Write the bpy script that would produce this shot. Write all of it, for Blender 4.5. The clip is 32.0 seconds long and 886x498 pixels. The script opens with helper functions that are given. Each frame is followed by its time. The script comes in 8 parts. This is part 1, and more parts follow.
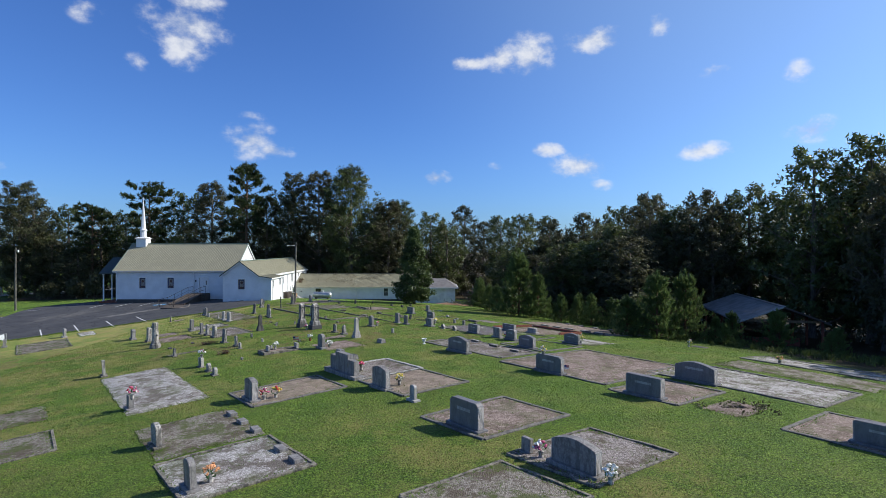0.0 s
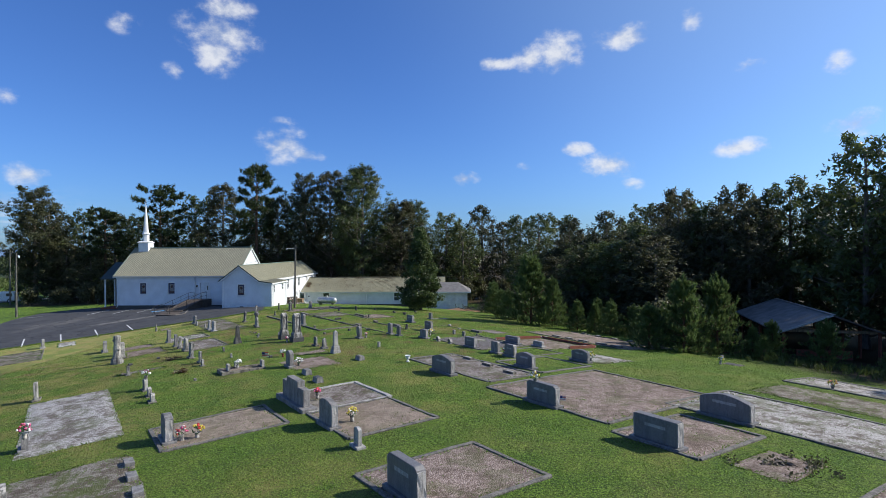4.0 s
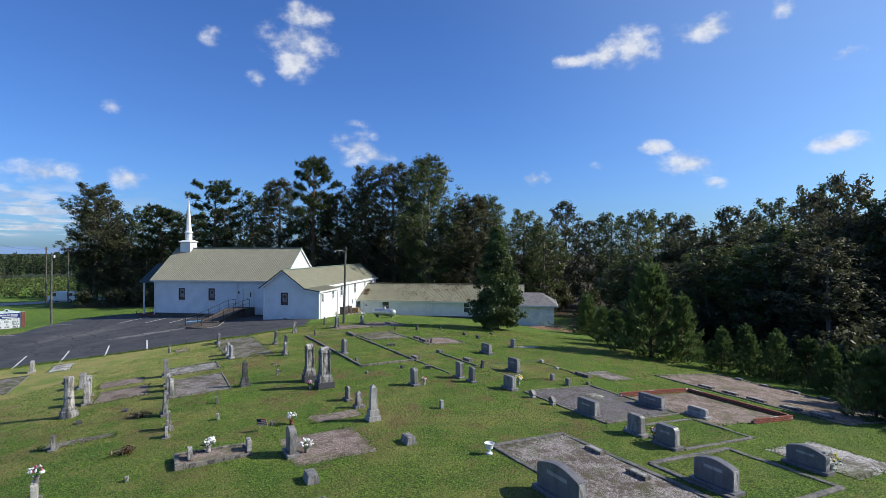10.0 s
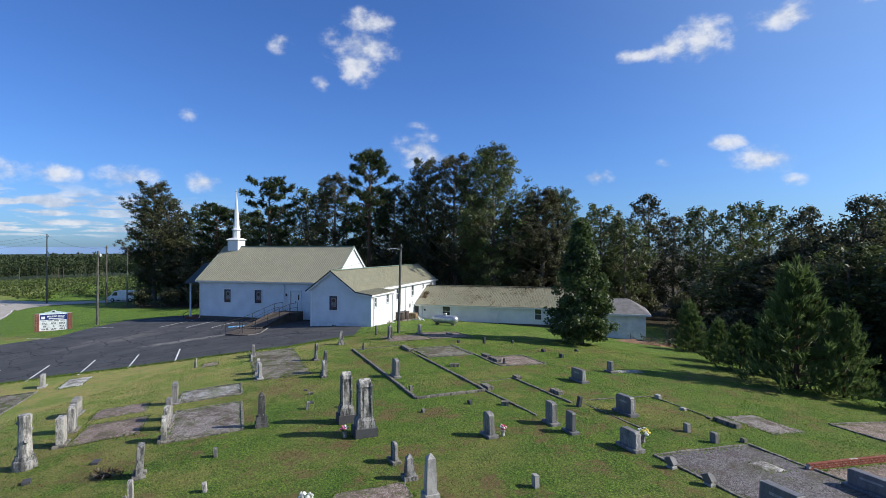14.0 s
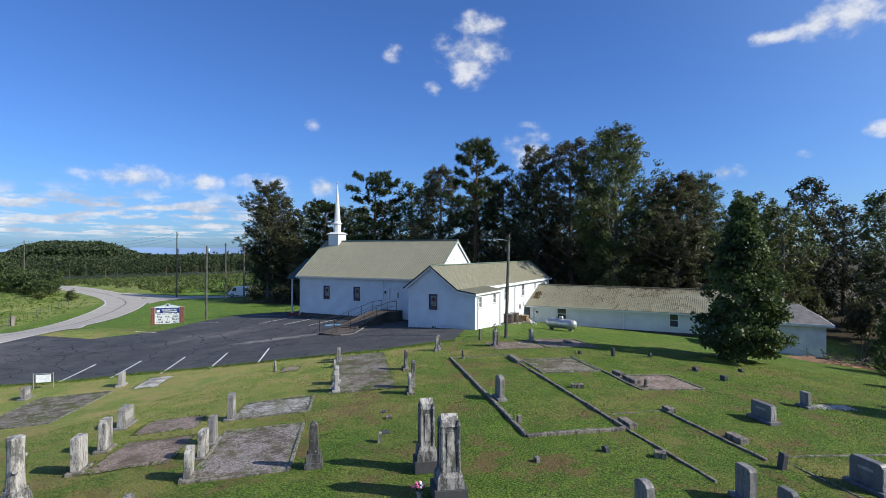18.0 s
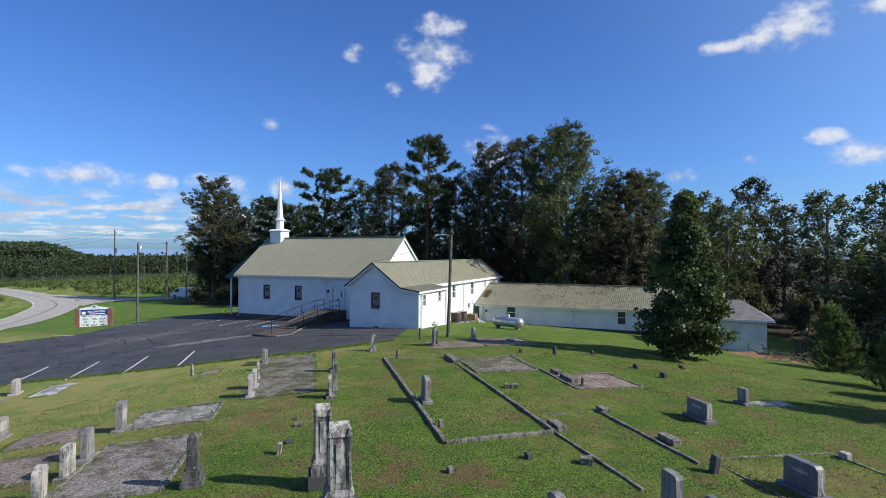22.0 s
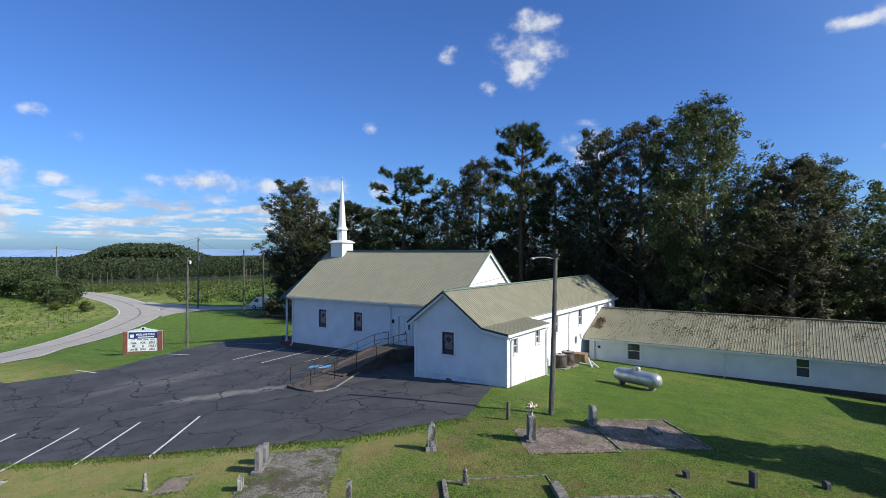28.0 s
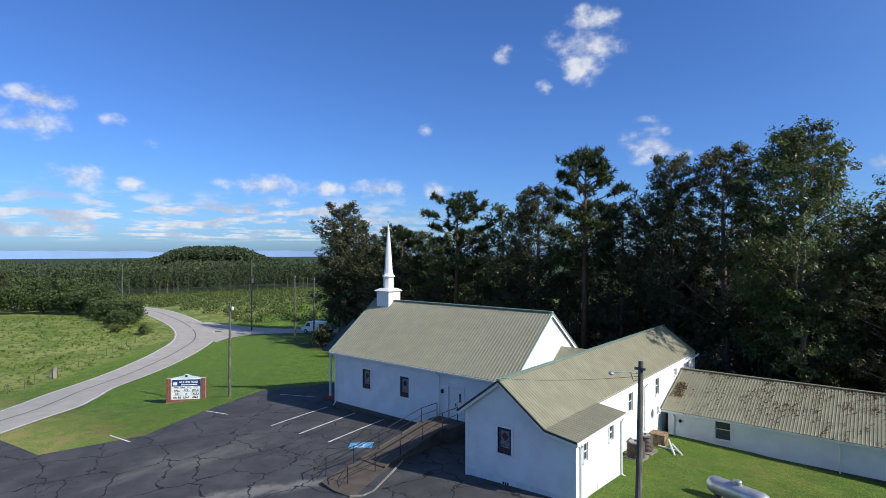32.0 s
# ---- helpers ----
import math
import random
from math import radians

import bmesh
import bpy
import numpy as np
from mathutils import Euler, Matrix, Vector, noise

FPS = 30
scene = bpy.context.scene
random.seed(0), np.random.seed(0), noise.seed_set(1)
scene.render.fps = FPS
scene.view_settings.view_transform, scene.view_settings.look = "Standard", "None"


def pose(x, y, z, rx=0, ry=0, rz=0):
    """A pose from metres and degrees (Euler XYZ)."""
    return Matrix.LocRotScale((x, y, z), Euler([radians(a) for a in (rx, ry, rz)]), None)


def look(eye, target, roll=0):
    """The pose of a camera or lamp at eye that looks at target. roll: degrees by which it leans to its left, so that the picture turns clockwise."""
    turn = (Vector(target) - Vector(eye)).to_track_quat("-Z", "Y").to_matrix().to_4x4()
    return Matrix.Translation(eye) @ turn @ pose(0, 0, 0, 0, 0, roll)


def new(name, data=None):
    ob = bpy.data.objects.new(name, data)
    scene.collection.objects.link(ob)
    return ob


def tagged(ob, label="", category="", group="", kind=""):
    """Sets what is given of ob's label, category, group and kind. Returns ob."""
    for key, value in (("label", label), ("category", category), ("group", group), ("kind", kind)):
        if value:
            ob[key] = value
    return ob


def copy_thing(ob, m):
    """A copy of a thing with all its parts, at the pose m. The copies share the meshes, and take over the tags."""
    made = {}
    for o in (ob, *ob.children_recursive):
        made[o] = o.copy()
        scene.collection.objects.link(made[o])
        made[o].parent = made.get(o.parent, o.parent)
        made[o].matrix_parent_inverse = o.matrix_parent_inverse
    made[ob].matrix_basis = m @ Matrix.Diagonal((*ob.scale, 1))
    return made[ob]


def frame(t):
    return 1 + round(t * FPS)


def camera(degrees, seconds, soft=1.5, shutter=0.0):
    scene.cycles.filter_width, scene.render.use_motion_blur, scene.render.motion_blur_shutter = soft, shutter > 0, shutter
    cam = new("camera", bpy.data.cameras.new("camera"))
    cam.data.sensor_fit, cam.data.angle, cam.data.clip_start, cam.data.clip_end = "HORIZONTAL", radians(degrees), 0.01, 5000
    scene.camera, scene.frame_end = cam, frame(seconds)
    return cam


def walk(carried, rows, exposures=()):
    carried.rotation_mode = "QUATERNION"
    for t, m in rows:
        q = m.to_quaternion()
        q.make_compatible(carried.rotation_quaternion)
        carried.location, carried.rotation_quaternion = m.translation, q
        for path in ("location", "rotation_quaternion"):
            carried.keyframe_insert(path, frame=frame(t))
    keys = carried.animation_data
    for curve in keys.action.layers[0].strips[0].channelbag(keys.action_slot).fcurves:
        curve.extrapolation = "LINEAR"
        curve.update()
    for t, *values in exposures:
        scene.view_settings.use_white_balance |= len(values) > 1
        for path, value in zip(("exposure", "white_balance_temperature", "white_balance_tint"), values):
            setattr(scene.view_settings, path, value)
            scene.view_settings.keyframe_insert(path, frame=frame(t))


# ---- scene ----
cam = camera(78.5, 32.0, soft=0.5)
PATH = [
    (0, 0.004, 0.009, 7.067, -0.81, -0.14, -0.03),
    (0.5, 0.273, 0.268, 7.046, -0.92, 0.20, 0.08),
    (1, 0.530, 0.690, 7.047, -1.09, 0.10, 0.15),
    (1.5, 0.810, 1.226, 7.084, -1.20, 0.07, 0.09),
    (2, 1.141, 1.800, 7.146, -1.21, 0.02, -0.05),
    (2.5, 1.504, 2.460, 7.175, -0.47, -0.05, -0.14),
    (3, 1.883, 3.073, 7.175, 0.16, -0.06, -0.22),
    (3.5, 2.209, 3.757, 7.146, 1.22, 0.02, -0.42),
    (5.5, 2.595, 7.348, 7.258, 5.07, -0.14, -0.15),
    (6, 2.492, 8.409, 7.262, 5.90, -0.07, -0.14),
    (6.5, 2.335, 9.526, 7.259, 4.93, 0.01, -0.08),
    (7, 2.138, 10.636, 7.234, 4.60, 0.15, -0.10),
    (7.5, 1.891, 11.672, 7.264, 7.03, 0.12, 0.03),
    (8, 1.686, 12.702, 7.274, 9.12, 0.14, 0.06),
    (8.5, 1.489, 13.810, 7.322, 10.70, 0.09, 0.02),
    (9, 1.275, 14.932, 7.388, 10.86, 0.08, 0.05),
    (9.5, 0.986, 15.981, 7.466, 9.74, -0.00, 0.03),
    (10, 0.685, 16.956, 7.441, 9.54, 0.09, 0.02),
    (10.5, 0.382, 17.923, 7.394, 9.58, 0.18, 0.01),
    (11, 0.182, 18.870, 7.342, 10.95, 0.22, 0.02),
    (11.5, -0.058, 19.812, 7.316, 11.51, 0.25, -0.05),
    (12, -0.370, 20.683, 7.370, 11.47, 0.10, -0.05),
    (12.5, -0.650, 21.577, 7.322, 12.58, 0.16, -0.04),
    (13, -0.942, 22.461, 7.307, 14.12, 0.11, 0.06),
    (13.5, -1.234, 23.363, 7.274, 15.15, 0.11, 0.10),
    (15.5, -2.260, 27.195, 7.106, 19.83, 0.21, -0.00),
    (16, -2.643, 28.093, 7.046, 22.80, 0.22, 0.05),
    (16.5, -3.056, 28.965, 6.957, 25.50, 0.22, 0.06),
    (17, -3.364, 29.639, 6.915, 26.90, 0.14, 0.02),
    (17.5, -3.529, 30.068, 6.775, 26.58, 0.20, 0.06),
    (18, -3.511, 30.360, 6.573, 27.50, 0.20, 0.11),
    (18.5, -3.326, 30.639, 6.393, 27.69, 0.12, 0.06),
    (19, -3.058, 30.857, 6.237, 27.18, 0.17, 0.05),
    (19.5, -2.773, 30.985, 6.199, 25.49, 0.20, 0.04),
    (20, -2.594, 30.980, 6.183, 24.61, 0.24, 0.05),
    (20.5, -2.520, 30.980, 6.183, 23.97, 0.24, 0.10),
    (21, -2.602, 31.257, 6.158, 23.57, 0.21, 0.06),
    (21.5, -2.766, 31.758, 6.164, 23.47, 0.28, 0.11),
    (22, -2.997, 32.460, 6.179, 23.39, 0.35, 0.12),
    (22.5, -3.245, 33.243, 6.218, 23.29, 0.36, 0.06),
    (23, -3.593, 34.117, 6.231, 23.15, 0.31, 0.03),
    (23.5, -4.003, 35.053, 6.234, 23.00, 0.37, 0.05),
    (24, -4.464, 36.025, 6.275, 22.80, 0.34, -0.04),
    (24.5, -4.933, 37.035, 6.297, 25.36, 0.33, 0.02),
    (25, -5.424, 38.071, 6.311, 26.79, 0.32, -0.03),
    (25.5, -5.845, 39.159, 6.290, 28.71, 0.36, -0.03),
    (27.5, -7.522, 42.515, 7.187, 32.05, 0.30, 0.15),
    (28, -7.889, 43.302, 7.613, 33.39, 0.28, -0.01),
    (28.5, -8.284, 44.010, 8.069, 34.66, 0.25, 0.02),
    (29, -8.638, 44.668, 8.521, 35.39, 0.26, -0.02),
    (29.5, -8.976, 45.193, 8.977, 35.79, 0.21, -0.02),
    (30, -9.411, 45.725, 9.416, 37.23, 0.26, -0.00),
    (30.5, -9.824, 46.157, 9.965, 38.55, 0.28, 0.01),
    (31, -10.134, 46.522, 10.536, 39.20, 0.37, -0.09),
    (31.5, -10.166, 46.755, 11.042, 39.29, 0.40, -0.03),
    (32, -10.247, 46.875, 11.570, 39.20, 0.35, -0.05),
]
walk(cam, [(t, pose(x, y, z, 90 + pitch, 0, yaw) @ pose(0, 0, 0, 0, 0, roll)) for t, x, y, z, yaw, pitch, roll in PATH])
# ---- light ----
SUN_AZ, SUN_EL = 10.0, 35.0
sun = new("sun", bpy.data.lights.new("sun", "SUN"))
sun.data.energy, sun.data.angle, sun.data.color = 5.0, radians(0.53), (1.0, 0.95, 0.87)
sun_dir = Vector((math.cos(radians(SUN_AZ)) * math.cos(radians(SUN_EL)), math.sin(radians(SUN_AZ)) * math.cos(radians(SUN_EL)), math.sin(radians(SUN_EL))))
sun.matrix_basis = look(sun_dir * 100, (0, 0, 0))
scene.view_settings.exposure = 0.25

world = bpy.data.worlds.new("world")
scene.world = world
world.use_nodes = True
WN, WL = world.node_tree.nodes, world.node_tree.links
WN.clear()


def wnode(kind, **values):
    n = WN.new(kind)
    for key, v in values.items():
        if key in n.inputs:
            n.inputs[key].default_value = v
    return n


def wmath(op, a, b=None, clamp=False):
    n = WN.new("ShaderNodeMath")
    n.operation, n.use_clamp = op, clamp
    for i, v in enumerate((a, b)):
        if v is None:
            continue
        if isinstance(v, (int, float)):
            n.inputs[i].default_value = v
        else:
            WL.new(v, n.inputs[i])
    return n.outputs[0]


def wrange(v, a, b, c, d):
    n = WN.new("ShaderNodeMapRange")
    n.interpolation_type = "SMOOTHSTEP"
    for i, x in enumerate((a, b, c, d)):
        n.inputs[i + 1].default_value = x
    WL.new(v, n.inputs[0])
    return n.outputs[0]


sky = WN.new("ShaderNodeTexSky")
sky.sky_type, sky.sun_disc = "NISHITA", False
sky.sun_elevation, sky.sun_rotation = radians(SUN_EL), radians(90 - SUN_AZ)
sky.altitude, sky.air_density, sky.dust_density, sky.ozone_density = 300, 1.0, 0.9, 2.6
coord = WN.new("ShaderNodeTexCoord").outputs["Generated"]
# single fair-weather clouds: azimuth, elevation, half width, half height (degrees)
CLOUDS_NORTH = [
    (114.0, 22.4, 2.2, 1.2), (114.4, 20.4, 3.0, 1.9), (114.8, 18.6, 1.9, 1.6), (118.3, 16.7, 1.0, 0.7), (122.6, 20.2, 1.1, 0.9), (80.2, 19.3, 2.1, 1.7),
    (82.9, 19.1, 1.6, 1.1), (86.2, 18.7, 2.0, 0.55), (73.5, 20.2, 2.4, 1.0), (67.5, 20.8, 0.9, 0.8), (56.1, 15.2, 1.0, 0.8), (62.6, 16.2, 1.2, 0.5),
    (108.6, 10.6, 2.1, 1.5), (106.6, 9.7, 1.7, 0.8), (108.6, 12.8, 1.2, 0.4), (75.2, 8.3, 2.5, 1.1), (78.2, 10.0, 1.6, 0.6), (63.5, 9.1, 2.2, 0.7)]
CLOUDS_WEST = [
    (54.8, 10.2, 1.8, 0.9), (90.0, 7.4, 1.5, 0.6), (73.0, 6.3, 1.0, 0.5), (83.3, 8.3, 1.1, 0.5), (147.2, 6.6, 3.9, 1.0), (141.4, 6.5, 1.5, 0.8),
    (135.9, 6.6, 2.3, 0.9), (129.8, 6.5, 1.5, 0.8), (163.1, 6.6, 2.3, 1.0), (166.8, 10.9, 2.6, 1.1), (166.0, 12.9, 2.2, 0.8), (160.5, 11.8, 1.0, 0.5),
    (157.4, 10.1, 0.7, 0.4), (159.0, 6.4, 1.3, 0.6), (131.0, 12.7, 0.8, 0.5), (30.0, 24.0, 9.0, 3.0), (200.0, 22.0, 10.0, 3.5), (250.0, 18.0, 9.0, 3.0),
    (290.0, 26.0, 8.0, 3.0), (330.0, 14.0, 9.0, 2.5)]
mask = None
for az, el, hw, hh in CLOUDS_NORTH + CLOUDS_WEST:
    m = WN.new("ShaderNodeMapping")
    m.vector_type = "TEXTURE"
    a, e = radians(az), radians(el)
    m.inputs["Location"].default_value = (math.cos(a) * math.cos(e), math.sin(a) * math.cos(e), math.sin(e))
    m.inputs["Rotation"].default_value = (0, -e, a)
    m.inputs["Scale"].default_value = (0.4, math.sin(radians(hw)) * 1.5, math.sin(radians(hh)) * 1.6)
    WL.new(coord, m.inputs["Vector"])
    ln = WN.new("ShaderNodeVectorMath")
    ln.operation = "LENGTH"
    WL.new(m.outputs[0], ln.inputs[0])
    v = wmath("MULTIPLY", wmath("SUBTRACT", 1.0, ln.outputs["Value"]), 1.0 if hw > 1.25 else 0.62)
    mask = v if mask is None else wmath("MAXIMUM", mask, v)
puff = wnode("ShaderNodeTexNoise", Scale=21.0, Detail=8.0, Roughness=0.58)
stretch = WN.new("ShaderNodeMapping")
stretch.inputs["Scale"].default_value = (1, 1, 1.4)
WL.new(coord, stretch.inputs["Vector"])
WL.new(stretch.outputs[0], puff.inputs["Vector"])
body = wmath("ADD", mask, wmath("MULTIPLY", wmath("SUBTRACT", puff.outputs["Fac"], 0.5), 2.5))
single = wmath("MULTIPLY", wrange(body, 0.10, 1.15, 0, 1), wrange(mask, 0.0, 0.25, 0, 1))
# the low bank of small cumulus in the west
sep = WN.new("ShaderNodeSeparateXYZ")
WL.new(coord, sep.inputs[0])
turn = wmath("MULTIPLY", wmath("ARCTAN2", sep.outputs["Y"], sep.outputs["X"]), 24.0)
rise = wmath("MULTIPLY", wmath("LOGARITHM", wmath("ADD", wmath("MAXIMUM", sep.outputs["Z"], 0.0), 0.016), 2.718), 9.0)
plane = WN.new("ShaderNodeCombineXYZ")
WL.new(turn, plane.inputs[0])
WL.new(rise, plane.inputs[1])
bank = wnode("ShaderNodeTexNoise", Scale=0.62, Detail=6.0, Roughness=0.52)
WL.new(plane.outputs[0], bank.inputs["Vector"])
low = wmath("MULTIPLY", wrange(sep.outputs["Z"], 0.014, 0.030, 0, 1), wrange(sep.outputs["Z"], 0.070, 0.110, 1, 0))
west = wrange(sep.outputs["X"], -0.55, -0.80, 0, 1)
bankm = wmath("MULTIPLY", wmath("MULTIPLY", low, west), wrange(bank.outputs["Fac"], 0.44, 0.58, 0, 1))
density = wmath("MULTIPLY", wmath("MAXIMUM", single, bankm), 0.86)
shade = wrange(puff.outputs["Fac"], 0.35, 0.65, 0.0, 1.0)
cmix = WN.new("ShaderNodeMix")
cmix.data_type = "RGBA"
cmix.inputs["A"].default_value, cmix.inputs["B"].default_value = (0.50, 0.58, 0.74, 1), (0.92, 0.94, 0.98, 1)
WL.new(shade, cmix.inputs["Factor"])
skybg, cloudbg, mixbg, wout = WN.new("ShaderNodeBackground"), WN.new("ShaderNodeBackground"), WN.new("ShaderNodeMixShader"), WN.new("ShaderNodeOutputWorld")
skybg.inputs["Strength"].default_value, cloudbg.inputs["Strength"].default_value = 0.0885, 0.78
tint = WN.new("ShaderNodeMix")
tint.data_type, tint.blend_type = "RGBA", "MULTIPLY"
tint.inputs["Factor"].default_value = 1.0
tint.inputs["B"].default_value = (0.53, 0.86, 1.46, 1)
WL.new(sky.outputs[0], tint.inputs["A"])
# the pale aureole of haze on the sun's side
toward = WN.new("ShaderNodeVectorMath")
toward.operation = "DOT_PRODUCT"
toward.inputs[1].default_value = sun_dir
WL.new(coord, toward.inputs[0])
glow = WN.new("ShaderNodeMix")
glow.data_type, glow.blend_type = "RGBA", "ADD"
glow.inputs["B"].default_value = (1.5, 1.75, 0.6, 1)
WL.new(wrange(toward.outputs["Value"], 0.15, 1.0, 0, 1), glow.inputs["Factor"])
WL.new(tint.outputs["Result"], glow.inputs["A"])
WL.new(glow.outputs["Result"], skybg.inputs["Color"])
WL.new(cmix.outputs["Result"], cloudbg.inputs["Color"])
WL.new(density, mixbg.inputs[0])
WL.new(skybg.outputs[0], mixbg.inputs[1])
WL.new(cloudbg.outputs[0], mixbg.inputs[2])
WL.new(mixbg.outputs[0], wout.inputs["Surface"])

# ---- materials ----


class Nodes:
    """A node material under construction."""

    def __init__(self, name):
        self.m = bpy.data.materials.new(name)
        self.m.use_nodes = True
        self.t = self.m.node_tree
        self.t.nodes.clear()
        self.out = self.t.nodes.new("ShaderNodeOutputMaterial")
        self.b = self.t.nodes.new("ShaderNodeBsdfPrincipled")
        self.t.links.new(self.b.outputs[0], self.out.inputs["Surface"])
        self.pos = self.t.nodes.new("ShaderNodeNewGeometry").outputs["Position"]
        self.rand = self.t.nodes.new("ShaderNodeObjectInfo").outputs["Random"]

    def link(self, a, b):
        self.t.links.new(a, b)

    def noise(self, scale, detail=4.0, rough=0.55, stretch=None, source=None):
        n = self.t.nodes.new("ShaderNodeTexNoise")
        n.inputs["Scale"].default_value, n.inputs["Detail"].default_value, n.inputs["Roughness"].default_value = scale, detail, rough
        src = source or self.pos
        if stretch:
            mp = self.t.nodes.new("ShaderNodeMapping")
            mp.inputs["Scale"].default_value = stretch
            self.link(src, mp.inputs["Vector"])
            src = mp.outputs[0]
        self.link(src, n.inputs["Vector"])
        return n.outputs["Fac"]

    def cells(self, scale, feature="F1", stretch=None):
        n = self.t.nodes.new("ShaderNodeTexVoronoi")
        n.feature = feature
        n.inputs["Scale"].default_value = scale
        src = self.pos
        if stretch:
            mp = self.t.nodes.new("ShaderNodeMapping")
            mp.inputs["Scale"].default_value = stretch
            self.link(src, mp.inputs["Vector"])
            src = mp.outputs[0]
        self.link(src, n.inputs["Vector"])
        return n

    def math(self, op, a, b=None, clamp=False):
        n = self.t.nodes.new("ShaderNodeMath")
        n.operation, n.use_clamp = op, clamp
        for i, v in enumerate((a, b)):
            if v is None:
                continue
            if isinstance(v, (int, float)):
                n.inputs[i].default_value = v
            else:
                self.link(v, n.inputs[i])
        return n.outputs[0]

    def range(self, v, a, b, c=0.0, d=1.0):
        n = self.t.nodes.new("ShaderNodeMapRange")
        n.interpolation_type = "SMOOTHSTEP"
        for i, x in enumerate((a, b, c, d)):
            n.inputs[i + 1].default_value = x
        self.link(v, n.inputs[0])
        return n.outputs[0]

    def mix(self, fac, a, b, blend="MIX"):
        n = self.t.nodes.new("ShaderNodeMix")
        n.data_type, n.blend_type = "RGBA", blend
        for key, v in (("Factor", fac), ("A", a), ("B", b)):
            if isinstance(v, (int, float)):
                n.inputs[key].default_value = v
            elif isinstance(v, tuple):
                n.inputs[key].default_value = (*v[:3], 1)
            else:
                self.link(v, n.inputs[key])
        return n.outputs["Result"]

    def deep(self, color, by=0.85):
        """The colour, darker all over."""
        n = self.t.nodes.new("ShaderNodeMix")
        n.data_type, n.blend_type = "RGBA", "MULTIPLY"
        n.inputs["Factor"].default_value = 1.0
        n.inputs["B"].default_value = (by, by, by, 1)
        self.link(color, n.inputs["A"])
        return n.outputs["Result"]

    def done(self, color, rough=0.8, metal=0.0, bump=None, height=0.01, strength=0.6, spec=0.4):
        if isinstance(color, tuple):
            self.b.inputs["Base Color"].default_value = (*color, 1)
        else:
            self.link(color, self.b.inputs["Base Color"])
        if isinstance(rough, (int, float)):
            self.b.inputs["Roughness"].default_value = rough
        else:
            self.link(rough, self.b.inputs["Roughness"])
        self.b.inputs["Metallic"].default_value = metal
        self.b.inputs["Specular IOR Level"].default_value = spec
        if bump is not None:
            n = self.t.nodes.new("ShaderNodeBump")
            n.inputs["Distance"].default_value, n.inputs["Strength"].default_value = height, strength
            self.link(bump, n.inputs["Height"])
            self.link(n.outputs[0], self.b.inputs["Normal"])
        return self.m


def plain(name, color, rough=0.6, metal=0.0, vary=0.18, scale=6.0, fine=60.0, spec=0.4):
    """Paint, metal or plastic with slight soiling at two scales."""
    k = Nodes(name)
    big, small = k.noise(scale), k.noise(fine, 3)
    dark = tuple(c * (1 - vary) for c in color)
    light = tuple(min(1, c * (1 + vary * 0.4)) for c in color)
    col = k.mix(k.range(k.math("ADD", k.math("MULTIPLY", big, 0.7), k.math("MULTIPLY", small, 0.3)), 0.35, 0.65), dark, light)
    return k.done(col, k.math("ADD", k.math("MULTIPLY", small, 0.2), rough - 0.1), metal, small, 0.002, 0.3, spec)


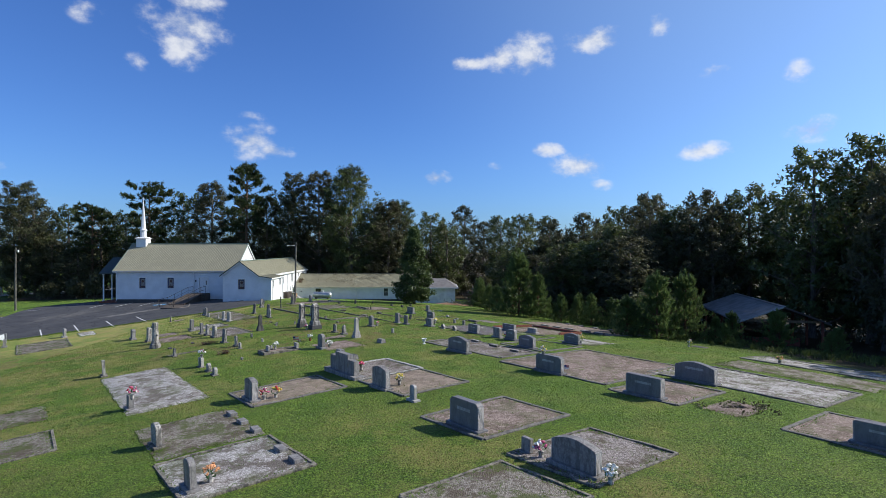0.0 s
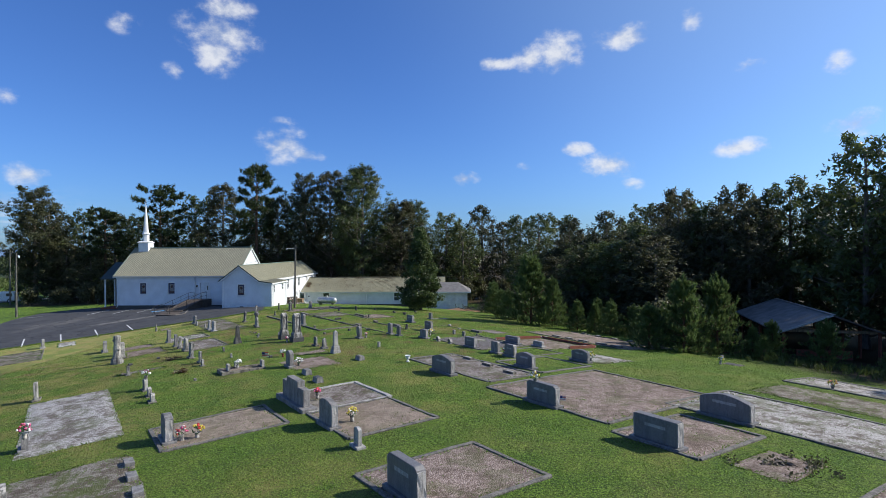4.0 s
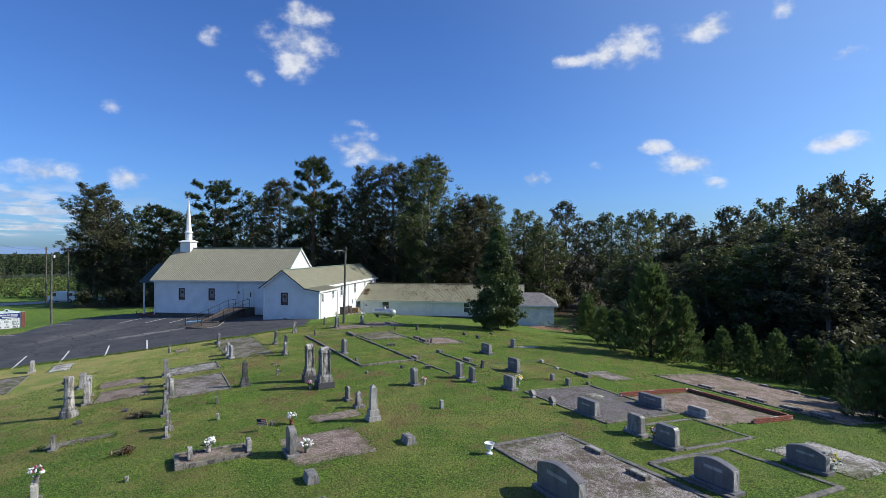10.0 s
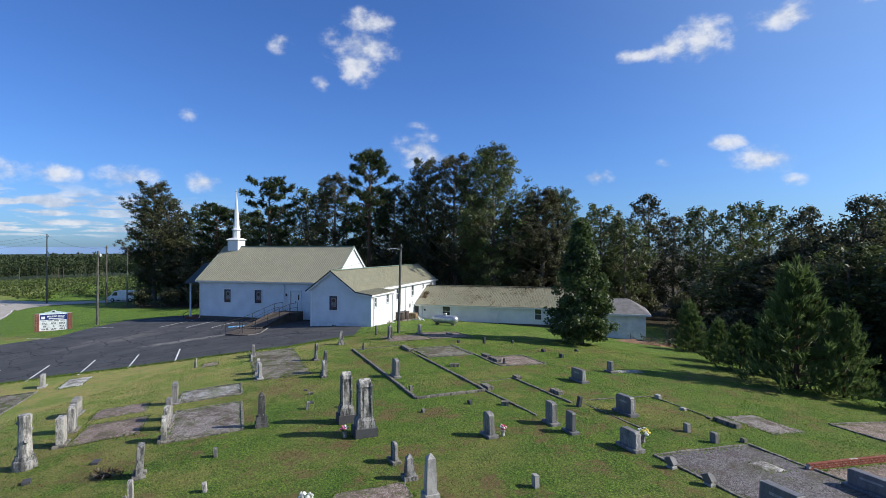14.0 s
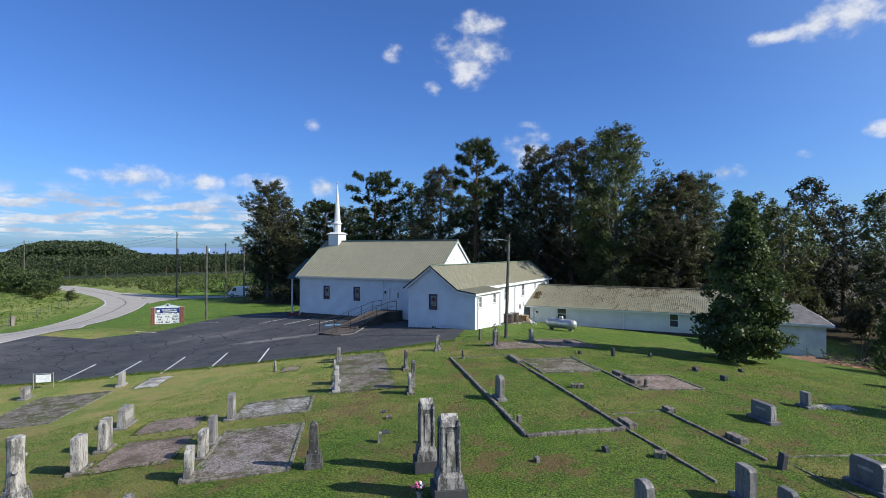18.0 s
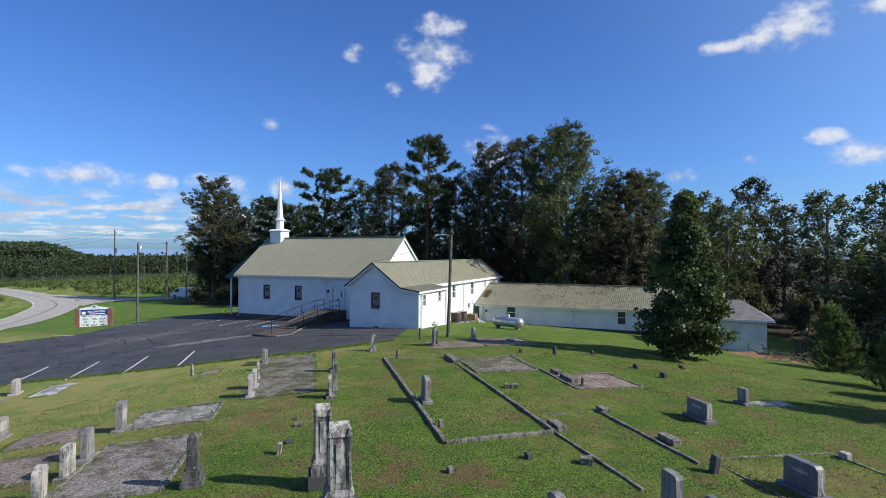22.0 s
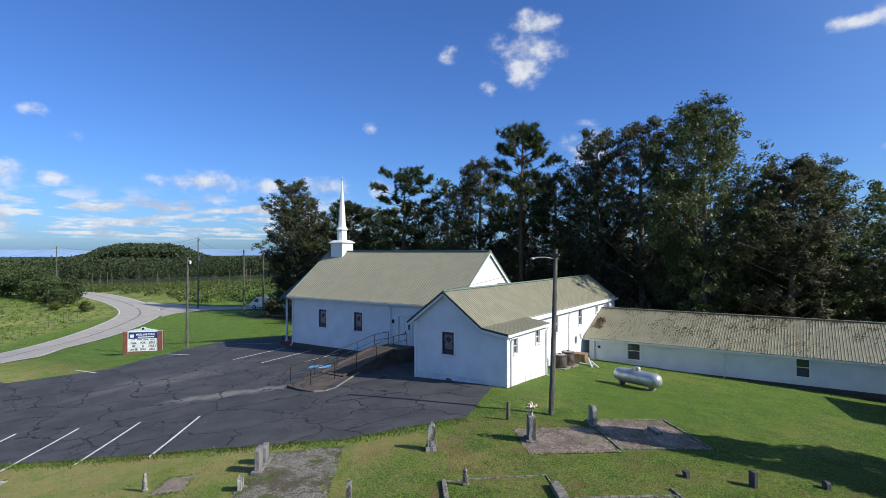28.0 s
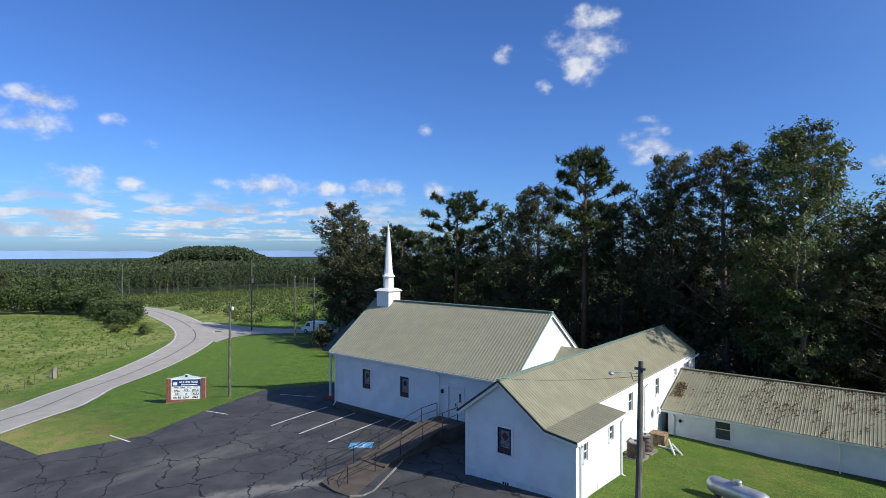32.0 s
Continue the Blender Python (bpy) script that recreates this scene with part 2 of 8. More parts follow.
def grass_material():
    k = Nodes("lawn grass")
    big, mid, fine = k.noise(0.10, 4, 0.6), k.noise(0.8, 6, 0.65), k.noise(9.0, 6, 0.75)
    clump, blades = k.noise(3.2, 5, 0.7), k.noise(45.0, 4, 0.75, (1, 1, 0.3))
    a = k.mix(k.range(mid, 0.35, 0.66), (0.078, 0.180, 0.015), (0.195, 0.300, 0.036))
    b = k.mix(k.range(fine, 0.38, 0.62), k.mix(0.55, a, (0.046, 0.088, 0.010)), a)
    b = k.mix(k.range(clump, 0.52, 0.70), b, k.mix(0.45, b, (0.055, 0.095, 0.012)))
    # single tussocks: sunlit leaf tips and the shade in the gaps, painted into the colour
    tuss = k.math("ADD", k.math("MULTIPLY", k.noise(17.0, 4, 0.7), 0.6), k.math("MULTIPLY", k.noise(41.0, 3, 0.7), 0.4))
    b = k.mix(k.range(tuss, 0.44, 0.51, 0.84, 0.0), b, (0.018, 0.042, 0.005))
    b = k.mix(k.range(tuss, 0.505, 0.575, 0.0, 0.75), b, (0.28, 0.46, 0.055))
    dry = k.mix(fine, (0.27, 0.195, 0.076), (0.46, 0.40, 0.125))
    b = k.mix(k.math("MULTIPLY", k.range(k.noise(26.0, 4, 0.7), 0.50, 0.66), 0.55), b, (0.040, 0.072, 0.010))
    sp = k.t.nodes.new("ShaderNodeSeparateXYZ")
    k.link(k.pos, sp.inputs[0])
    # the strip beside the parking lot is drier, the roadside lawn greener
    strip = k.math("MULTIPLY", k.range(sp.outputs["X"], -6.0, -19.0, 0.0, 0.75), k.range(sp.outputs["Y"], 70.0, 58.0))
    parched = k.math("MULTIPLY", k.math("MAXIMUM", k.math("MULTIPLY", k.range(big, 0.40, 0.64, 0.10, 0.75), k.math("MULTIPLY", k.range(sp.outputs["Y"], 72.0, 56.0, 0.35, 0.85), k.range(sp.outputs["X"], 14.0, 4.0, 0.45, 1.0))), strip), k.range(sp.outputs["X"], -50.0, -40.0, 0.12, 1.0))
    col = k.mix(k.math("MULTIPLY", k.range(k.noise(0.33, 9, 0.78), 0.42, 0.60), parched), b, dry)
    thatch = k.math("MULTIPLY", k.range(k.noise(0.5, 9, 0.8), 0.495, 0.61), k.math("MULTIPLY", k.range(sp.outputs["Y"], 26.0, 40.0, 0.12, 0.85), k.range(sp.outputs["X"], 12.0, 4.0)))
    col = k.mix(k.math("MULTIPLY", thatch, k.range(sp.outputs["Y"], 66.0, 60.0)), col, k.mix(tuss, (0.10, 0.055, 0.03), (0.36, 0.22, 0.11)))
    col = k.mix(k.math("MULTIPLY", k.range(blades, 0.55, 0.72), 0.45), col, (0.24, 0.31, 0.06))
    pale = k.math("MULTIPLY", k.range(sp.outputs["X"], -15.0, -23.0), k.math("MULTIPLY", k.range(sp.outputs["Y"], 64.0, 56.0), k.range(sp.outputs["Y"], 36.0, 44.0)))
    col = k.mix(k.math("MULTIPLY", pale, k.range(tuss, 0.40, 0.58, 0.30, 0.85)), col, k.mix(k.range(k.noise(0.5, 6, 0.7), 0.4, 0.6), (0.31, 0.38, 0.085), (0.50, 0.44, 0.15)))
    # pasture beyond the road: longer, paler grass
    edge = k.math("ADD", sp.outputs["X"], k.math("MULTIPLY", sp.outputs["Y"], 0.72))
    far = k.range(k.math("ADD", edge, k.math("MULTIPLY", mid, 3.0)), -33.0, -39.0)
    past = k.mix(k.range(k.noise(0.16, 7, 0.72), 0.40, 0.62), (0.175, 0.240, 0.042), (0.34, 0.36, 0.105))
    past = k.mix(k.range(k.noise(1.1, 6, 0.72), 0.46, 0.66), past, (0.085, 0.125, 0.022))
    past = k.mix(k.math("MULTIPLY", k.range(fine, 0.5, 0.7), 0.4), past, (0.07, 0.09, 0.02))
    col = k.mix(far, col, past)
    # far country is wooded
    ln = k.t.nodes.new("ShaderNodeVectorMath")
    ln.operation = "LENGTH"
    k.link(k.pos, ln.inputs[0])
    col = k.mix(k.range(ln.outputs["Value"], 285.0, 330.0), col, k.mix(k.noise(0.05, 5, 0.7), (0.022, 0.036, 0.012), (0.050, 0.072, 0.022)))
    # leaf litter under the woods
    wood = k.math("MULTIPLY", k.range(sp.outputs["Y"], 93.0, 99.0), k.range(sp.outputs["X"], -86.0, -76.0))
    east = k.range(k.math("ADD", sp.outputs["X"], k.math("MULTIPLY", sp.outputs["Y"], 0.28)), 29.0, 36.0)
    col = k.mix(k.math("MAXIMUM", wood, east), col, k.mix(fine, (0.035, 0.028, 0.012), (0.07, 0.05, 0.022)))
    h = k.math("ADD", k.math("MULTIPLY", fine, 0.6), k.math("ADD", k.math("MULTIPLY", blades, 0.3), k.math("MULTIPLY", tuss, 0.6)))
    return k.done(k.deep(col), 0.85, 0, h, 0.16, 1.0, 0.25)


def gravel_material(name, dark, light, weeds=0.3, scale=26.0, worn=0.85):
    k = Nodes(name)
    c = k.cells(scale)
    g = k.mix(k.range(c.outputs["Color"], 0.2, 0.8), dark, light)
    g = k.mix(k.range(k.noise(70.0, 3, 0.7), 0.55, 0.68), g, tuple(0.35 * v for v in dark))
    loam = k.mix(k.noise(17.0, 5, 0.7), tuple(0.28 * v for v in dark), (0.16, 0.115, 0.075))
    thin = k.range(k.math("ADD", k.math("MULTIPLY", k.noise(1.1, 8, 0.78), 0.75), k.math("MULTIPLY", k.noise(9.0, 4, 0.7), 0.25)), 0.47, 0.56, 0.0, worn)
    soil = k.mix(thin, g, loam)
    weed = k.mix(k.math("MULTIPLY", k.range(k.noise(0.9, 8, 0.78), 0.50, 0.57), weeds), soil, k.mix(k.noise(30.0), (0.05, 0.085, 0.015), (0.13, 0.14, 0.04)))
    return k.done(k.deep(weed), 0.9, 0, k.math("ADD", k.math("MULTIPLY", c.outputs["Distance"], -1.0), k.noise(3.0)), 0.03, 0.8, 0.2)


def granite_material(name, base, polish=0.35, lichen=0.0):
    k = Nodes(name)
    speck = k.noise(190.0, 2, 0.8)
    big = k.noise(2.5, 5, 0.6)
    col = k.mix(k.range(speck, 0.35, 0.65), tuple(c * 0.7 for c in base), tuple(min(1, c * 1.25) for c in base))
    col = k.mix(k.math("MULTIPLY", k.range(big, 0.45, 0.75), 0.45), col, tuple(c * 0.45 for c in base))
    if lichen:
        # black rain streaks, pale crusts and rusty algae
        streak = k.math("ADD", k.math("MULTIPLY", k.noise(6.0, 7, 0.72, (1, 1, 0.22)), 0.72), k.math("MULTIPLY", k.noise(23.0, 4, 0.7, (1, 1, 0.5)), 0.28))
        col = k.mix(k.math("MULTIPLY", k.range(streak, 0.46 - 0.03 * lichen, 0.57), lichen * 0.93), col, (0.035, 0.035, 0.034))
        col = k.mix(k.math("MULTIPLY", k.range(k.noise(13.0, 5, 0.7), 0.58, 0.68), lichen * 0.6), col, (0.42, 0.42, 0.36))
        col = k.mix(k.math("MULTIPLY", k.range(k.noise(3.1, 5, 0.7), 0.56, 0.70), lichen * 0.4), col, (0.17, 0.14, 0.08))
    return k.done(k.deep(col), k.math("ADD", k.math("MULTIPLY", big, 0.3), polish), 0, speck, 0.004, 0.35, 0.5)


def asphalt_material():
    k = Nodes("sealed asphalt with cracks")
    warp = k.t.nodes.new("ShaderNodeVectorMath")
    warp.operation = "MULTIPLY_ADD"
    nz = k.t.nodes.new("ShaderNodeTexNoise")
    nz.inputs["Scale"].default_value, nz.inputs["Detail"].default_value = 0.9, 5
    k.link(k.pos, nz.inputs["Vector"])
    k.link(nz.outputs["Color"], warp.inputs[0])
    warp.inputs[1].default_value = (1.6, 1.6, 0)
    k.link(k.pos, warp.inputs[2])
    cracks = None
    for s, lo, hi in ((0.33, 0.006, 0.022), (0.75, 0.006, 0.02)):
        c = k.t.nodes.new("ShaderNodeTexVoronoi")
        c.feature, c.voronoi_dimensions = "DISTANCE_TO_EDGE", "2D"
        c.inputs["Scale"].default_value = s
        k.link(warp.outputs[0], c.inputs["Vector"])
        v = k.range(c.outputs["Distance"], lo, hi, 1, 0)
        if s > 0.5:
            v = k.math("MULTIPLY", v, k.range(k.noise(0.12, 3), 0.46, 0.6))
        cracks = v if cracks is None else k.math("MAXIMUM", cracks, v)
    worn = k.range(k.noise(0.10, 7, 0.68, (1.0, 0.35, 1)), 0.55, 0.70)
    base = k.mix(k.range(k.noise(0.5, 6, 0.65), 0.35, 0.7), (0.046, 0.046, 0.048), (0.082, 0.081, 0.082))
    base = k.mix(k.math("MULTIPLY", k.range(k.noise(120.0, 2), 0.4, 0.7), 0.35), base, (0.085, 0.085, 0.085))
    base = k.mix(k.math("MULTIPLY", worn, 0.8), base, (0.17, 0.16, 0.145))
    # a pale scoured streak running down from the ramp
    sp = k.t.nodes.new("ShaderNodeSeparateXYZ")
    k.link(k.pos, sp.inputs[0])
    u = k.math("ADD", k.math("MULTIPLY", k.math("ADD", sp.outputs["X"], 34.1), 0.785), k.math("MULTIPLY", k.math("ADD", sp.outputs["Y"], -62.8), -0.62))
    v = k.math("ADD", k.math("MULTIPLY", k.math("ADD", sp.outputs["X"], 34.1), 0.62), k.math("MULTIPLY", k.math("ADD", sp.outputs["Y"], -62.8), 0.785))
    rag = k.math("MULTIPLY", k.noise(0.8, 6, 0.7), 2.4)
    scour = k.math("MULTIPLY", k.range(k.math("ADD", k.math("ABSOLUTE", u), rag), 1.2, 2.0, 1, 0), k.range(k.math("ADD", k.math("ABSOLUTE", v), rag), 4.4, 6.2, 1, 0))
    base = k.mix(k.math("MULTIPLY", scour, 0.75), base, (0.25, 0.235, 0.21))
    col = k.mix(k.math("MULTIPLY", cracks, 0.9), base, (0.008, 0.008, 0.009))
    h = k.math("ADD", k.math("MULTIPLY", cracks, -1.2), k.math("MULTIPLY", k.noise(90.0, 3), 0.4))
    return k.done(k.deep(col, 0.88), 0.78, 0, h, 0.012, 0.5, 0.35)


def roof_material(name, base, leaves=False):
    k = Nodes(name)
    st = k.noise(1.3, 5, 0.6)
    col = k.mix(k.range(st, 0.35, 0.7), tuple(c * 0.86 for c in base), base)
    col = k.mix(k.math("MULTIPLY", k.rand, 0.10), col, tuple(c * 0.7 for c in base))
    return k.done(col, k.math("ADD", k.math("MULTIPLY", st, 0.2), 0.42), 0.15, k.noise(40.0, 2), 0.001, 0.2, 0.45)


def leaf_material(name, dark, light, tip=None, gloss=0.42, thin=0.35):
    """Leaves that differ one by one and bough by bough, waxy above and letting some light through."""
    k = Nodes(name)
    n = k.t.nodes.new("ShaderNodeNewGeometry").outputs["Random Per Island"]
    col = k.mix(n, dark, light)
    col = k.mix(k.range(k.noise(0.45, 5, 0.65), 0.42, 0.62), col, tuple(c * 0.62 for c in dark))
    col = k.mix(k.math("MULTIPLY", k.rand, 0.35), col, tip or light)
    col = k.deep(col)
    m = k.done(col, gloss, 0, None, spec=0.45)
    tr = k.t.nodes.new("ShaderNodeBsdfTranslucent")
    k.link(col, tr.inputs["Color"])
    mx = k.t.nodes.new("ShaderNodeMixShader")
    mx.inputs[0].default_value = thin
    k.link(k.b.outputs[0], mx.inputs[1])
    k.link(tr.outputs[0], mx.inputs[2])
    k.link(mx.outputs[0], k.out.inputs["Surface"])
    return m


def bark_material(name, base):
    k = Nodes(name)
    r = k.noise(7.0, 6, 0.7, (1, 1, 0.22))
    col = k.mix(k.range(r, 0.35, 0.65), tuple(c * 0.45 for c in base), base)
    return k.done(col, 0.9, 0, r, 0.03, 0.8, 0.2)


def glass_material(name, tones, lead=True):
    """Dark leaded glass with small coloured fields."""
    k = Nodes(name)
    c = k.cells(7.0, stretch=(1, 1, 0.7))
    col = k.mix(k.range(c.outputs["Color"], 0.3, 0.6), tones[0], tones[1])
    col = k.mix(k.range(k.noise(9.0, 2), 0.58, 0.66), col, tones[2])
    return k.done(col, 0.12, 0, c.outputs["Distance"], 0.004, 0.3, 0.6)


M = dict(
    grass=grass_material(), asphalt=asphalt_material(),
    road=plain("worn pale asphalt road", (0.375, 0.345, 0.305), 0.85, 0, 0.12, 0.8, 40.0, 0.3),
    white_line=plain("white road paint", (0.68, 0.68, 0.66), 0.7, 0, 0.3, 3.0), yellow_line=plain("worn road paint", (0.12, 0.115, 0.10), 0.8),
    siding=plain("white vinyl siding", (0.70, 0.715, 0.73), 0.55, 0, 0.10, 0.9, 25.0), trim=plain("white painted trim", (0.74, 0.745, 0.74), 0.5, 0, 0.08),
    foundation=plain("white painted block", (0.74, 0.75, 0.76), 0.8, 0, 0.16, 2.0), stonework=granite_material("dark fieldstone", (0.10, 0.09, 0.08), 0.7),
    roof=roof_material("tan ribbed metal roofing", (0.275, 0.262, 0.178)), roof_trim=plain("pale green metal flashing", (0.215, 0.30, 0.245), 0.45, 0.2),
    dark_trim=plain("dark green drip edge", (0.05, 0.065, 0.06), 0.5, 0.2), shingle=plain("grey asphalt shingles", (0.165, 0.155, 0.15), 0.85, 0, 0.3, 2.0, 25.0),
    stained=glass_material("stained glass", ((0.020, 0.035, 0.13), (0.045, 0.055, 0.14), (0.10, 0.08, 0.12))),
    glass_pale=plain("pale leaded glass", (0.20, 0.19, 0.21), 0.25, 0, 0.5, 9.0, 30.0, 0.6), glass_rose=plain("dark rose glass", (0.075, 0.035, 0.045), 0.2, 0, 0.4, 9.0, 30.0, 0.6),
    glass=plain("dark window glass", (0.03, 0.035, 0.045), 0.12, 0, 0.2, 2.0, 9.0, 0.8), screen=plain("window screen", (0.055, 0.06, 0.065), 0.7),
    granite=granite_material("grey granite", (0.30, 0.285, 0.27), 0.45, 0.6), rough_granite=granite_material("rock-pitched granite edge", (0.46, 0.44, 0.42), 0.8, 0.5), granite_dark=granite_material("blue-grey granite", (0.195, 0.19, 0.192), 0.32, 0.3),
    granite_light=granite_material("light granite", (0.47, 0.45, 0.42), 0.5, 0.35), marble=granite_material("weathered marble", (0.54, 0.51, 0.46), 0.6, 0.85),
    marble_old=granite_material("blackened old marble", (0.36, 0.345, 0.325), 0.7, 1.0), marble_black=granite_material("soot-black marble", (0.13, 0.125, 0.12), 0.7, 1.0), slate=granite_material("dark marker stone", (0.07, 0.07, 0.075), 0.6, 0.2),
    concrete=granite_material("weathered concrete kerb", (0.27, 0.245, 0.20), 0.85, 0.9), kerb_grey=granite_material("granite kerb", (0.20, 0.185, 0.165), 0.7, 0.7),
    gravel_pale=gravel_material("bleached marble chips", (0.52, 0.50, 0.46), (0.80, 0.78, 0.73), 0.12), gravel_white=gravel_material("white marble gravel", (0.30, 0.28, 0.26), (0.66, 0.63, 0.60), 0.5), gravel_grey=gravel_material("grey gravel", (0.17, 0.145, 0.13), (0.46, 0.41, 0.38), 0.35),
    gravel_brown=gravel_material("brown pea gravel", (0.20, 0.145, 0.12), (0.46, 0.37, 0.325), 0.4, 26.0, 0.65), gravel_dark=gravel_material("dark mauve gravel", (0.09, 0.082, 0.085), (0.27, 0.245, 0.25), 0.2, 26.0, 0.5), sand=gravel_material("pale sand", (0.33, 0.25, 0.19), (0.50, 0.41, 0.33), 0.3, 60.0, 0.4),
    gravel_weedy=gravel_material("weedy gravel", (0.18, 0.155, 0.125), (0.39, 0.355, 0.305), 0.85), brick=plain("red brick", (0.23, 0.078, 0.052), 0.85, 0, 0.35, 9.0, 60.0, 0.2),
    shelter_roof=plain("dull grey sheet roofing", (0.20, 0.205, 0.21), 0.55, 0.2, 0.35, 1.2, 14.0), mortar=plain("mortar", (0.42, 0.40, 0.37), 0.9, 0, 0.2), steel=plain("galvanised tank paint", (0.50, 0.51, 0.52), 0.36, 0.55, 0.25, 2.0, 30.0),
    black=plain("black painted iron", (0.018, 0.018, 0.02), 0.5, 0.3), concrete_flat=plain("poured concrete", (0.235, 0.21, 0.175), 0.85, 0, 0.3, 1.5, 40.0),
    ramp=plain("brown-stained concrete", (0.09, 0.072, 0.058), 0.85, 0, 0.3, 1.2, 30.0), pole=bark_material("weathered pole wood", (0.15, 0.145, 0.125)),
    sign_blue=plain("blue sign face", (0.02, 0.035, 0.17), 0.45), sign_white=plain("white sign face", (0.80, 0.82, 0.82), 0.45), sign_pale=plain("pale green sign head", (0.55, 0.66, 0.66), 0.5),
    blue_paint=plain("faded blue parking paint", (0.10, 0.33, 0.58), 0.7, 0, 0.3), letter=plain("black letters", (0.012, 0.012, 0.012), 0.6),
    bark=bark_material("grey-brown bark", (0.21, 0.175, 0.14)), bark_pine=bark_material("pine bark", (0.16, 0.095, 0.06)),
    leaf_oak=leaf_material("oak leaves", (0.058, 0.084, 0.025), (0.16, 0.198, 0.058)), leaf_mix=leaf_material("mixed woodland leaves", (0.058, 0.070, 0.030), (0.155, 0.160, 0.068), (0.125, 0.105, 0.052), gloss=0.6),
    leaf_gum=leaf_material("sweetgum leaves", (0.050, 0.085, 0.024), (0.150, 0.205, 0.062), gloss=0.55), leaf_pine=leaf_material("pine needles", (0.034, 0.056, 0.018), (0.09, 0.125, 0.036)),
    leaf_young=leaf_material("young pine needles", (0.070, 0.125, 0.038), (0.20, 0.275, 0.085), gloss=0.55, thin=0.45), leaf_brush=leaf_material("field brush", (0.062, 0.100, 0.020), (0.165, 0.215, 0.048), (0.20, 0.21, 0.06), gloss=0.62),
    leaf_far=leaf_material("far pine foliage", (0.034, 0.056, 0.020), (0.088, 0.122, 0.040), gloss=0.8, thin=0.2), leaf_hedge=leaf_material("hedgerow leaves", (0.045, 0.080, 0.020), (0.130, 0.185, 0.050), (0.12, 0.16, 0.05), gloss=0.62), leaf_dead=leaf_material("dead brown leaves", (0.067, 0.036, 0.016), (0.157, 0.084, 0.034)), blade=leaf_material("grass blades", (0.082, 0.185, 0.014), (0.21, 0.36, 0.040), (0.22, 0.28, 0.05), gloss=0.6, thin=0.5),
    van_white=plain("white van paint", (0.75, 0.76, 0.78), 0.3), rubber=plain("black rubber", (0.02, 0.02, 0.02), 0.8), copper=plain("brown painted cabinet steel", (0.075, 0.055, 0.045), 0.55),
    wood=bark_material("weathered plywood", (0.32, 0.22, 0.13)), clay=plain("red clay soil", (0.27, 0.155, 0.088), 0.95, 0, 0.3, 3.0), pipe=plain("white pvc pipe", (0.72, 0.71, 0.68), 0.5),
    fl_white=plain("white silk petals", (0.78, 0.77, 0.72), 0.7), fl_pink=plain("pink silk petals", (0.62, 0.13, 0.25), 0.7), fl_yellow=plain("yellow silk petals", (0.70, 0.56, 0.10), 0.7),
    fl_red=plain("red silk petals", (0.50, 0.04, 0.04), 0.7), fl_orange=plain("orange silk petals", (0.62, 0.30, 0.14), 0.7), stem=plain("plastic stems", (0.04, 0.12, 0.03), 0.6),
    flag_red=plain("flag red cloth", (0.40, 0.03, 0.04), 0.8), flag_blue=plain("flag blue cloth", (0.03, 0.04, 0.16), 0.8), lamp_grey=plain("grey cast metal", (0.42, 0.43, 0.44), 0.4, 0.6), wire=plain("dark cable", (0.03, 0.03, 0.03), 0.6),
    # the blue of the air's haze is put into the hills' base colour
    far_hill=plain("distant haze-tinted hills", (0.22, 0.34, 0.55), 0.95, 0, 0.1, 0.002, 0.01),
)

# ---- helpers for shapes ----


def mesh_of(bm, name):
    me = bpy.data.meshes.new(name)
    bm.to_mesh(me)
    bm.free()
    return me


def raw(name, verts, faces, material):
    me = bpy.data.meshes.new(name)
    me.from_pydata(verts, [], faces)
    me.materials.append(material)
    return me


def part(name, bm, material, parent, label=""):
    me = mesh_of(bm, name)
    me.materials.append(material)
    ob = new(name, me)
    ob.parent = parent
    if label:
        tagged(ob, label)
    return ob


def piece(name, me, parent, m=None):
    ob = new(name, me)
    ob.parent = parent
    if m is not None:
        ob.matrix_basis = m
    return ob


def thing(name, m, label, category, group="", kind=""):
    ob = new(name)
    ob.empty_display_size = 0.2
    ob.matrix_basis = m
    return tagged(ob, label, category, group, kind)


def box(bm, x0, x1, y0, y1, z0, z1, bevel=0.0):
    r = bmesh.ops.create_cube(bm, size=1.0, matrix=Matrix.Translation(((x0 + x1) / 2, (y0 + y1) / 2, (z0 + z1) / 2)) @ Matrix.Diagonal((x1 - x0, y1 - y0, z1 - z0, 1)))
    if bevel:
        es = list({e for v in r["verts"] for e in v.link_edges})
        bmesh.ops.bevel(bm, geom=es, offset=bevel, segments=2, profile=0.6, affect="EDGES")
    return bm


def cube(x0, x1, y0, y1, z0, z1, bevel=0.0):
    return box(bmesh.new(), x0, x1, y0, y1, z0, z1, bevel)


def prism(bm, outline, axis, a, b):
    """An outline in two coordinates, drawn out along the third axis from a to b."""
    put = {"x": lambda p, q, d: (d, p, q), "y": lambda p, q, d: (p, d, q), "z": lambda p, q, d: (p, q, d)}[axis]
    lo = [bm.verts.new(put(p, q, a)) for p, q in outline]
    hi = [bm.verts.new(put(p, q, b)) for p, q in outline]
    n = len(outline)
    bm.faces.new(lo), bm.faces.new(hi[::-1])
    for i in range(n):
        bm.faces.new((lo[i], hi[i], hi[(i + 1) % n], lo[(i + 1) % n]))
    bmesh.ops.recalc_face_normals(bm, faces=bm.faces)
    return bm


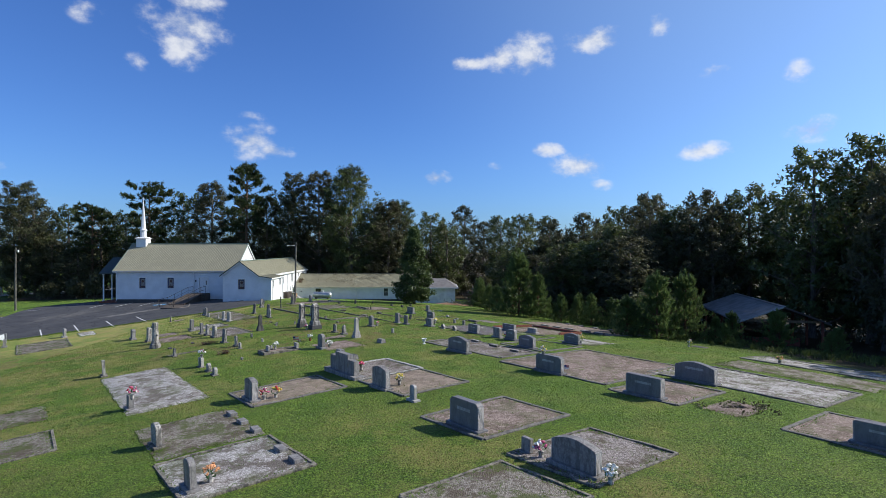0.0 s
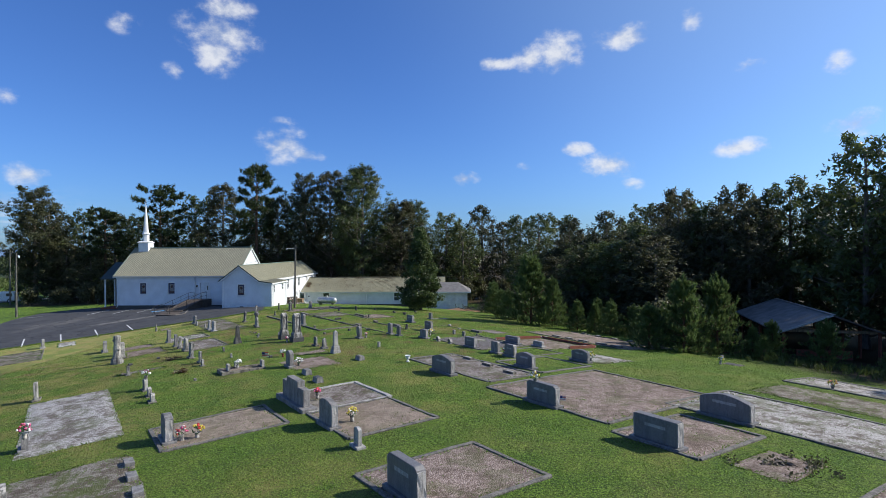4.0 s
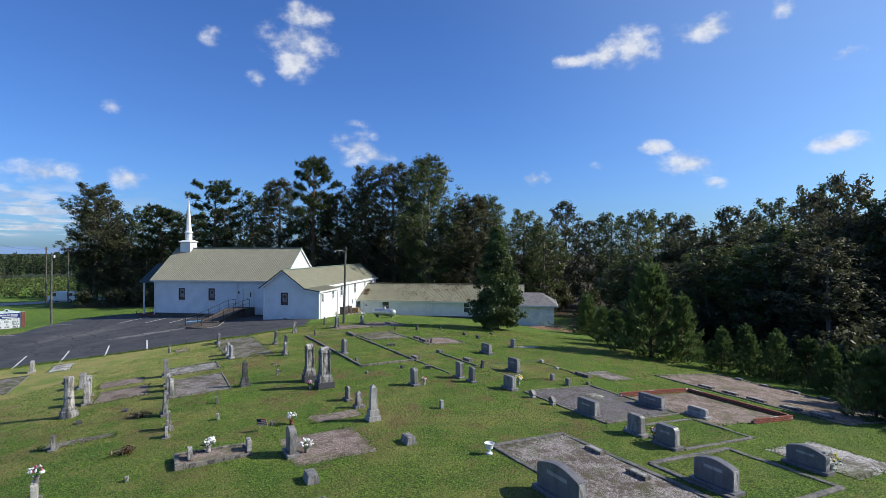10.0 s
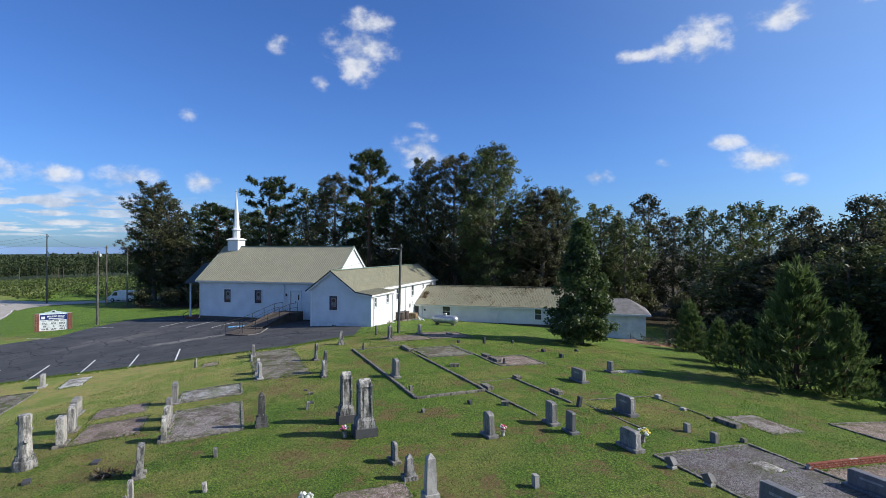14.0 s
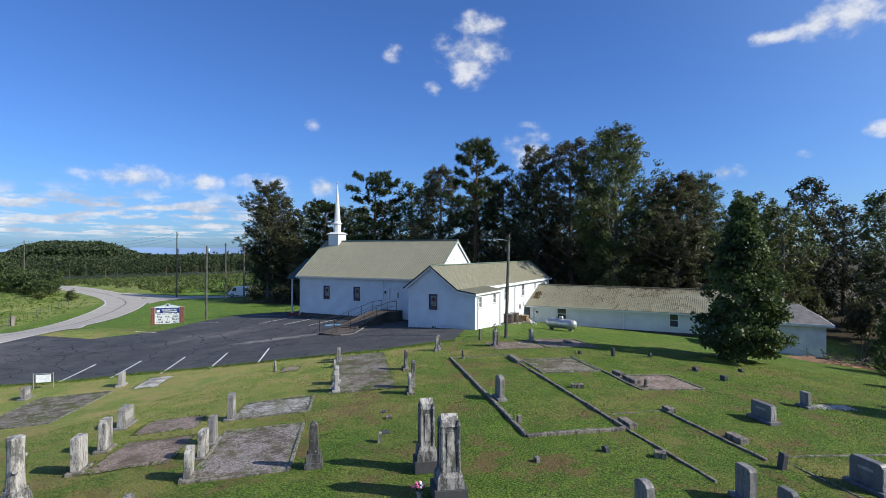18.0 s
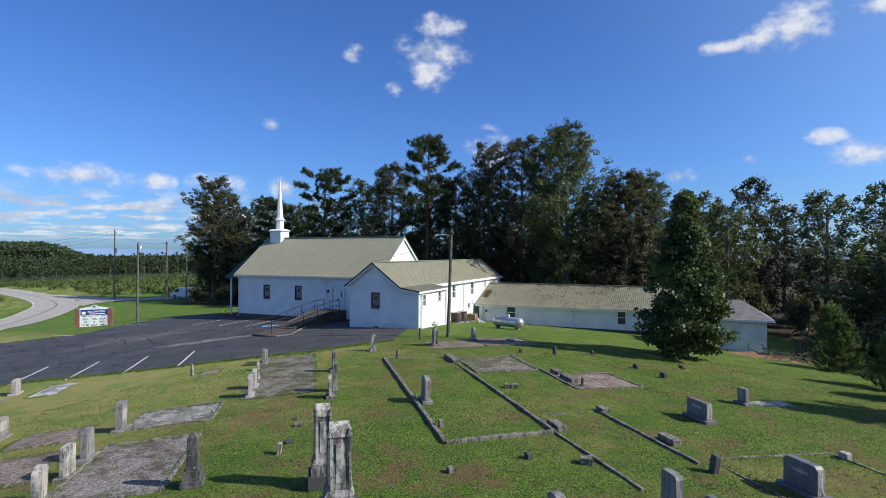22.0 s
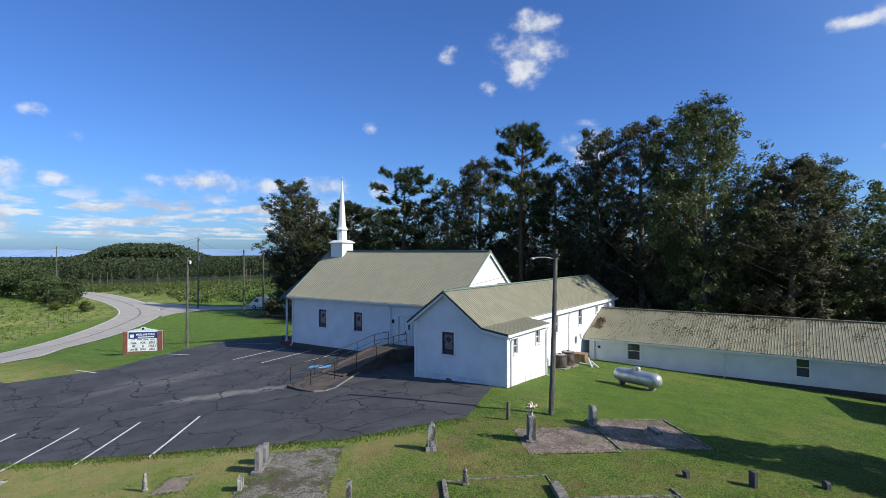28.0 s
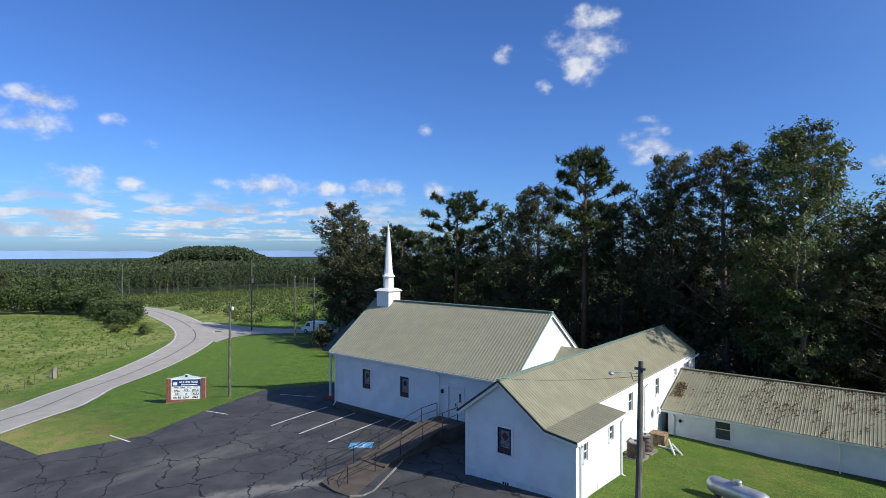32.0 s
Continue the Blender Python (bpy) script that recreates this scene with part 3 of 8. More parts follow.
def tube(bm, points, radii, sides=8):
    """A round bar through the points."""
    rings = []
    for i, p in enumerate(points):
        p = Vector(p)
        d = (Vector(points[min(i + 1, len(points) - 1)]) - Vector(points[max(i - 1, 0)])).normalized()
        a = d.cross(Vector((0.31, 0.95, 0.05)) if abs(d.z) > 0.7 else Vector((0, 0, 1))).normalized()
        b = d.cross(a)
        r = radii[i] if isinstance(radii, (list, tuple)) else radii
        rings.append([bm.verts.new(p + (a * math.cos(2 * math.pi * k / sides) + b * math.sin(2 * math.pi * k / sides)) * r) for k in range(sides)])
    for u, v in zip(rings, rings[1:]):
        for k in range(sides):
            bm.faces.new((u[k], u[(k + 1) % sides], v[(k + 1) % sides], v[k]))
    bm.faces.new(rings[0][::-1]), bm.faces.new(rings[-1])
    return bm


def lathe(bm, profile, sides=16, x=0.0, y=0.0, z=0.0):
    """A turned shape from (radius, height) pairs."""
    rings = [[bm.verts.new((x + r * math.cos(2 * math.pi * k / sides), y + r * math.sin(2 * math.pi * k / sides), z + h)) for k in range(sides)] for r, h in profile]
    for u, v in zip(rings, rings[1:]):
        for k in range(sides):
            bm.faces.new((u[k], u[(k + 1) % sides], v[(k + 1) % sides], v[k]))
    bm.faces.new(rings[0][::-1]), bm.faces.new(rings[-1])
    return bm


def frustum(bm, x0, y0, z0, a0, z1, a1, b0=None, b1=None):
    """A tapered block with square ends: half sizes a (and b) below and above."""
    b0, b1 = b0 or a0, b1 or a1
    lo = [bm.verts.new((x0 + sx * a0, y0 + sy * b0, z0)) for sx, sy in ((-1, -1), (1, -1), (1, 1), (-1, 1))]
    hi = [bm.verts.new((x0 + sx * a1, y0 + sy * b1, z1)) for sx, sy in ((-1, -1), (1, -1), (1, 1), (-1, 1))]
    bm.faces.new(lo[::-1]), bm.faces.new(hi)
    for i in range(4):
        bm.faces.new((lo[i], lo[(i + 1) % 4], hi[(i + 1) % 4], hi[i]))
    return bm


def smooth(ob):
    for p in ob.data.polygons:
        p.use_smooth = True
    return ob


# ---- the lie of the land: a height function of gentle swells on a regular grid ----
SWELL = np.array([0.01, 0.04, 0.38, 1.32, 1.01, 2.03, 1.6, -0.12, 0.02, 0.05, -0.07, -0.72, -0.16, 1.16, 0.42, 0.09, -0.08, -0.43, 0.62, 0.01, 1.18, 0.71, 1.44, 0.39, -0.19, -1.04, 1.74, -1.2, 0.77, 1.01, -0.07, -0.73, -0.19, -1.01, 0.48, 0.63, 1.65, 0.75, 0.18, 0.24, -0.01, 0.04, -0.06, 0.76, -0.61, -0.25, -0.55, -0.06, -0.93, 0.46, -0.36, 0.18, 0.34, 0.46, -0.02, -0.04]).reshape(7, 8)
GX, GY = np.meshgrid(np.arange(-100, 41, 20.0), np.arange(-10, 111, 20.0))


def heights(x, y):
    x, y = np.asarray(x, float)[..., None, None], np.asarray(y, float)[..., None, None]
    hollow = 0.7 * np.exp(-((x + 62.0) ** 2 + (y - 70.0) ** 2) / 32.0)[..., 0, 0]      # the swale by the road
    return (np.exp(-((x - GX) ** 2 + (y - GY) ** 2) / 512.0) * SWELL).sum((-1, -2)) - 2.2 - hollow


def H(x, y):
    return float(heights(x, y))


def spaced(lo, hi, a, b, step):
    """Even steps between a and b, growing steps out to lo and hi."""
    out, d = list(np.arange(a, b + 0.1, step)), step
    while out[-1] < hi:
        d *= 1.28
        out.append(out[-1] + d)
    d = step
    while out[0] > lo:
        d *= 1.28
        out.insert(0, out[0] - d)
    return np.array(out)


def sheet(name, xs, ys, z, material):
    X, Y = np.meshgrid(xs, ys)
    V = np.stack([X, Y, z(X, Y)], -1).reshape(-1, 3)
    n, k = len(xs), len(ys)
    F = [(j * n + i, j * n + i + 1, (j + 1) * n + i + 1, (j + 1) * n + i) for j in range(k - 1) for i in range(n - 1)]
    ob = new(name, raw(name, V.tolist(), F, material))
    return smooth(ob)


def land(X, Y):
    z = np.zeros(X.shape)
    for i in range(X.shape[0]):
        z[i] = heights(X[i], Y[i])
    far = np.clip((np.hypot(X + 20, Y - 60) - 160) / 1500.0, 0, 1)
    west = np.clip((-X - 140) / 400.0, 0, 1)
    return z - 22 * far * (1 - west) - 14 * west + 0.02 * np.sin(X * 2.1) * np.cos(Y * 1.7)


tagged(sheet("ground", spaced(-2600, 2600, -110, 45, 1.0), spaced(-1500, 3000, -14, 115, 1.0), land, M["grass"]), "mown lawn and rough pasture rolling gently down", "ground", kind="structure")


def ruled(name, south, north, lift, material, m=12, k=10):
    """A paved sheet between two edges given as equally many points, lying on the land."""
    S, N = [], []
    for line, out in ((south, S), (north, N)):
        for a, b in zip(line, line[1:]):
            for t in np.arange(k) / k:
                out.append((a[0] + (b[0] - a[0]) * t, a[1] + (b[1] - a[1]) * t))
        out.append(line[-1])
    n = len(S)
    V = [(s[0] + (q[0] - s[0]) * j / m, s[1] + (q[1] - s[1]) * j / m) for j in range(m + 1) for s, q in zip(S, N)]
    V = [(x, y, H(x, y) + lift) for x, y in V]
    F = [(j * n + i, j * n + i + 1, (j + 1) * n + i + 1, (j + 1) * n + i) for j in range(m) for i in range(n - 1)]
    return tagged(new(name, raw(name, V, F, material)), kind="structure")


def bend(points, k=8):
    """A smooth line through the points."""
    P, out = [Vector((*p, 0)) for p in points], []
    for i in range(len(P) - 1):
        a, b, c, d = P[max(i - 1, 0)], P[i], P[i + 1], P[min(i + 2, len(P) - 1)]
        for t in np.arange(k) / k:
            out.append(0.5 * ((2 * b) + (c - a) * t + (2 * a - 5 * b + 4 * c - d) * t * t + (3 * b - a - 3 * c + d) * t ** 3))
    return [tuple(p[:2]) for p in out] + [tuple(P[-1][:2])]


def ribbon(name, line, a, b, lift, material, parent=None, cross=3):
    """A strip along a line, from offset a to offset b on its right side, lying on the land."""
    V, F, w = [], [], cross + 1
    for i, p in enumerate(line):
        q, r = line[max(i - 1, 0)], line[min(i + 1, len(line) - 1)]
        d = Vector((r[0] - q[0], r[1] - q[1])).normalized()
        for j in range(w):
            o = a + (b - a) * j / cross
            x, y = p[0] + d.y * o, p[1] - d.x * o
            V.append((x, y, H(x, y) + lift))
    for i in range(len(line) - 1):
        for j in range(cross):
            F.append((i * w + j, i * w + j + 1, (i + 1) * w + j + 1, (i + 1) * w + j))
    ob = new(name, raw(name, V, F, material))
    if parent:
        ob.parent = parent
    return ob

# ---- paving ----
S_EDGE = [(-70, 40), (-47, 41), (-37, 49.2), (-35, 51.2), (-28.4, 55.1), (-22.6, 58.6), (-19.7, 63.0)]
N_EDGE = [(-58, 56), (-50.6, 57.0), (-49.0, 62.5), (-54.5, 75), (-50.0, 82.5), (-31, 75.5), (-21.6, 68.9)]
tagged(ruled("parking_lot", S_EDGE, N_EDGE, 0.035, M["asphalt"], 20, 8), "cracked black sealed asphalt parking lot", "parking lot")
MAIN = bend([(-46, 5), (-49.5, 28), (-54, 43), (-58.8, 52.5), (-64.4, 59.4), (-70.0, 63.4), (-76.2, 67.8), (-84.3, 77.0), (-90.9, 84.0), (-99.5, 90.8), (-112, 96.3), (-130, 100.5), (-148, 102.5), (-175, 99), (-240, 77)])
road = tagged(ribbon("road", MAIN, -3.3, 3.3, 0.05, M["road"], None, 6), "pale worn two-lane country road curving away", "road", kind="structure")
for a in (-3.12, 3.0):
    ribbon("edge_line", MAIN, a, a + 0.12, 0.056, M["white_line"], road, 1)
ribbon("centre_line", MAIN, -0.1, 0.1, 0.056, M["yellow_line"], road, 1)
SPUR = bend([(-113, 97.8), (-104, 101.8), (-93, 107), (-80, 116), (-66, 130), (-56, 150)])
tagged(ribbon("side_road", SPUR, -3.2, 3.2, 0.06, M["road"], None, 5), "pale side road running past the trees", "road", kind="structure")
tagged(ruled("road_junction", [(-93.0, 91.0), (-95.5, 94.5), (-96.5, 99.5), (-92, 104)], [(-101, 93.5), (-104, 97), (-104, 101), (-99, 104.5)], 0.066, M["road"], 6, 6), "pale asphalt where the two roads meet", "road")
tagged(ruled("road_junction", [(-114, 98), (-109, 100), (-104, 102)], [(-118, 102.2), (-110, 104.2), (-102, 105.6)], 0.07, M["road"], 6, 6), "pale asphalt where the two roads meet", "road")


def stripe(p, q, w=0.11, material=None, name="parking_stripe"):
    d = Vector((q[0] - p[0], q[1] - p[1])).normalized()
    n = Vector((-d.y, d.x)) * w / 2
    V, F = [], []
    for i in range(9):
        x, y = p[0] + (q[0] - p[0]) * i / 8, p[1] + (q[1] - p[1]) * i / 8
        V += [(x + n.x, y + n.y, H(x + n.x, y + n.y) + 0.044), (x - n.x, y - n.y, H(x - n.x, y - n.y) + 0.044)]
    for i in range(8):
        F.append((2 * i, 2 * i + 1, 2 * i + 3, 2 * i + 2))
    return tagged(new(name, raw(name, V, F, material or M["white_line"])), "faded white painted parking line on asphalt", "parking line", "parking lines", "structure")


for i in range(5):
    a, b = (-28.8 - 2.3 * i, 54.5 - 1.6 * i), (-32.2 - 2.15 * i, 58.8 - 1.75 * i)
    stripe(a, b)
for x in (-43.4, -40.2, -37.2):
    stripe((x, 68.6), (x - 0.6, 74.0))
for a, b in (((-50.9, 61.1), (-48.4, 61.4)), ((-51.3, 68.0), (-48.8, 68.4)), ((-51.2, 74.6), (-47.6, 75.6))):
    stripe(a, b)
hc = stripe((-35.55, 68.85), (-34.4, 69.75), 1.05, M["blue_paint"], "accessible_parking_mark")
tagged(hc, "blue accessible parking symbol painted on asphalt", "parking mark")
bm = bmesh.new()
MX, MY = -34.97, 69.3
for k in range(14):
    a0, a1 = math.pi * 1.25 * k / 14 + 2.4, math.pi * 1.25 * (k + 1) / 14 + 2.4
    pts = [(MX + r * math.cos(a), MY + r * math.sin(a)) for r, a in ((0.28, a0), (0.37, a0), (0.37, a1), (0.28, a1))]
    bm.faces.new([bm.verts.new((x, y, H(x, y) + 0.052)) for x, y in pts])
for x0, x1, y0, y1 in ((0.02, 0.10, 0.0, 0.38), (0.10, 0.32, 0.0, 0.08), (0.24, 0.32, -0.28, 0.0)):
    bm.faces.new([bm.verts.new((x, y, H(x, y) + 0.052)) for x, y in ((MX + x0, MY + y0), (MX + x1, MY + y0), (MX + x1, MY + y1), (MX + x0, MY + y1))])
part("symbol", bm, M["white_line"], hc, "white wheelchair sign")

# ---- buildings ----
BOARD = {}


def board_mesh(material):
    if material.name not in BOARD:
        bm = prism(bmesh.new(), [(0, 0), (-0.022, 0.0), (-0.021, 0.03), (-0.006, 1.0), (0, 1.0)], "x", 0, 1)
        me = mesh_of(bm, "siding_board")
        me.materials.append(material)
        BOARD[material.name] = me
    return BOARD[material.name]


class House:
    def __init__(self, name, at, label, category="building"):
        self.at = Vector(at)
        self.ob = thing(name, Matrix.Translation(at), label, category)

    def add(self, name, bm, material, label="", parent=None):
        bm.transform(Matrix.Translation(-self.at))
        return part(name, bm, M[material], parent or self.ob, label)

    def wall(self, name, frame_m, u0, u1, z0, top, holes, course=0.19, siding=True, thick=0.16, material="siding"):
        """A wall in the plane of frame_m (x along it, -y outwards), with openings (u0, u1, z0, z1) through it. top: height as a function of u."""
        cuts = sorted({u0, u1, *[h[0] for h in holes], *[h[1] for h in holes], *bends_of(top, u0, u1)})
        bm = bmesh.new()
        for a, b in zip(cuts, cuts[1:]):
            spans, z = [], z0
            for h in sorted((h for h in holes if h[0] <= a and h[1] >= b), key=lambda h: h[2]):
                spans.append((z, h[2], h[2]))
                z = h[3]
            spans.append((z, top(a), top(b)))
            for lo, ta, tb in spans:
                if max(ta, tb) - lo > 0.005:
                    prism(bm, [(a, lo), (b, lo), (b, max(tb, lo)), (a, max(ta, lo))], "y", 0, thick)
        bm.transform(frame_m)
        w = self.add(name, bm, material)
        if siding:
            me = board_mesh(M[material])
            z, peak = z0, max(top(c) for c in cuts)
            while z < peak - 0.05:
                zm = z + course * 0.6
                inside = [u0 + (u1 - u0) * i / 200 for i in range(201)]
                inside = [u for u in inside if top(u) > zm]
                if not inside:
                    break
                a, b = inside[0], inside[-1]
                spans = [(a, b)]
                for h in holes:
                    if h[2] - 0.06 < zm < h[3] + 0.06:
                        spans = [s for p, q in spans for s in ((p, min(q, h[0] - 0.07)), (max(p, h[1] + 0.07), q)) if s[1] - s[0] > 0.04]
                for p, q in spans:
                    piece("siding_board", me, w, Matrix.Translation(-self.at) @ frame_m @ Matrix.Translation((p, -0.002, z)) @ Matrix.Diagonal((q - p, 1, course * 0.985, 1)))
                z += course
        return w

    def window(self, frame_m, u0, u1, z0, z1, pane="glass", bars=(1, 1), casing=0.09, label="", deep=0.05):
        bm = bmesh.new()
        for a, b, c, d in ((u0 - casing, u0, z0, z1), (u1, u1 + casing, z0, z1), (u0 - casing - 0.03, u1 + casing + 0.03, z1, z1 + casing * 1.3)):
            box(bm, a, b, -0.06, 0.06, c, d, 0.006)
        bm.transform(frame_m)
        w = self.add("window", bm, "trim", label)
        bm = box(bmesh.new(), u0 - casing - 0.04, u1 + casing + 0.04, -0.10, 0.05, z0 - 0.06, z0, 0.006)
        bm.transform(frame_m)
        self.add("sill", bm, "trim", "", w)
        n = bars[1] + 1
        for i in range(n):
            a, b = z0 + (z1 - z0) * i / n, z0 + (z1 - z0) * (i + 1) / n
            bm = box(bmesh.new(), u0, u1, deep, deep + 0.012, a, b)
            bm.transform(frame_m)
            self.add("pane", bm, pane if i or pane == "stained" else "screen" if pane == "glass" else pane, "", w)
        if pane == "stained":
            mid_u, zr, hz = (u0 + u1) / 2, z0 + (z1 - z0) * 0.66, z1 - z0
            for name, bm, mat, lab in (("centre_light", box(bmesh.new(), u0 + 0.17, u1 - 0.17, deep - 0.004, deep - 0.001, z0 + 0.12, z1 - 0.16), "glass_pale", "pale leaded centre light"),
                                       ("foot_light", box(bmesh.new(), u0 + 0.14, u1 - 0.14, deep - 0.008, deep - 0.005, z0 + 0.09, z0 + 0.09 + hz * 0.16), "glass_rose", "band of coloured glass")):
                bm.transform(frame_m)
                self.add(name, bm, mat, lab, w)
            bm = lathe(bmesh.new(), [(0.17, 0.0), (0.17, 0.004)], 18)
            bm.transform(frame_m @ Matrix.Translation((mid_u, deep - 0.009, zr)) @ Matrix.Rotation(radians(90), 4, "X"))
            self.add("medallion", bm, "glass_rose", "round dark medallion", w)
            for k in range(5):
                zc = z0 + 0.16 + (hz - 0.3) * k / 4
                bm = box(bmesh.new(), u0 + 0.04, u1 - 0.04, deep - 0.014, deep - 0.010, zc - 0.007, zc + 0.007)
                bm.transform(frame_m)
                self.add("lead_came", bm, "black", "", w)
        for i in range(1, n):
            zc = z0 + (z1 - z0) * i / n
            bm = box(bmesh.new(), u0, u1, deep - 0.03, deep - 0.002, zc - 0.025, zc + 0.025)
            bm.transform(frame_m)
            self.add("sash_rail", bm, "trim" if pane == "glass" else "black", "", w)
        for a, b, c, d in ((u0, u0 + 0.035, z0, z1), (u1 - 0.035, u1, z0, z1), (u0, u1, z0, z0 + 0.04), (u0, u1, z1 - 0.04, z1)):
            bm = box(bmesh.new(), a, b, deep - 0.035, deep - 0.004, c, d)
            bm.transform(frame_m)
            self.add("sash", bm, "trim" if pane == "glass" else "black", "", w)
        return w

    def roof_plane(self, origin, along, down, length, fall, width=0.91, ribs=4, material="roof", name="roof_panel", parent=None):
        """Ribbed panels side by side: origin on the ridge, unit vectors along it and down the slope."""
        step = width / ribs
        out = [(0, -0.025), (0, 0)]
        for i in range(ribs):
            c = step * (i + 0.5)
            out += [(c - 0.03, 0), (c - 0.014, 0.021), (c + 0.014, 0.021), (c + 0.03, 0)]
        out += [(width, 0), (width, -0.025)]
        bm = bmesh.new()
        prism(bm, out, "y", 0, fall)
        me = mesh_of(bm, name)
        me.materials.append(M[material])
        a, d = Vector(along), Vector(down)
        n = a.cross(d)
        if n.z < 0:
            n = -n
        rot = Matrix(((a.x, d.x, n.x, 0), (a.y, d.y, n.y, 0), (a.z, d.z, n.z, 0), (0, 0, 0, 1)))
        k = max(1, round(length / width))
        for i in range(k):
            p = Vector(origin) + a * (length * i / k)
            piece(name, me, parent or self.ob, Matrix.Translation(p - self.at) @ rot @ Matrix.Diagonal((length / k / width, 1, 1, 1)))


def bends_of(top, u0, u1):
    """Where a wall's upper edge bends."""
    us = [u0 + (u1 - u0) * i / 400 for i in range(401)]
    out = []
    for a, b, c in zip(us, us[1:], us[2:]):
        if abs(top(a) - 2 * top(b) + top(c)) > 1e-5:
            out.append(b)
    return out


def facing(x, y, angle):
    """A wall's plane: its origin, and the turn of its line; -y of the frame looks outwards."""
    return Matrix.Translation((x, y, 0)) @ Matrix.Rotation(radians(angle), 4, "Z")


def bar_between(bm, p, q, w, h):
    """A square bar from p to q."""
    p, q = Vector(p), Vector(q)
    d = (q - p).normalized()
    s = d.cross(Vector((0, 0, 1))).normalized() if abs(d.z) < 0.95 else Vector((1, 0, 0))
    u = s.cross(d)
    a = [bm.verts.new(p + s * i * w / 2 + u * j * h / 2) for i, j in ((-1, -1), (1, -1), (1, 1), (-1, 1))]
    b = [bm.verts.new(q + s * i * w / 2 + u * j * h / 2) for i, j in ((-1, -1), (1, -1), (1, 1), (-1, 1))]
    bm.faces.new(a[::-1]), bm.faces.new(b)
    for i in range(4):
        bm.faces.new((a[i], a[(i + 1) % 4], b[(i + 1) % 4], b[i]))
    return bm


# the chapel's nave
RIDGE_Y, RIDGE_Z, EAVE_Z = 78.75, 7.66, 3.92
nave = House("church", (-35.2, 78.75, -0.5), "white clapboard country church with a tan metal roof and a steeple", "church")
slope = Vector((0, -4.9, EAVE_Z - RIDGE_Z))
south = facing(0, 74.2, 0)
nave_holes = [(-40.17, -39.33, 1.60, 3.0), (-36.37, -35.53, 1.60, 3.0), (-32.08, -30.92, 0.95, 2.98)]
nave.wall("wall_south", south, -43.3, -27.2, 0.08, lambda u: 4.05, nave_holes)
gab = lambda y: 7.5 - abs(y) * 0.765
nave.wall("wall_east", facing(-27.2, RIDGE_Y, 90), -4.55, 4.55, 0.08, gab, [])
nave.wall("wall_west", facing(-43.3, RIDGE_Y, -90), -4.55, 4.55, 0.08, gab, [(-0.9, 0.9, 0.1, 2.3)])
nave.wall("wall_north", facing(0, 83.3, 180), 27.2, 43.3, 0.08, lambda u: 4.05, [], siding=False)
for a, b, lab in ((nave_holes[0][0], nave_holes[0][1], 0), (nave_holes[1][0], nave_holes[1][1], 0)):
    nave.window(south, a, b, 1.60, 3.0, "stained", (1, 0), 0.1, "narrow stained-glass window in white casing")
for k, (x0, x1, y0, y1) in enumerate(((-43.25, -27.2, 74.22, 74.5), (-43.3, -43.0, 74.5, 83.2), (-27.4, -27.2, 74.5, 83.2), (-43.2, -27.2, 83.0, 83.25))):
    nave.add("foundation", cube(x0, x1, y0, y1, -1.4, 0.08), "stonework", "dark fieldstone foundation")
nave.roof_plane((-43.6, RIDGE_Y, RIDGE_Z), (1, 0, 0), slope.normalized(), 16.55, slope.length)
nave.roof_plane((-43.6, RIDGE_Y, RIDGE_Z), (1, 0, 0), Vector((0, 4.9, EAVE_Z - RIDGE_Z)).normalized(), 16.55, slope.length)
nave.add("ridge_cap", bar_between(bmesh.new(), (-43.6, RIDGE_Y, RIDGE_Z + 0.02), (-27.05, RIDGE_Y, RIDGE_Z + 0.02), 0.26, 0.07), "roof_trim")
for sx in (-43.62, -27.03):
    for sy in (-1, 1):
        nave.add("rake_trim", bar_between(bmesh.new(), (sx, RIDGE_Y, RIDGE_Z - 0.02), (sx, RIDGE_Y + sy * 4.9, EAVE_Z - 0.02), 0.05, 0.09), "roof_trim")
        nave.add("rake_board", bar_between(bmesh.new(), (sx + (0.02 if sx < -40 else -0.02), RIDGE_Y, RIDGE_Z - 0.14), (sx + (0.02 if sx < -40 else -0.02), RIDGE_Y + sy * 4.85, EAVE_Z - 0.12), 0.04, 0.18), "trim")
for sy in (-1, 1):
    nave.add("fascia", cube(-43.6, -27.05, RIDGE_Y + sy * 4.87 - 0.02, RIDGE_Y + sy * 4.87 + 0.02, EAVE_Z - 0.18, EAVE_Z - 0.03), "trim")
    nave.add("soffit", cube(-43.55, -27.1, min(RIDGE_Y + sy * 4.55, RIDGE_Y + sy * 4.85), max(RIDGE_Y + sy * 4.55, RIDGE_Y + sy * 4.85), EAVE_Z - 0.17, EAVE_Z - 0.14), "trim")
gut = bmesh.new()
prism(gut, [(73.74, EAVE_Z - 0.02), (73.76, EAVE_Z - 0.12), (73.85, EAVE_Z - 0.12), (73.85, EAVE_Z - 0.02), (73.83, EAVE_Z - 0.02), (73.83, EAVE_Z - 0.1), (73.78, EAVE_Z - 0.1), (73.76, EAVE_Z - 0.02)], "x", -43.6, -27.3)
nave.add("gutter", gut, "trim")
for x in (-43.2, -32.8):
    nave.add("downspout", tube(bmesh.new(), [(x, 73.82, EAVE_Z - 0.12), (x, 74.1, EAVE_Z - 0.4), (x, 74.1, 0.0), (x, 73.9, -0.15)], 0.05, 6), "trim")
for x in (-43.3, -27.2):
    nave.add("corner_board", cube(x - 0.03, x + 0.07 if x < -40 else x + 0.03, 74.155, 74.2, 0.05, 3.95), "trim")
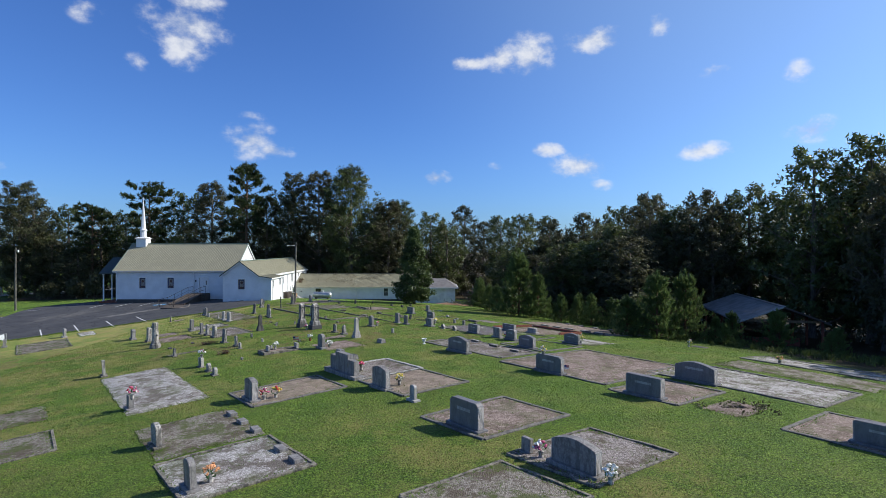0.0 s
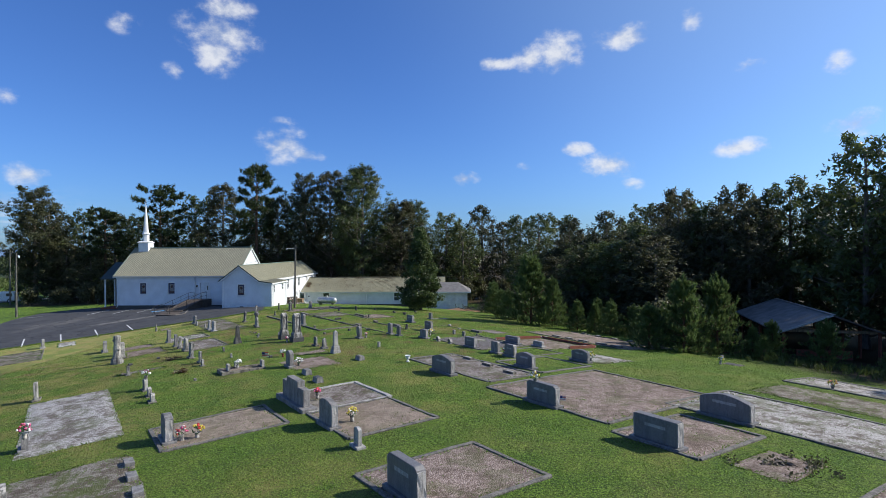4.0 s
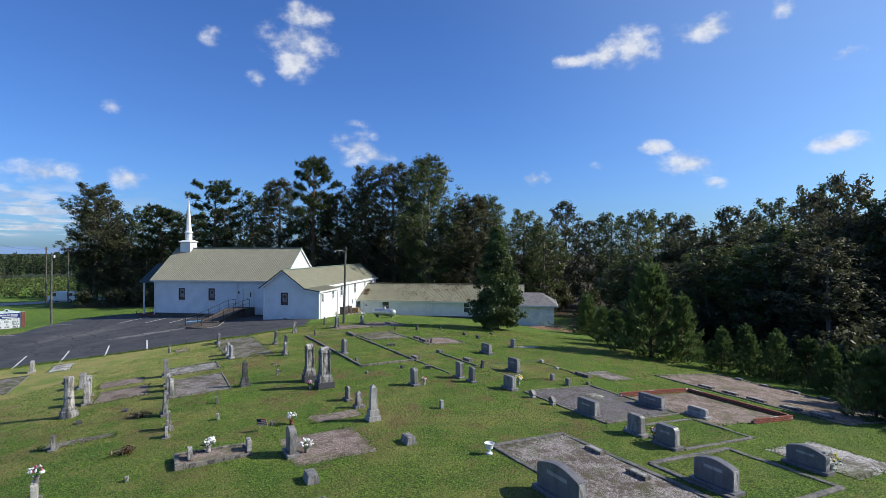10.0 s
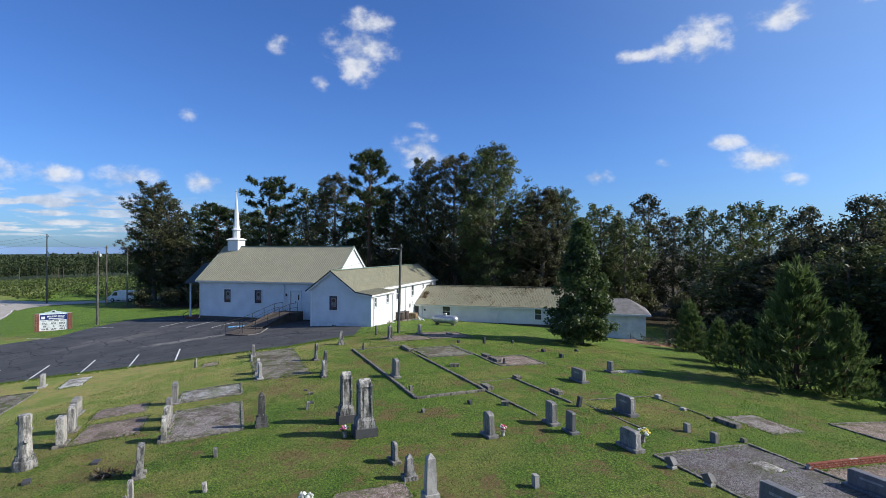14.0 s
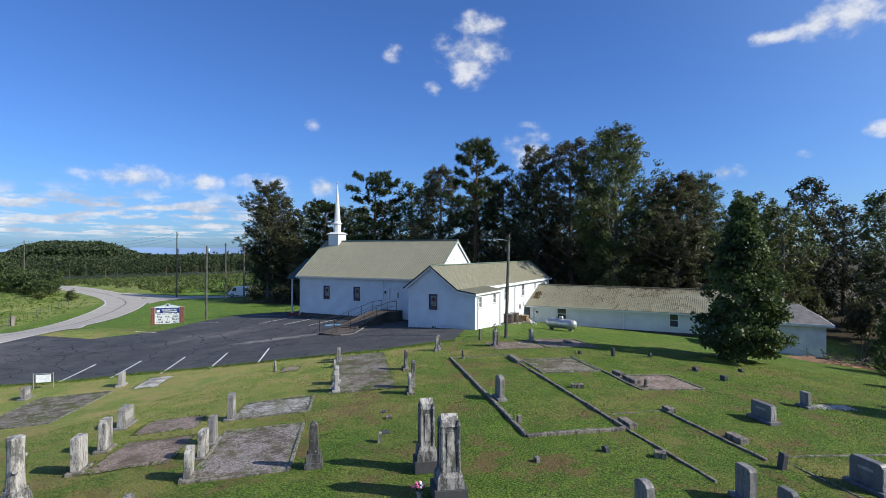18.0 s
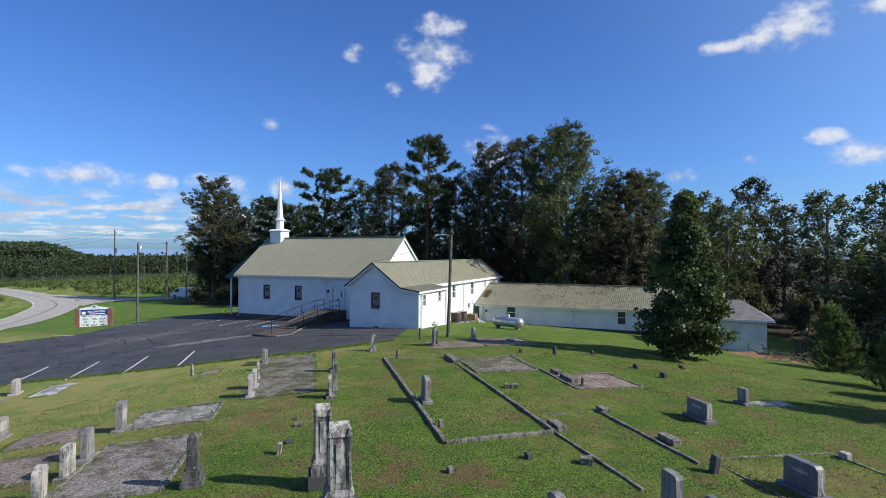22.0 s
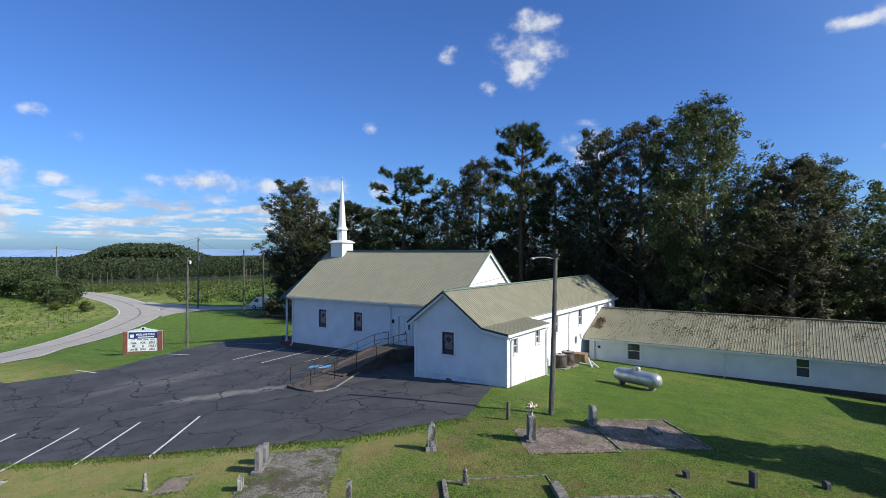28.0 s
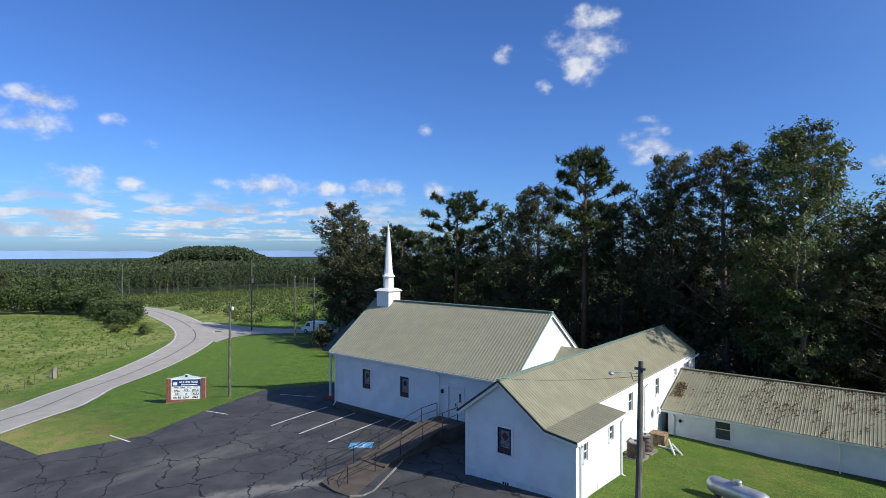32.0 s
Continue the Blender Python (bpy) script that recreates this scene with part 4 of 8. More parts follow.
door = nave.add("door", cube(-32.05, -30.95, 74.24, 74.29, 0.95, 2.96), "trim", "white double door under a lamp")
for x0, x1 in ((-32.0, -31.52), (-31.48, -31.0)):
    for z0, z1 in ((1.1, 1.85), (2.0, 2.85)):
        nave.add("door_panel", cube(x0 + 0.07, x1 - 0.07, 74.215, 74.238, z0, z1, 0.008), "trim", "", door)
nave.add("door_handle", cube(-31.50, -31.46, 74.16, 74.215, 1.75, 1.95), "black", "", door)
nave.add("door_light", cube(-31.22, -31.1, 74.205, 74.214, 2.05, 2.6), "glass", "narrow dark glass slot", door)
for x0, x1, z0, z1 in ((-32.2, -32.08, 0.9, 3.05), (-30.92, -30.8, 0.9, 3.05), (-32.2, -30.8, 3.0, 3.14)):
    nave.add("door_casing", cube(x0, x1, 74.12, 74.2, z0, z1, 0.006), "trim", "", door)
nave.add("wall_lamp", cube(-32.6, -32.48, 74.05, 74.2, 2.45, 2.7, 0.02), "black")
# steeple
SX = -42.05
st = nave.add("steeple", frustum(bmesh.new(), SX, RIDGE_Y, 6.6, 0.68, 8.34, 0.68), "trim", "white louvred steeple with a slender spire")
nave.add("steeple_cornice", frustum(frustum(bmesh.new(), SX, RIDGE_Y, 8.34, 0.74, 8.42, 0.84), SX, RIDGE_Y, 8.42, 0.84, 8.62, 0.52), "trim", "", st)
lant = bmesh.new()
lathe(lant, [(0.42, 8.55), (0.42, 9.5)], 8, SX, RIDGE_Y)
nave.add("lantern", lant, "trim", "", st)
crn = bmesh.new()
lathe(crn, [(0.42, 9.5), (0.54, 9.56), (0.54, 9.62), (0.38, 9.75)], 8, SX, RIDGE_Y)
nave.add("lantern_cornice", crn, "trim", "", st)
sp = bmesh.new()
lathe(sp, [(0.47, 9.66), (0.36, 9.85), (0.32, 10.2), (0.25, 11.3), (0.14, 12.7), (0.03, 13.85)], 8, SX, RIDGE_Y)
nave.add("spire", sp, "trim", "", st)
nave.add("cross", box(box(bmesh.new(), SX - 0.025, SX + 0.025, RIDGE_Y - 0.025, RIDGE_Y + 0.025, 13.8, 14.3), SX - 0.17, SX + 0.17, RIDGE_Y - 0.025, RIDGE_Y + 0.025, 14.08, 14.13), "trim", "", st)
# entrance porch on the west gable
porch = bmesh.new()
prism(porch, [(75.4, 3.45), (82.1, 3.45), (82.1, 3.55), (78.75, 5.7), (75.4, 3.55)], "x", -46.4, -43.3)
nave.add("porch_roof", porch, "dark_trim", "dark green metal porch roof")
for y in (76.0, 78.0, 79.5, 81.5):
    nave.add("porch_column", lathe(bmesh.new(), [(0.14, -0.35), (0.14, -0.2), (0.10, -0.18), (0.09, 3.3), (0.14, 3.34), (0.14, 3.46)], 10, -46.1, y), "trim")
nave.add("porch_floor", cube(-46.5, -43.3, 75.6, 81.9, -1.6, -0.33), "brick", "red brick porch base")
for i in range(4):
    nave.add("porch_step", cube(-46.8 - 0.3 * i, -46.5 - 0.3 * i, 77.4, 80.1, -1.9, -0.5 - 0.17 * i), "concrete_flat")
for y in (77.3, 80.2):
    rl = bmesh.new()
    for p, q, r in (((-46.3, y, 0.55), (-48.2, y, -0.25), 0.022), ((-46.3, y, -0.35), (-46.3, y, 0.6), 0.022), ((-48.2, y, -1.2), (-48.2, y, -0.2), 0.022), ((-46.3, y, 0.2), (-48.2, y, -0.6), 0.015)):
        tube(rl, [p, q], r, 6)
    nave.add("stair_rail", rl, "black", "black iron stair rail")

# the south wing with its lean-to
wing = House("church_wing", (-24.0, 81.5, 0.0), "white clapboard wing with a tan metal roof and lean-to", "building")
front = facing(0, 69.2, 0)


def wing_top(u):
    return min(5.26 - 0.755 * abs(u + 24.81), 9) if u < -22.3 else 3.36 - 0.20 * (u + 22.3)


wing.wall("wall_south", front, -26.9, -20.9, 0.62, wing_top, [(-25.0, -24.2, 1.78, 3.05)])
wing.window(front, -25.0, -24.2, 1.78, 3.05, "stained", (1, 0), 0.1, "stained-glass window in white casing")
wing.add("foundation", cube(-26.88, -20.92, 69.21, 69.4, -0.5, 0.62), "foundation")
vent = wing.add("foundation_vent", cube(-24.75, -24.35, 69.185, 69.21, 0.28, 0.46), "trim")
for i in range(3):
    wing.add("vent_slot", cube(-24.72 + 0.13 * i, -24.63 + 0.13 * i, 69.175, 69.184, 0.31, 0.43), "black", "", vent)
eastlow, easthigh = facing(-20.9, 0, 90), facing(-22.3, 0, 90)
low_holes = [(69.95, 70.4, 2.05, 2.88), (72.9, 73.4, 2.2, 2.95), (71.5, 72.1, 0.15, 0.6)]
wing.wall("wall_east", eastlow, 69.2, 74.5, -0.05, lambda u: 3.08, low_holes, 0.19)
for a, b, c, d in low_holes[:2]:
    wing.window(eastlow, a, b, c, d, "glass", (1, 1), 0.05)
wing.add("crawl_door", cube(-20.95, -20.88, 71.5, 72.1, 0.15, 0.6), "pipe")
high_holes = [(79.25, 79.95, 1.9, 3.1), (84.2, 84.9, 1.9, 3.1), (88.4, 88.9, 2.5, 3.0), (91.6, 92.1, 2.5, 3.0)]
wing.wall("wall_east", easthigh, 74.5, 94.0, -0.9, lambda u: 3.4, high_holes)
for a, b, c, d in high_holes:
    wing.window(easthigh, a, b, c, d, "glass", (1, 1), 0.06)
wing.wall("wall_lean_to", facing(0, 74.5, 180), 20.9, 22.3, -0.3, lambda u: 3.3 - 0.2 * (22.3 - u) if u < 22.3 else 3.3, [], siding=False)
wing.wall("wall_north", facing(0, 94.0, 180), 22.3, 26.9, -1.2, lambda u: 5.26 - 0.755 * abs(u - 24.81), [], siding=False)
wing.wall("wall_west", facing(-26.9, 0, -90), -94.0, -69.2, -0.6, lambda u: 3.45, [], siding=False)
wd, ed = Vector((-2.5, 0, -1.89)), Vector((2.56, 0, -1.935))
wing.roof_plane((-24.81, 68.95, 5.36), (0, 1, 0), wd.normalized(), 25.35, wd.length)
wing.roof_plane((-24.81, 68.95, 5.36), (0, 1, 0), ed.normalized(), 25.35, ed.length)
ld = Vector((1.62, 0, -0.25))
wing.roof_plane((-22.32, 68.92, 3.49), (0, 1, 0), ld.normalized(), 5.82, ld.length)
wing.add("ridge_cap", bar_between(bmesh.new(), (-24.81, 68.93, 5.39), (-24.81, 94.3, 5.39), 0.24, 0.06), "roof_trim")
for p, q in (((-24.81, 68.93, 5.33), (-27.32, 68.93, 3.45)), ((-24.81, 68.93, 5.33), (-22.3, 68.93, 3.45)), ((-22.3, 68.93, 3.45), (-20.7, 68.93, 3.21))):
    wing.add("rake_trim", bar_between(bmesh.new(), p, q, 0.05, 0.10), "dark_trim")
    wing.add("rake_board", bar_between(bmesh.new(), (p[0], 68.97, p[2] - 0.12), (q[0], 68.97, q[2] - 0.12), 0.05, 0.15), "trim")
wing.add("fascia", cube(-20.72, -20.68, 68.95, 74.72, 3.06, 3.20), "trim")
wing.add("fascia", cube(-22.04, -22.0, 74.75, 94.2, 3.2, 3.38), "trim")
wing.add("soffit", cube(-22.28, -22.04, 74.75, 94.2, 3.19, 3.22), "trim")
wing.add("downspout", tube(bmesh.new(), [(-20.72, 69.5, 3.0), (-20.82, 69.6, 2.8), (-20.82, 69.6, 0.4)], 0.045, 6), "trim")
wing.add("downspout", tube(bmesh.new(), [(-20.72, 74.5, 3.05), (-20.82, 74.4, 2.8), (-20.82, 74.4, 0.15), (-20.5, 74.4, 0.03)], 0.045, 6), "trim")
wing.add("downspout", tube(bmesh.new(), [(-22.02, 82.0, 3.2), (-22.22, 82.0, 2.9), (-22.22, 82.0, 0.1)], 0.045, 6), "trim")
wing.add("corner_board", cube(-20.99, -20.85, 69.15, 69.2, 0.2, 3.08), "trim")
wing.add("corner_board", cube(-26.95, -26.8, 69.15, 69.2, 0.2, 3.55), "trim")
sad = bmesh.new()
prism(sad, [(77.6, 3.4), (80.2, 5.25), (82.8, 3.4)], "x", -27.2, -24.85)
wing.add("saddle_roof", sad, "roof")

# the low hall behind
hall = House("fellowship_hall", (-11.5, 90.0, -1.2), "long low white hall with a leaf-strewn tan metal roof", "building")
hs = facing(0, 85.4, 0)
hh = [(-18.85, -17.95, -0.55, 0.80), (-8.15, -7.4, -0.52, 0.76)]
hall.wall("wall_south", hs, -21.8, -1.0, -1.02, lambda u: 0.95, hh, 0.165)
for a, b, c, d in hh:
    hall.window(hs, a, b, c, d, "glass", (1, 1), 0.07, "double-hung window with a dark screen")
hall.wall("wall_west", facing(-21.8, 90.0, -90), -4.6, 4.6, -1.3, lambda u: 2.65 - abs(u) * 0.38, [], siding=False)
hall.wall("wall_east", facing(-1.0, 90.0, 90), -4.6, 4.6, -1.9, lambda u: 2.65 - abs(u) * 0.38, [], 0.165)
hall.wall("wall_north", facing(0, 94.6, 180), 1.0, 21.8, -1.9, lambda u: 0.95, [], siding=False)
hall.add("foundation", cube(-21.78, -1.02, 85.42, 85.6, -2.2, -1.02), "stonework", "dark block foundation")
hd = Vector((0, -5.0, -1.92))
hall.roof_plane((-22.2, 90.0, 2.78), (1, 0, 0), hd.normalized(), 21.6, hd.length, 0.9, 5)
hall.roof_plane((-22.2, 90.0, 2.78), (1, 0, 0), Vector((0, 5.0, -1.92)).normalized(), 21.6, hd.length, 0.9, 5)
hall.add("ridge_cap", bar_between(bmesh.new(), (-22.2, 90.0, 2.82), (-0.6, 90.0, 2.82), 0.26, 0.06), "roof")
hall.add("fascia", cube(-22.15, -0.65, 85.02, 85.06, 0.70, 0.84), "trim")
hall.add("soffit", cube(-22.1, -0.7, 85.06, 85.4, 0.70, 0.73), "trim")
for x in (-21.4, -12.3):
    hall.add("downspout", tube(bmesh.new(), [(x, 85.04, 0.7), (x, 85.3, 0.5), (x, 85.3, -1.1)], 0.045, 6), "trim")
hall.add("wall_lamp", lathe(bmesh.new(), [(0.05, 0), (0.12, 0.1), (0.05, 0.2)], 8, -21.0, 85.28, 0.1), "black")

# block shed with a hipped shingle roof
shed = House("block_shed", (0.2, 80.0, -1.3), "white painted block shed with a grey hipped shingle roof", "shed")
for nm, fm, a, b in (("wall_south", facing(0, 76.7, 0), -2.8, 2.8), ("wall_east", facing(2.8, 0, 90), 76.864, 83.236), ("wall_north", facing(0, 83.4, 180), -2.8, 2.8), ("wall_west", facing(-2.8, 0, -90), -83.236, -76.864)):
    shed.wall(nm, fm, a, b, -2.6, lambda u: 1.42, [], siding=False, material="foundation")
blk = mesh_of(cube(0, 0.39, -0.012, 0.0, 0, 0.19, 0.004), "block")
blk.materials.append(M["foundation"])
for row in range(13):
    for i in range(13):
        piece("block", blk, shed.ob, Matrix.Translation(-shed.at) @ facing(0, 76.7, 0) @ Matrix.Translation((-2.75 + 0.41 * i + (0.2 if row % 2 else 0), 0, -1.45 + 0.205 * row)))
rf = bmesh.new()
v = [rf.verts.new(p) for p in ((-3.2, 76.3, 1.42), (3.2, 76.3, 1.42), (3.2, 83.8, 1.42), (-3.2, 83.8, 1.42), (-1.6, 80.05, 2.55), (1.5, 80.05, 2.55))]
for f in ((0, 1, 5, 4), (1, 2, 5), (2, 3, 4, 5), (3, 0, 4), (3, 2, 1, 0)):
    rf.faces.new([v[i] for i in f])
shed.add("roof", rf, "shingle")
for p, q in (((-3.2, 76.28), (3.2, 76.28)), ((3.22, 76.3), (3.22, 83.8))):
    shed.add("fascia", bar_between(bmesh.new(), (*p, 1.37), (*q, 1.37), 0.04, 0.16), "trim")

# ramp with rails to the side door
ramp = House("access_ramp", (-31.8, 69.5, 0.0), "brown concrete access ramp with black pipe rails", "ramp")
gz = H(-31.4, 66.0) + 0.05
rb = bmesh.new()
prism(rb, [(-32.3, 64.2), (-31.0, 63.95), (-30.0, 64.0), (-29.5, 64.4), (-29.45, 65.1), (-30.9, 68.6), (-32.9, 68.6), (-32.9, 66.5)], "z", gz - 0.5, gz + 0.04)
ramp.add("lower_landing", rb, "ramp", "brown-stained flared concrete landing")
rb = bmesh.new()
prism(rb, [(67.4, gz - 0.4), (67.4, gz + 0.10), (72.4, 0.92), (72.4, -0.5)], "x", -32.85, -31.1)
ramp.add("ramp_slab", rb, "ramp")
for p, q in (((-29.9, 63.98, gz + 0.05), (-29.45, 64.4, gz + 0.05)), ((-29.45, 64.4, gz + 0.05), (-29.42, 65.1, gz + 0.05)), ((-29.42, 65.1, gz + 0.05), (-30.92, 68.7, gz + 0.07))):
    ramp.add("kerb_edge", bar_between(bmesh.new(), p, q, 0.10, 0.12), "concrete_flat", "pale concrete kerb")
for x in (-32.9, -31.05):
    ramp.add("kerb_edge", bar_between(bmesh.new(), (x, 67.4, gz + 0.11), (x, 72.4, 0.935), 0.10, 0.08), "ramp")
ramp.add("landing", cube(-32.9, -30.6, 72.4, 74.12, -0.4, 0.935), "ramp")
for x in (-32.8, -31.12):
    pts = [(x, 64.3, gz + 0.45), (x, 64.9, gz + 0.96), (x, 67.0, gz + 1.0), (x, 72.4, 1.82), (x, 73.9, 1.82)]
    ramp.add("handrail", tube(bmesh.new(), pts, 0.026, 8), "black")
    ramp.add("mid_rail", tube(bmesh.new(), [(a, b, c - 0.45) for a, b, c in pts], 0.018, 8), "black")
    for y in (64.9, 66.8, 68.7, 70.6, 72.4, 73.9):
        zt = gz + 0.98 if y < 66 else gz + 1.02 if y < 67 else min(1.82, gz + 1.02 + (1.82 - gz - 1.02) * (y - 66.8) / 5.6)
        ramp.add("post", tube(bmesh.new(), [(x, y, zt - 0.96), (x, y, zt)], 0.024, 8), "black")

# ---- trees ----


def leaves(name, clumps, size, material, rng, aspect=0.6, up=0.0):
    """Leaf blades scattered round clump centres: each clump is centre, radius, count."""
    V, F, k = [], [], 0
    for c, r, n in clumps:
        d = rng.normal(size=(n, 3))
        d /= np.linalg.norm(d, axis=1)[:, None]
        p = np.array(c) + d * (r * rng.random((n, 1)) ** 0.45) * np.array([1, 1, 0.8])
        a = rng.normal(size=(n, 3)) + np.array([0, 0, up])
        a /= np.linalg.norm(a, axis=1)[:, None]
        b = np.cross(a, rng.normal(size=(n, 3)))
        b /= np.linalg.norm(b, axis=1)[:, None] + 1e-9
        s = size * (0.6 + 0.8 * rng.random((n, 1)))
        a, b = a * s * 0.5, b * s * 0.5 * aspect
        V.append(np.stack([p - a, p - 0.1 * a + b, p + a, p - 0.1 * a - b], 1).reshape(-1, 3))
        F += [(4 * i + k, 4 * i + 1 + k, 4 * i + 2 + k, 4 * i + 3 + k) for i in range(n)]
        k += 4 * n
    return raw(name, np.concatenate(V).tolist(), F, material)


def lumpy(rng, n, centre, radii, shell=0.5):
    """Clump centres in an uneven, lobed crown."""
    seed, out = rng.random(3) * 40, []
    while len(out) < n:
        d = Vector(rng.normal(size=3)).normalized()
        f = 0.72 + 0.6 * noise.noise(d * 1.7 + Vector(seed))
        r = (shell + (1 - shell) * rng.random()) * f
        p = Vector((d.x * radii[0], d.y * radii[1], d.z * radii[2])) * r
        if p.z > -radii[2] * 0.72:
            out.append(Vector(centre) + p)
    return out


def limb(bm, p, q, r0, r1, rng, sides=6):
    p, q = Vector(p), Vector(q)
    m = p.lerp(q, 0.5) + Vector(rng.normal(size=3)) * (q - p).length * 0.06
    tube(bm, [p, m, q], [r0, (r0 + r1) / 2, r1], sides)


def sprays(name, tufts_, size, material, rng, aspect=0.62, lift=0.55, squash=0.7, corners=4):
    """Leafy sprays: each is a centre, a direction, a radius and a count; the blades lie on its outer and upper side."""
    V, F, k = [], [], 0
    for c, way, r, n in tufts_:
        d = rng.normal(size=(n, 3))
        d /= np.linalg.norm(d, axis=1)[:, None]
        d += 0.35 * np.array(way) + np.array([0, 0, 0.25])
        p = np.array(c) + d * r * (0.35 + 0.7 * rng.random((n, 1))) * np.array([1, 1, squash])
        nrm = 0.6 * d + np.array([0, 0, lift]) + 0.55 * rng.normal(size=(n, 3))
        a = np.cross(nrm, rng.normal(size=(n, 3)))
        a /= np.linalg.norm(a, axis=1)[:, None] + 1e-9
        b = np.cross(nrm, a)
        b /= np.linalg.norm(b, axis=1)[:, None] + 1e-9
        s = size * (0.55 + 0.9 * rng.random((n, 1)))
        a, b = a * s * 0.5, b * s * 0.5 * aspect
        ring = [p - a, p - 0.1 * a + b, p + a, p - 0.1 * a - b] if corners == 4 else [p - a + 0.3 * b, p + b, p + a - b]
        V.append(np.stack(ring, 1).reshape(-1, 3))
        F += [tuple(range(corners * q + k, corners * q + corners + k)) for q in range(n)]
        k += corners * n
    return raw(name, np.concatenate(V).tolist(), F, material)


def broadleaf(name, h, r, clear, seed, material, n_boughs, n_sprays, n_leaf, size, bark="bark", label="", category="tree", peak=0.55, inner=0, corners=4, lift=0.55, squash=0.7):
    """A tapered trunk, boughs that fan out and fork, and leafy sprays along their outer parts, with gaps between the boughs.
    peak: how high up the crown its widest part lies, as a share; inner: sprays close to the trunk."""
    rng = np.random.default_rng(seed)
    t = thing(name, Matrix(), label, category)
    bm = bmesh.new()
    rb = h * 0.016 + 0.05
    lean = rng.normal(size=2) * 0.02 * h
    tube(bm, [(0, 0, -0.4), (0, 0, 0.4), (lean[0] * 0.4, lean[1] * 0.4, clear), (lean[0], lean[1], h * 0.62), (lean[0] * 1.2, lean[1] * 1.2, h * 0.9)], [rb * 1.5, rb * 1.1, rb * 0.85, rb * 0.5, rb * 0.12], 8)
    out = []
    for i in range(n_boughs):
        f = (i + rng.random()) / n_boughs
        rise = radians(-8 + 78 * f ** 1.3 + rng.uniform(-10, 10))
        wide = 0.62 + 0.38 * math.sin(math.pi / 2 * f / peak) if f < peak else math.sqrt(max(0.06, 1 - ((f - peak) / (1.04 - peak)) ** 2))
        a = i * 2.399 + rng.uniform(-0.5, 0.5)
        ln = r * wide * (rng.uniform(0.62, 1.12) if i % 4 else rng.uniform(0.95, 1.25))
        z1 = clear + (h - clear) * (0.06 + 0.90 * f)
        q = ln * max(0.5, math.cos(rise * 0.7)) * (0.9 if i % 3 else 0.55)
        e = Vector((lean[0] * f + math.cos(a) * q, lean[1] * f + math.sin(a) * q, min(z1, h - 0.4)))
        p = Vector((lean[0] * f, lean[1] * f, max(clear * 0.7, e.z - q * (0.35 + 0.5 * rng.random()) - 0.5)))
        limb(bm, p, e, rb * 0.30 * (1.1 - 0.6 * f), rb * 0.06, rng, 5)
        way = (e - p).normalized()
        side = way.cross(Vector((0, 0, 1)))
        side = side.normalized() if side.length > 0.05 else Vector((1, 0, 0))
        for j in range(3):
            s0 = p.lerp(e, rng.uniform(0.35, 0.75))
            limb(bm, s0, s0 + (way * 0.6 + side * rng.uniform(-1, 1) + Vector((0, 0, rng.uniform(-0.1, 0.6)))) * ln * 0.34, rb * 0.09, rb * 0.03, rng, 3)
        reach = max(ln, r * 0.35)
        for j in range(n_sprays):
            u = 0.30 + 0.72 * rng.random() ** 0.75
            taper = 0.30 * reach * (0.35 + 0.9 * math.sin(math.pi * min(1, 0.12 + 0.80 * u)))
            c = p.lerp(e, u) + side * rng.normal() * taper * 0.62 + Vector((rng.normal() * 0.15, rng.normal() * 0.15, rng.normal() * taper * 0.40 + 0.1 * taper))
            rs = r * rng.uniform(0.050, 0.105)
            c.z = min(c.z, h - rs * 0.6)
            out.append((c, way, rs, max(5, int(n_leaf * (rs / (r * 0.078)) ** 2))))
    for j in range(inner):
        f = rng.random()
        a, q = rng.random() * 6.283, r * 0.62 * rng.random() ** 0.5
        out.append((Vector((math.cos(a) * q, math.sin(a) * q, clear + (h - clear) * 0.82 * f)), Vector((0, 0, 1)), r * 0.10, n_leaf))
    smooth(part("trunk", bm, M[bark], t))
    piece("crown", sprays("crown", out, size, M[material], rng, lift=lift, squash=squash, corners=corners), t)
    return t


def needle_tufts(name, tufts_, length, width, material, rng, spread=0.75):
    """Bunches of needles that fan out along a twig: each is a foot, a direction and a count."""
    V, F, k = [], [], 0
    for c, way, n in tufts_:
        w = np.array(way) / (np.linalg.norm(way) + 1e-9)
        d = w + spread * rng.normal(size=(n, 3))
        d /= np.linalg.norm(d, axis=1)[:, None] + 1e-9
        p = np.array(c) + w * (rng.random((n, 1)) - 0.6) * length * 0.9
        ln = length * (0.65 + 0.6 * rng.random((n, 1)))
        b = np.cross(d, rng.normal(size=(n, 3)))
        b *= width / (np.linalg.norm(b, axis=1)[:, None] + 1e-9)
        V.append(np.stack([p - b, p + b, p + d * ln], 1).reshape(-1, 3))
        F += [(3 * q + k, 3 * q + 1 + k, 3 * q + 2 + k) for q in range(n)]
        k += 3 * n
    return raw(name, np.concatenate(V).tolist(), F, material)


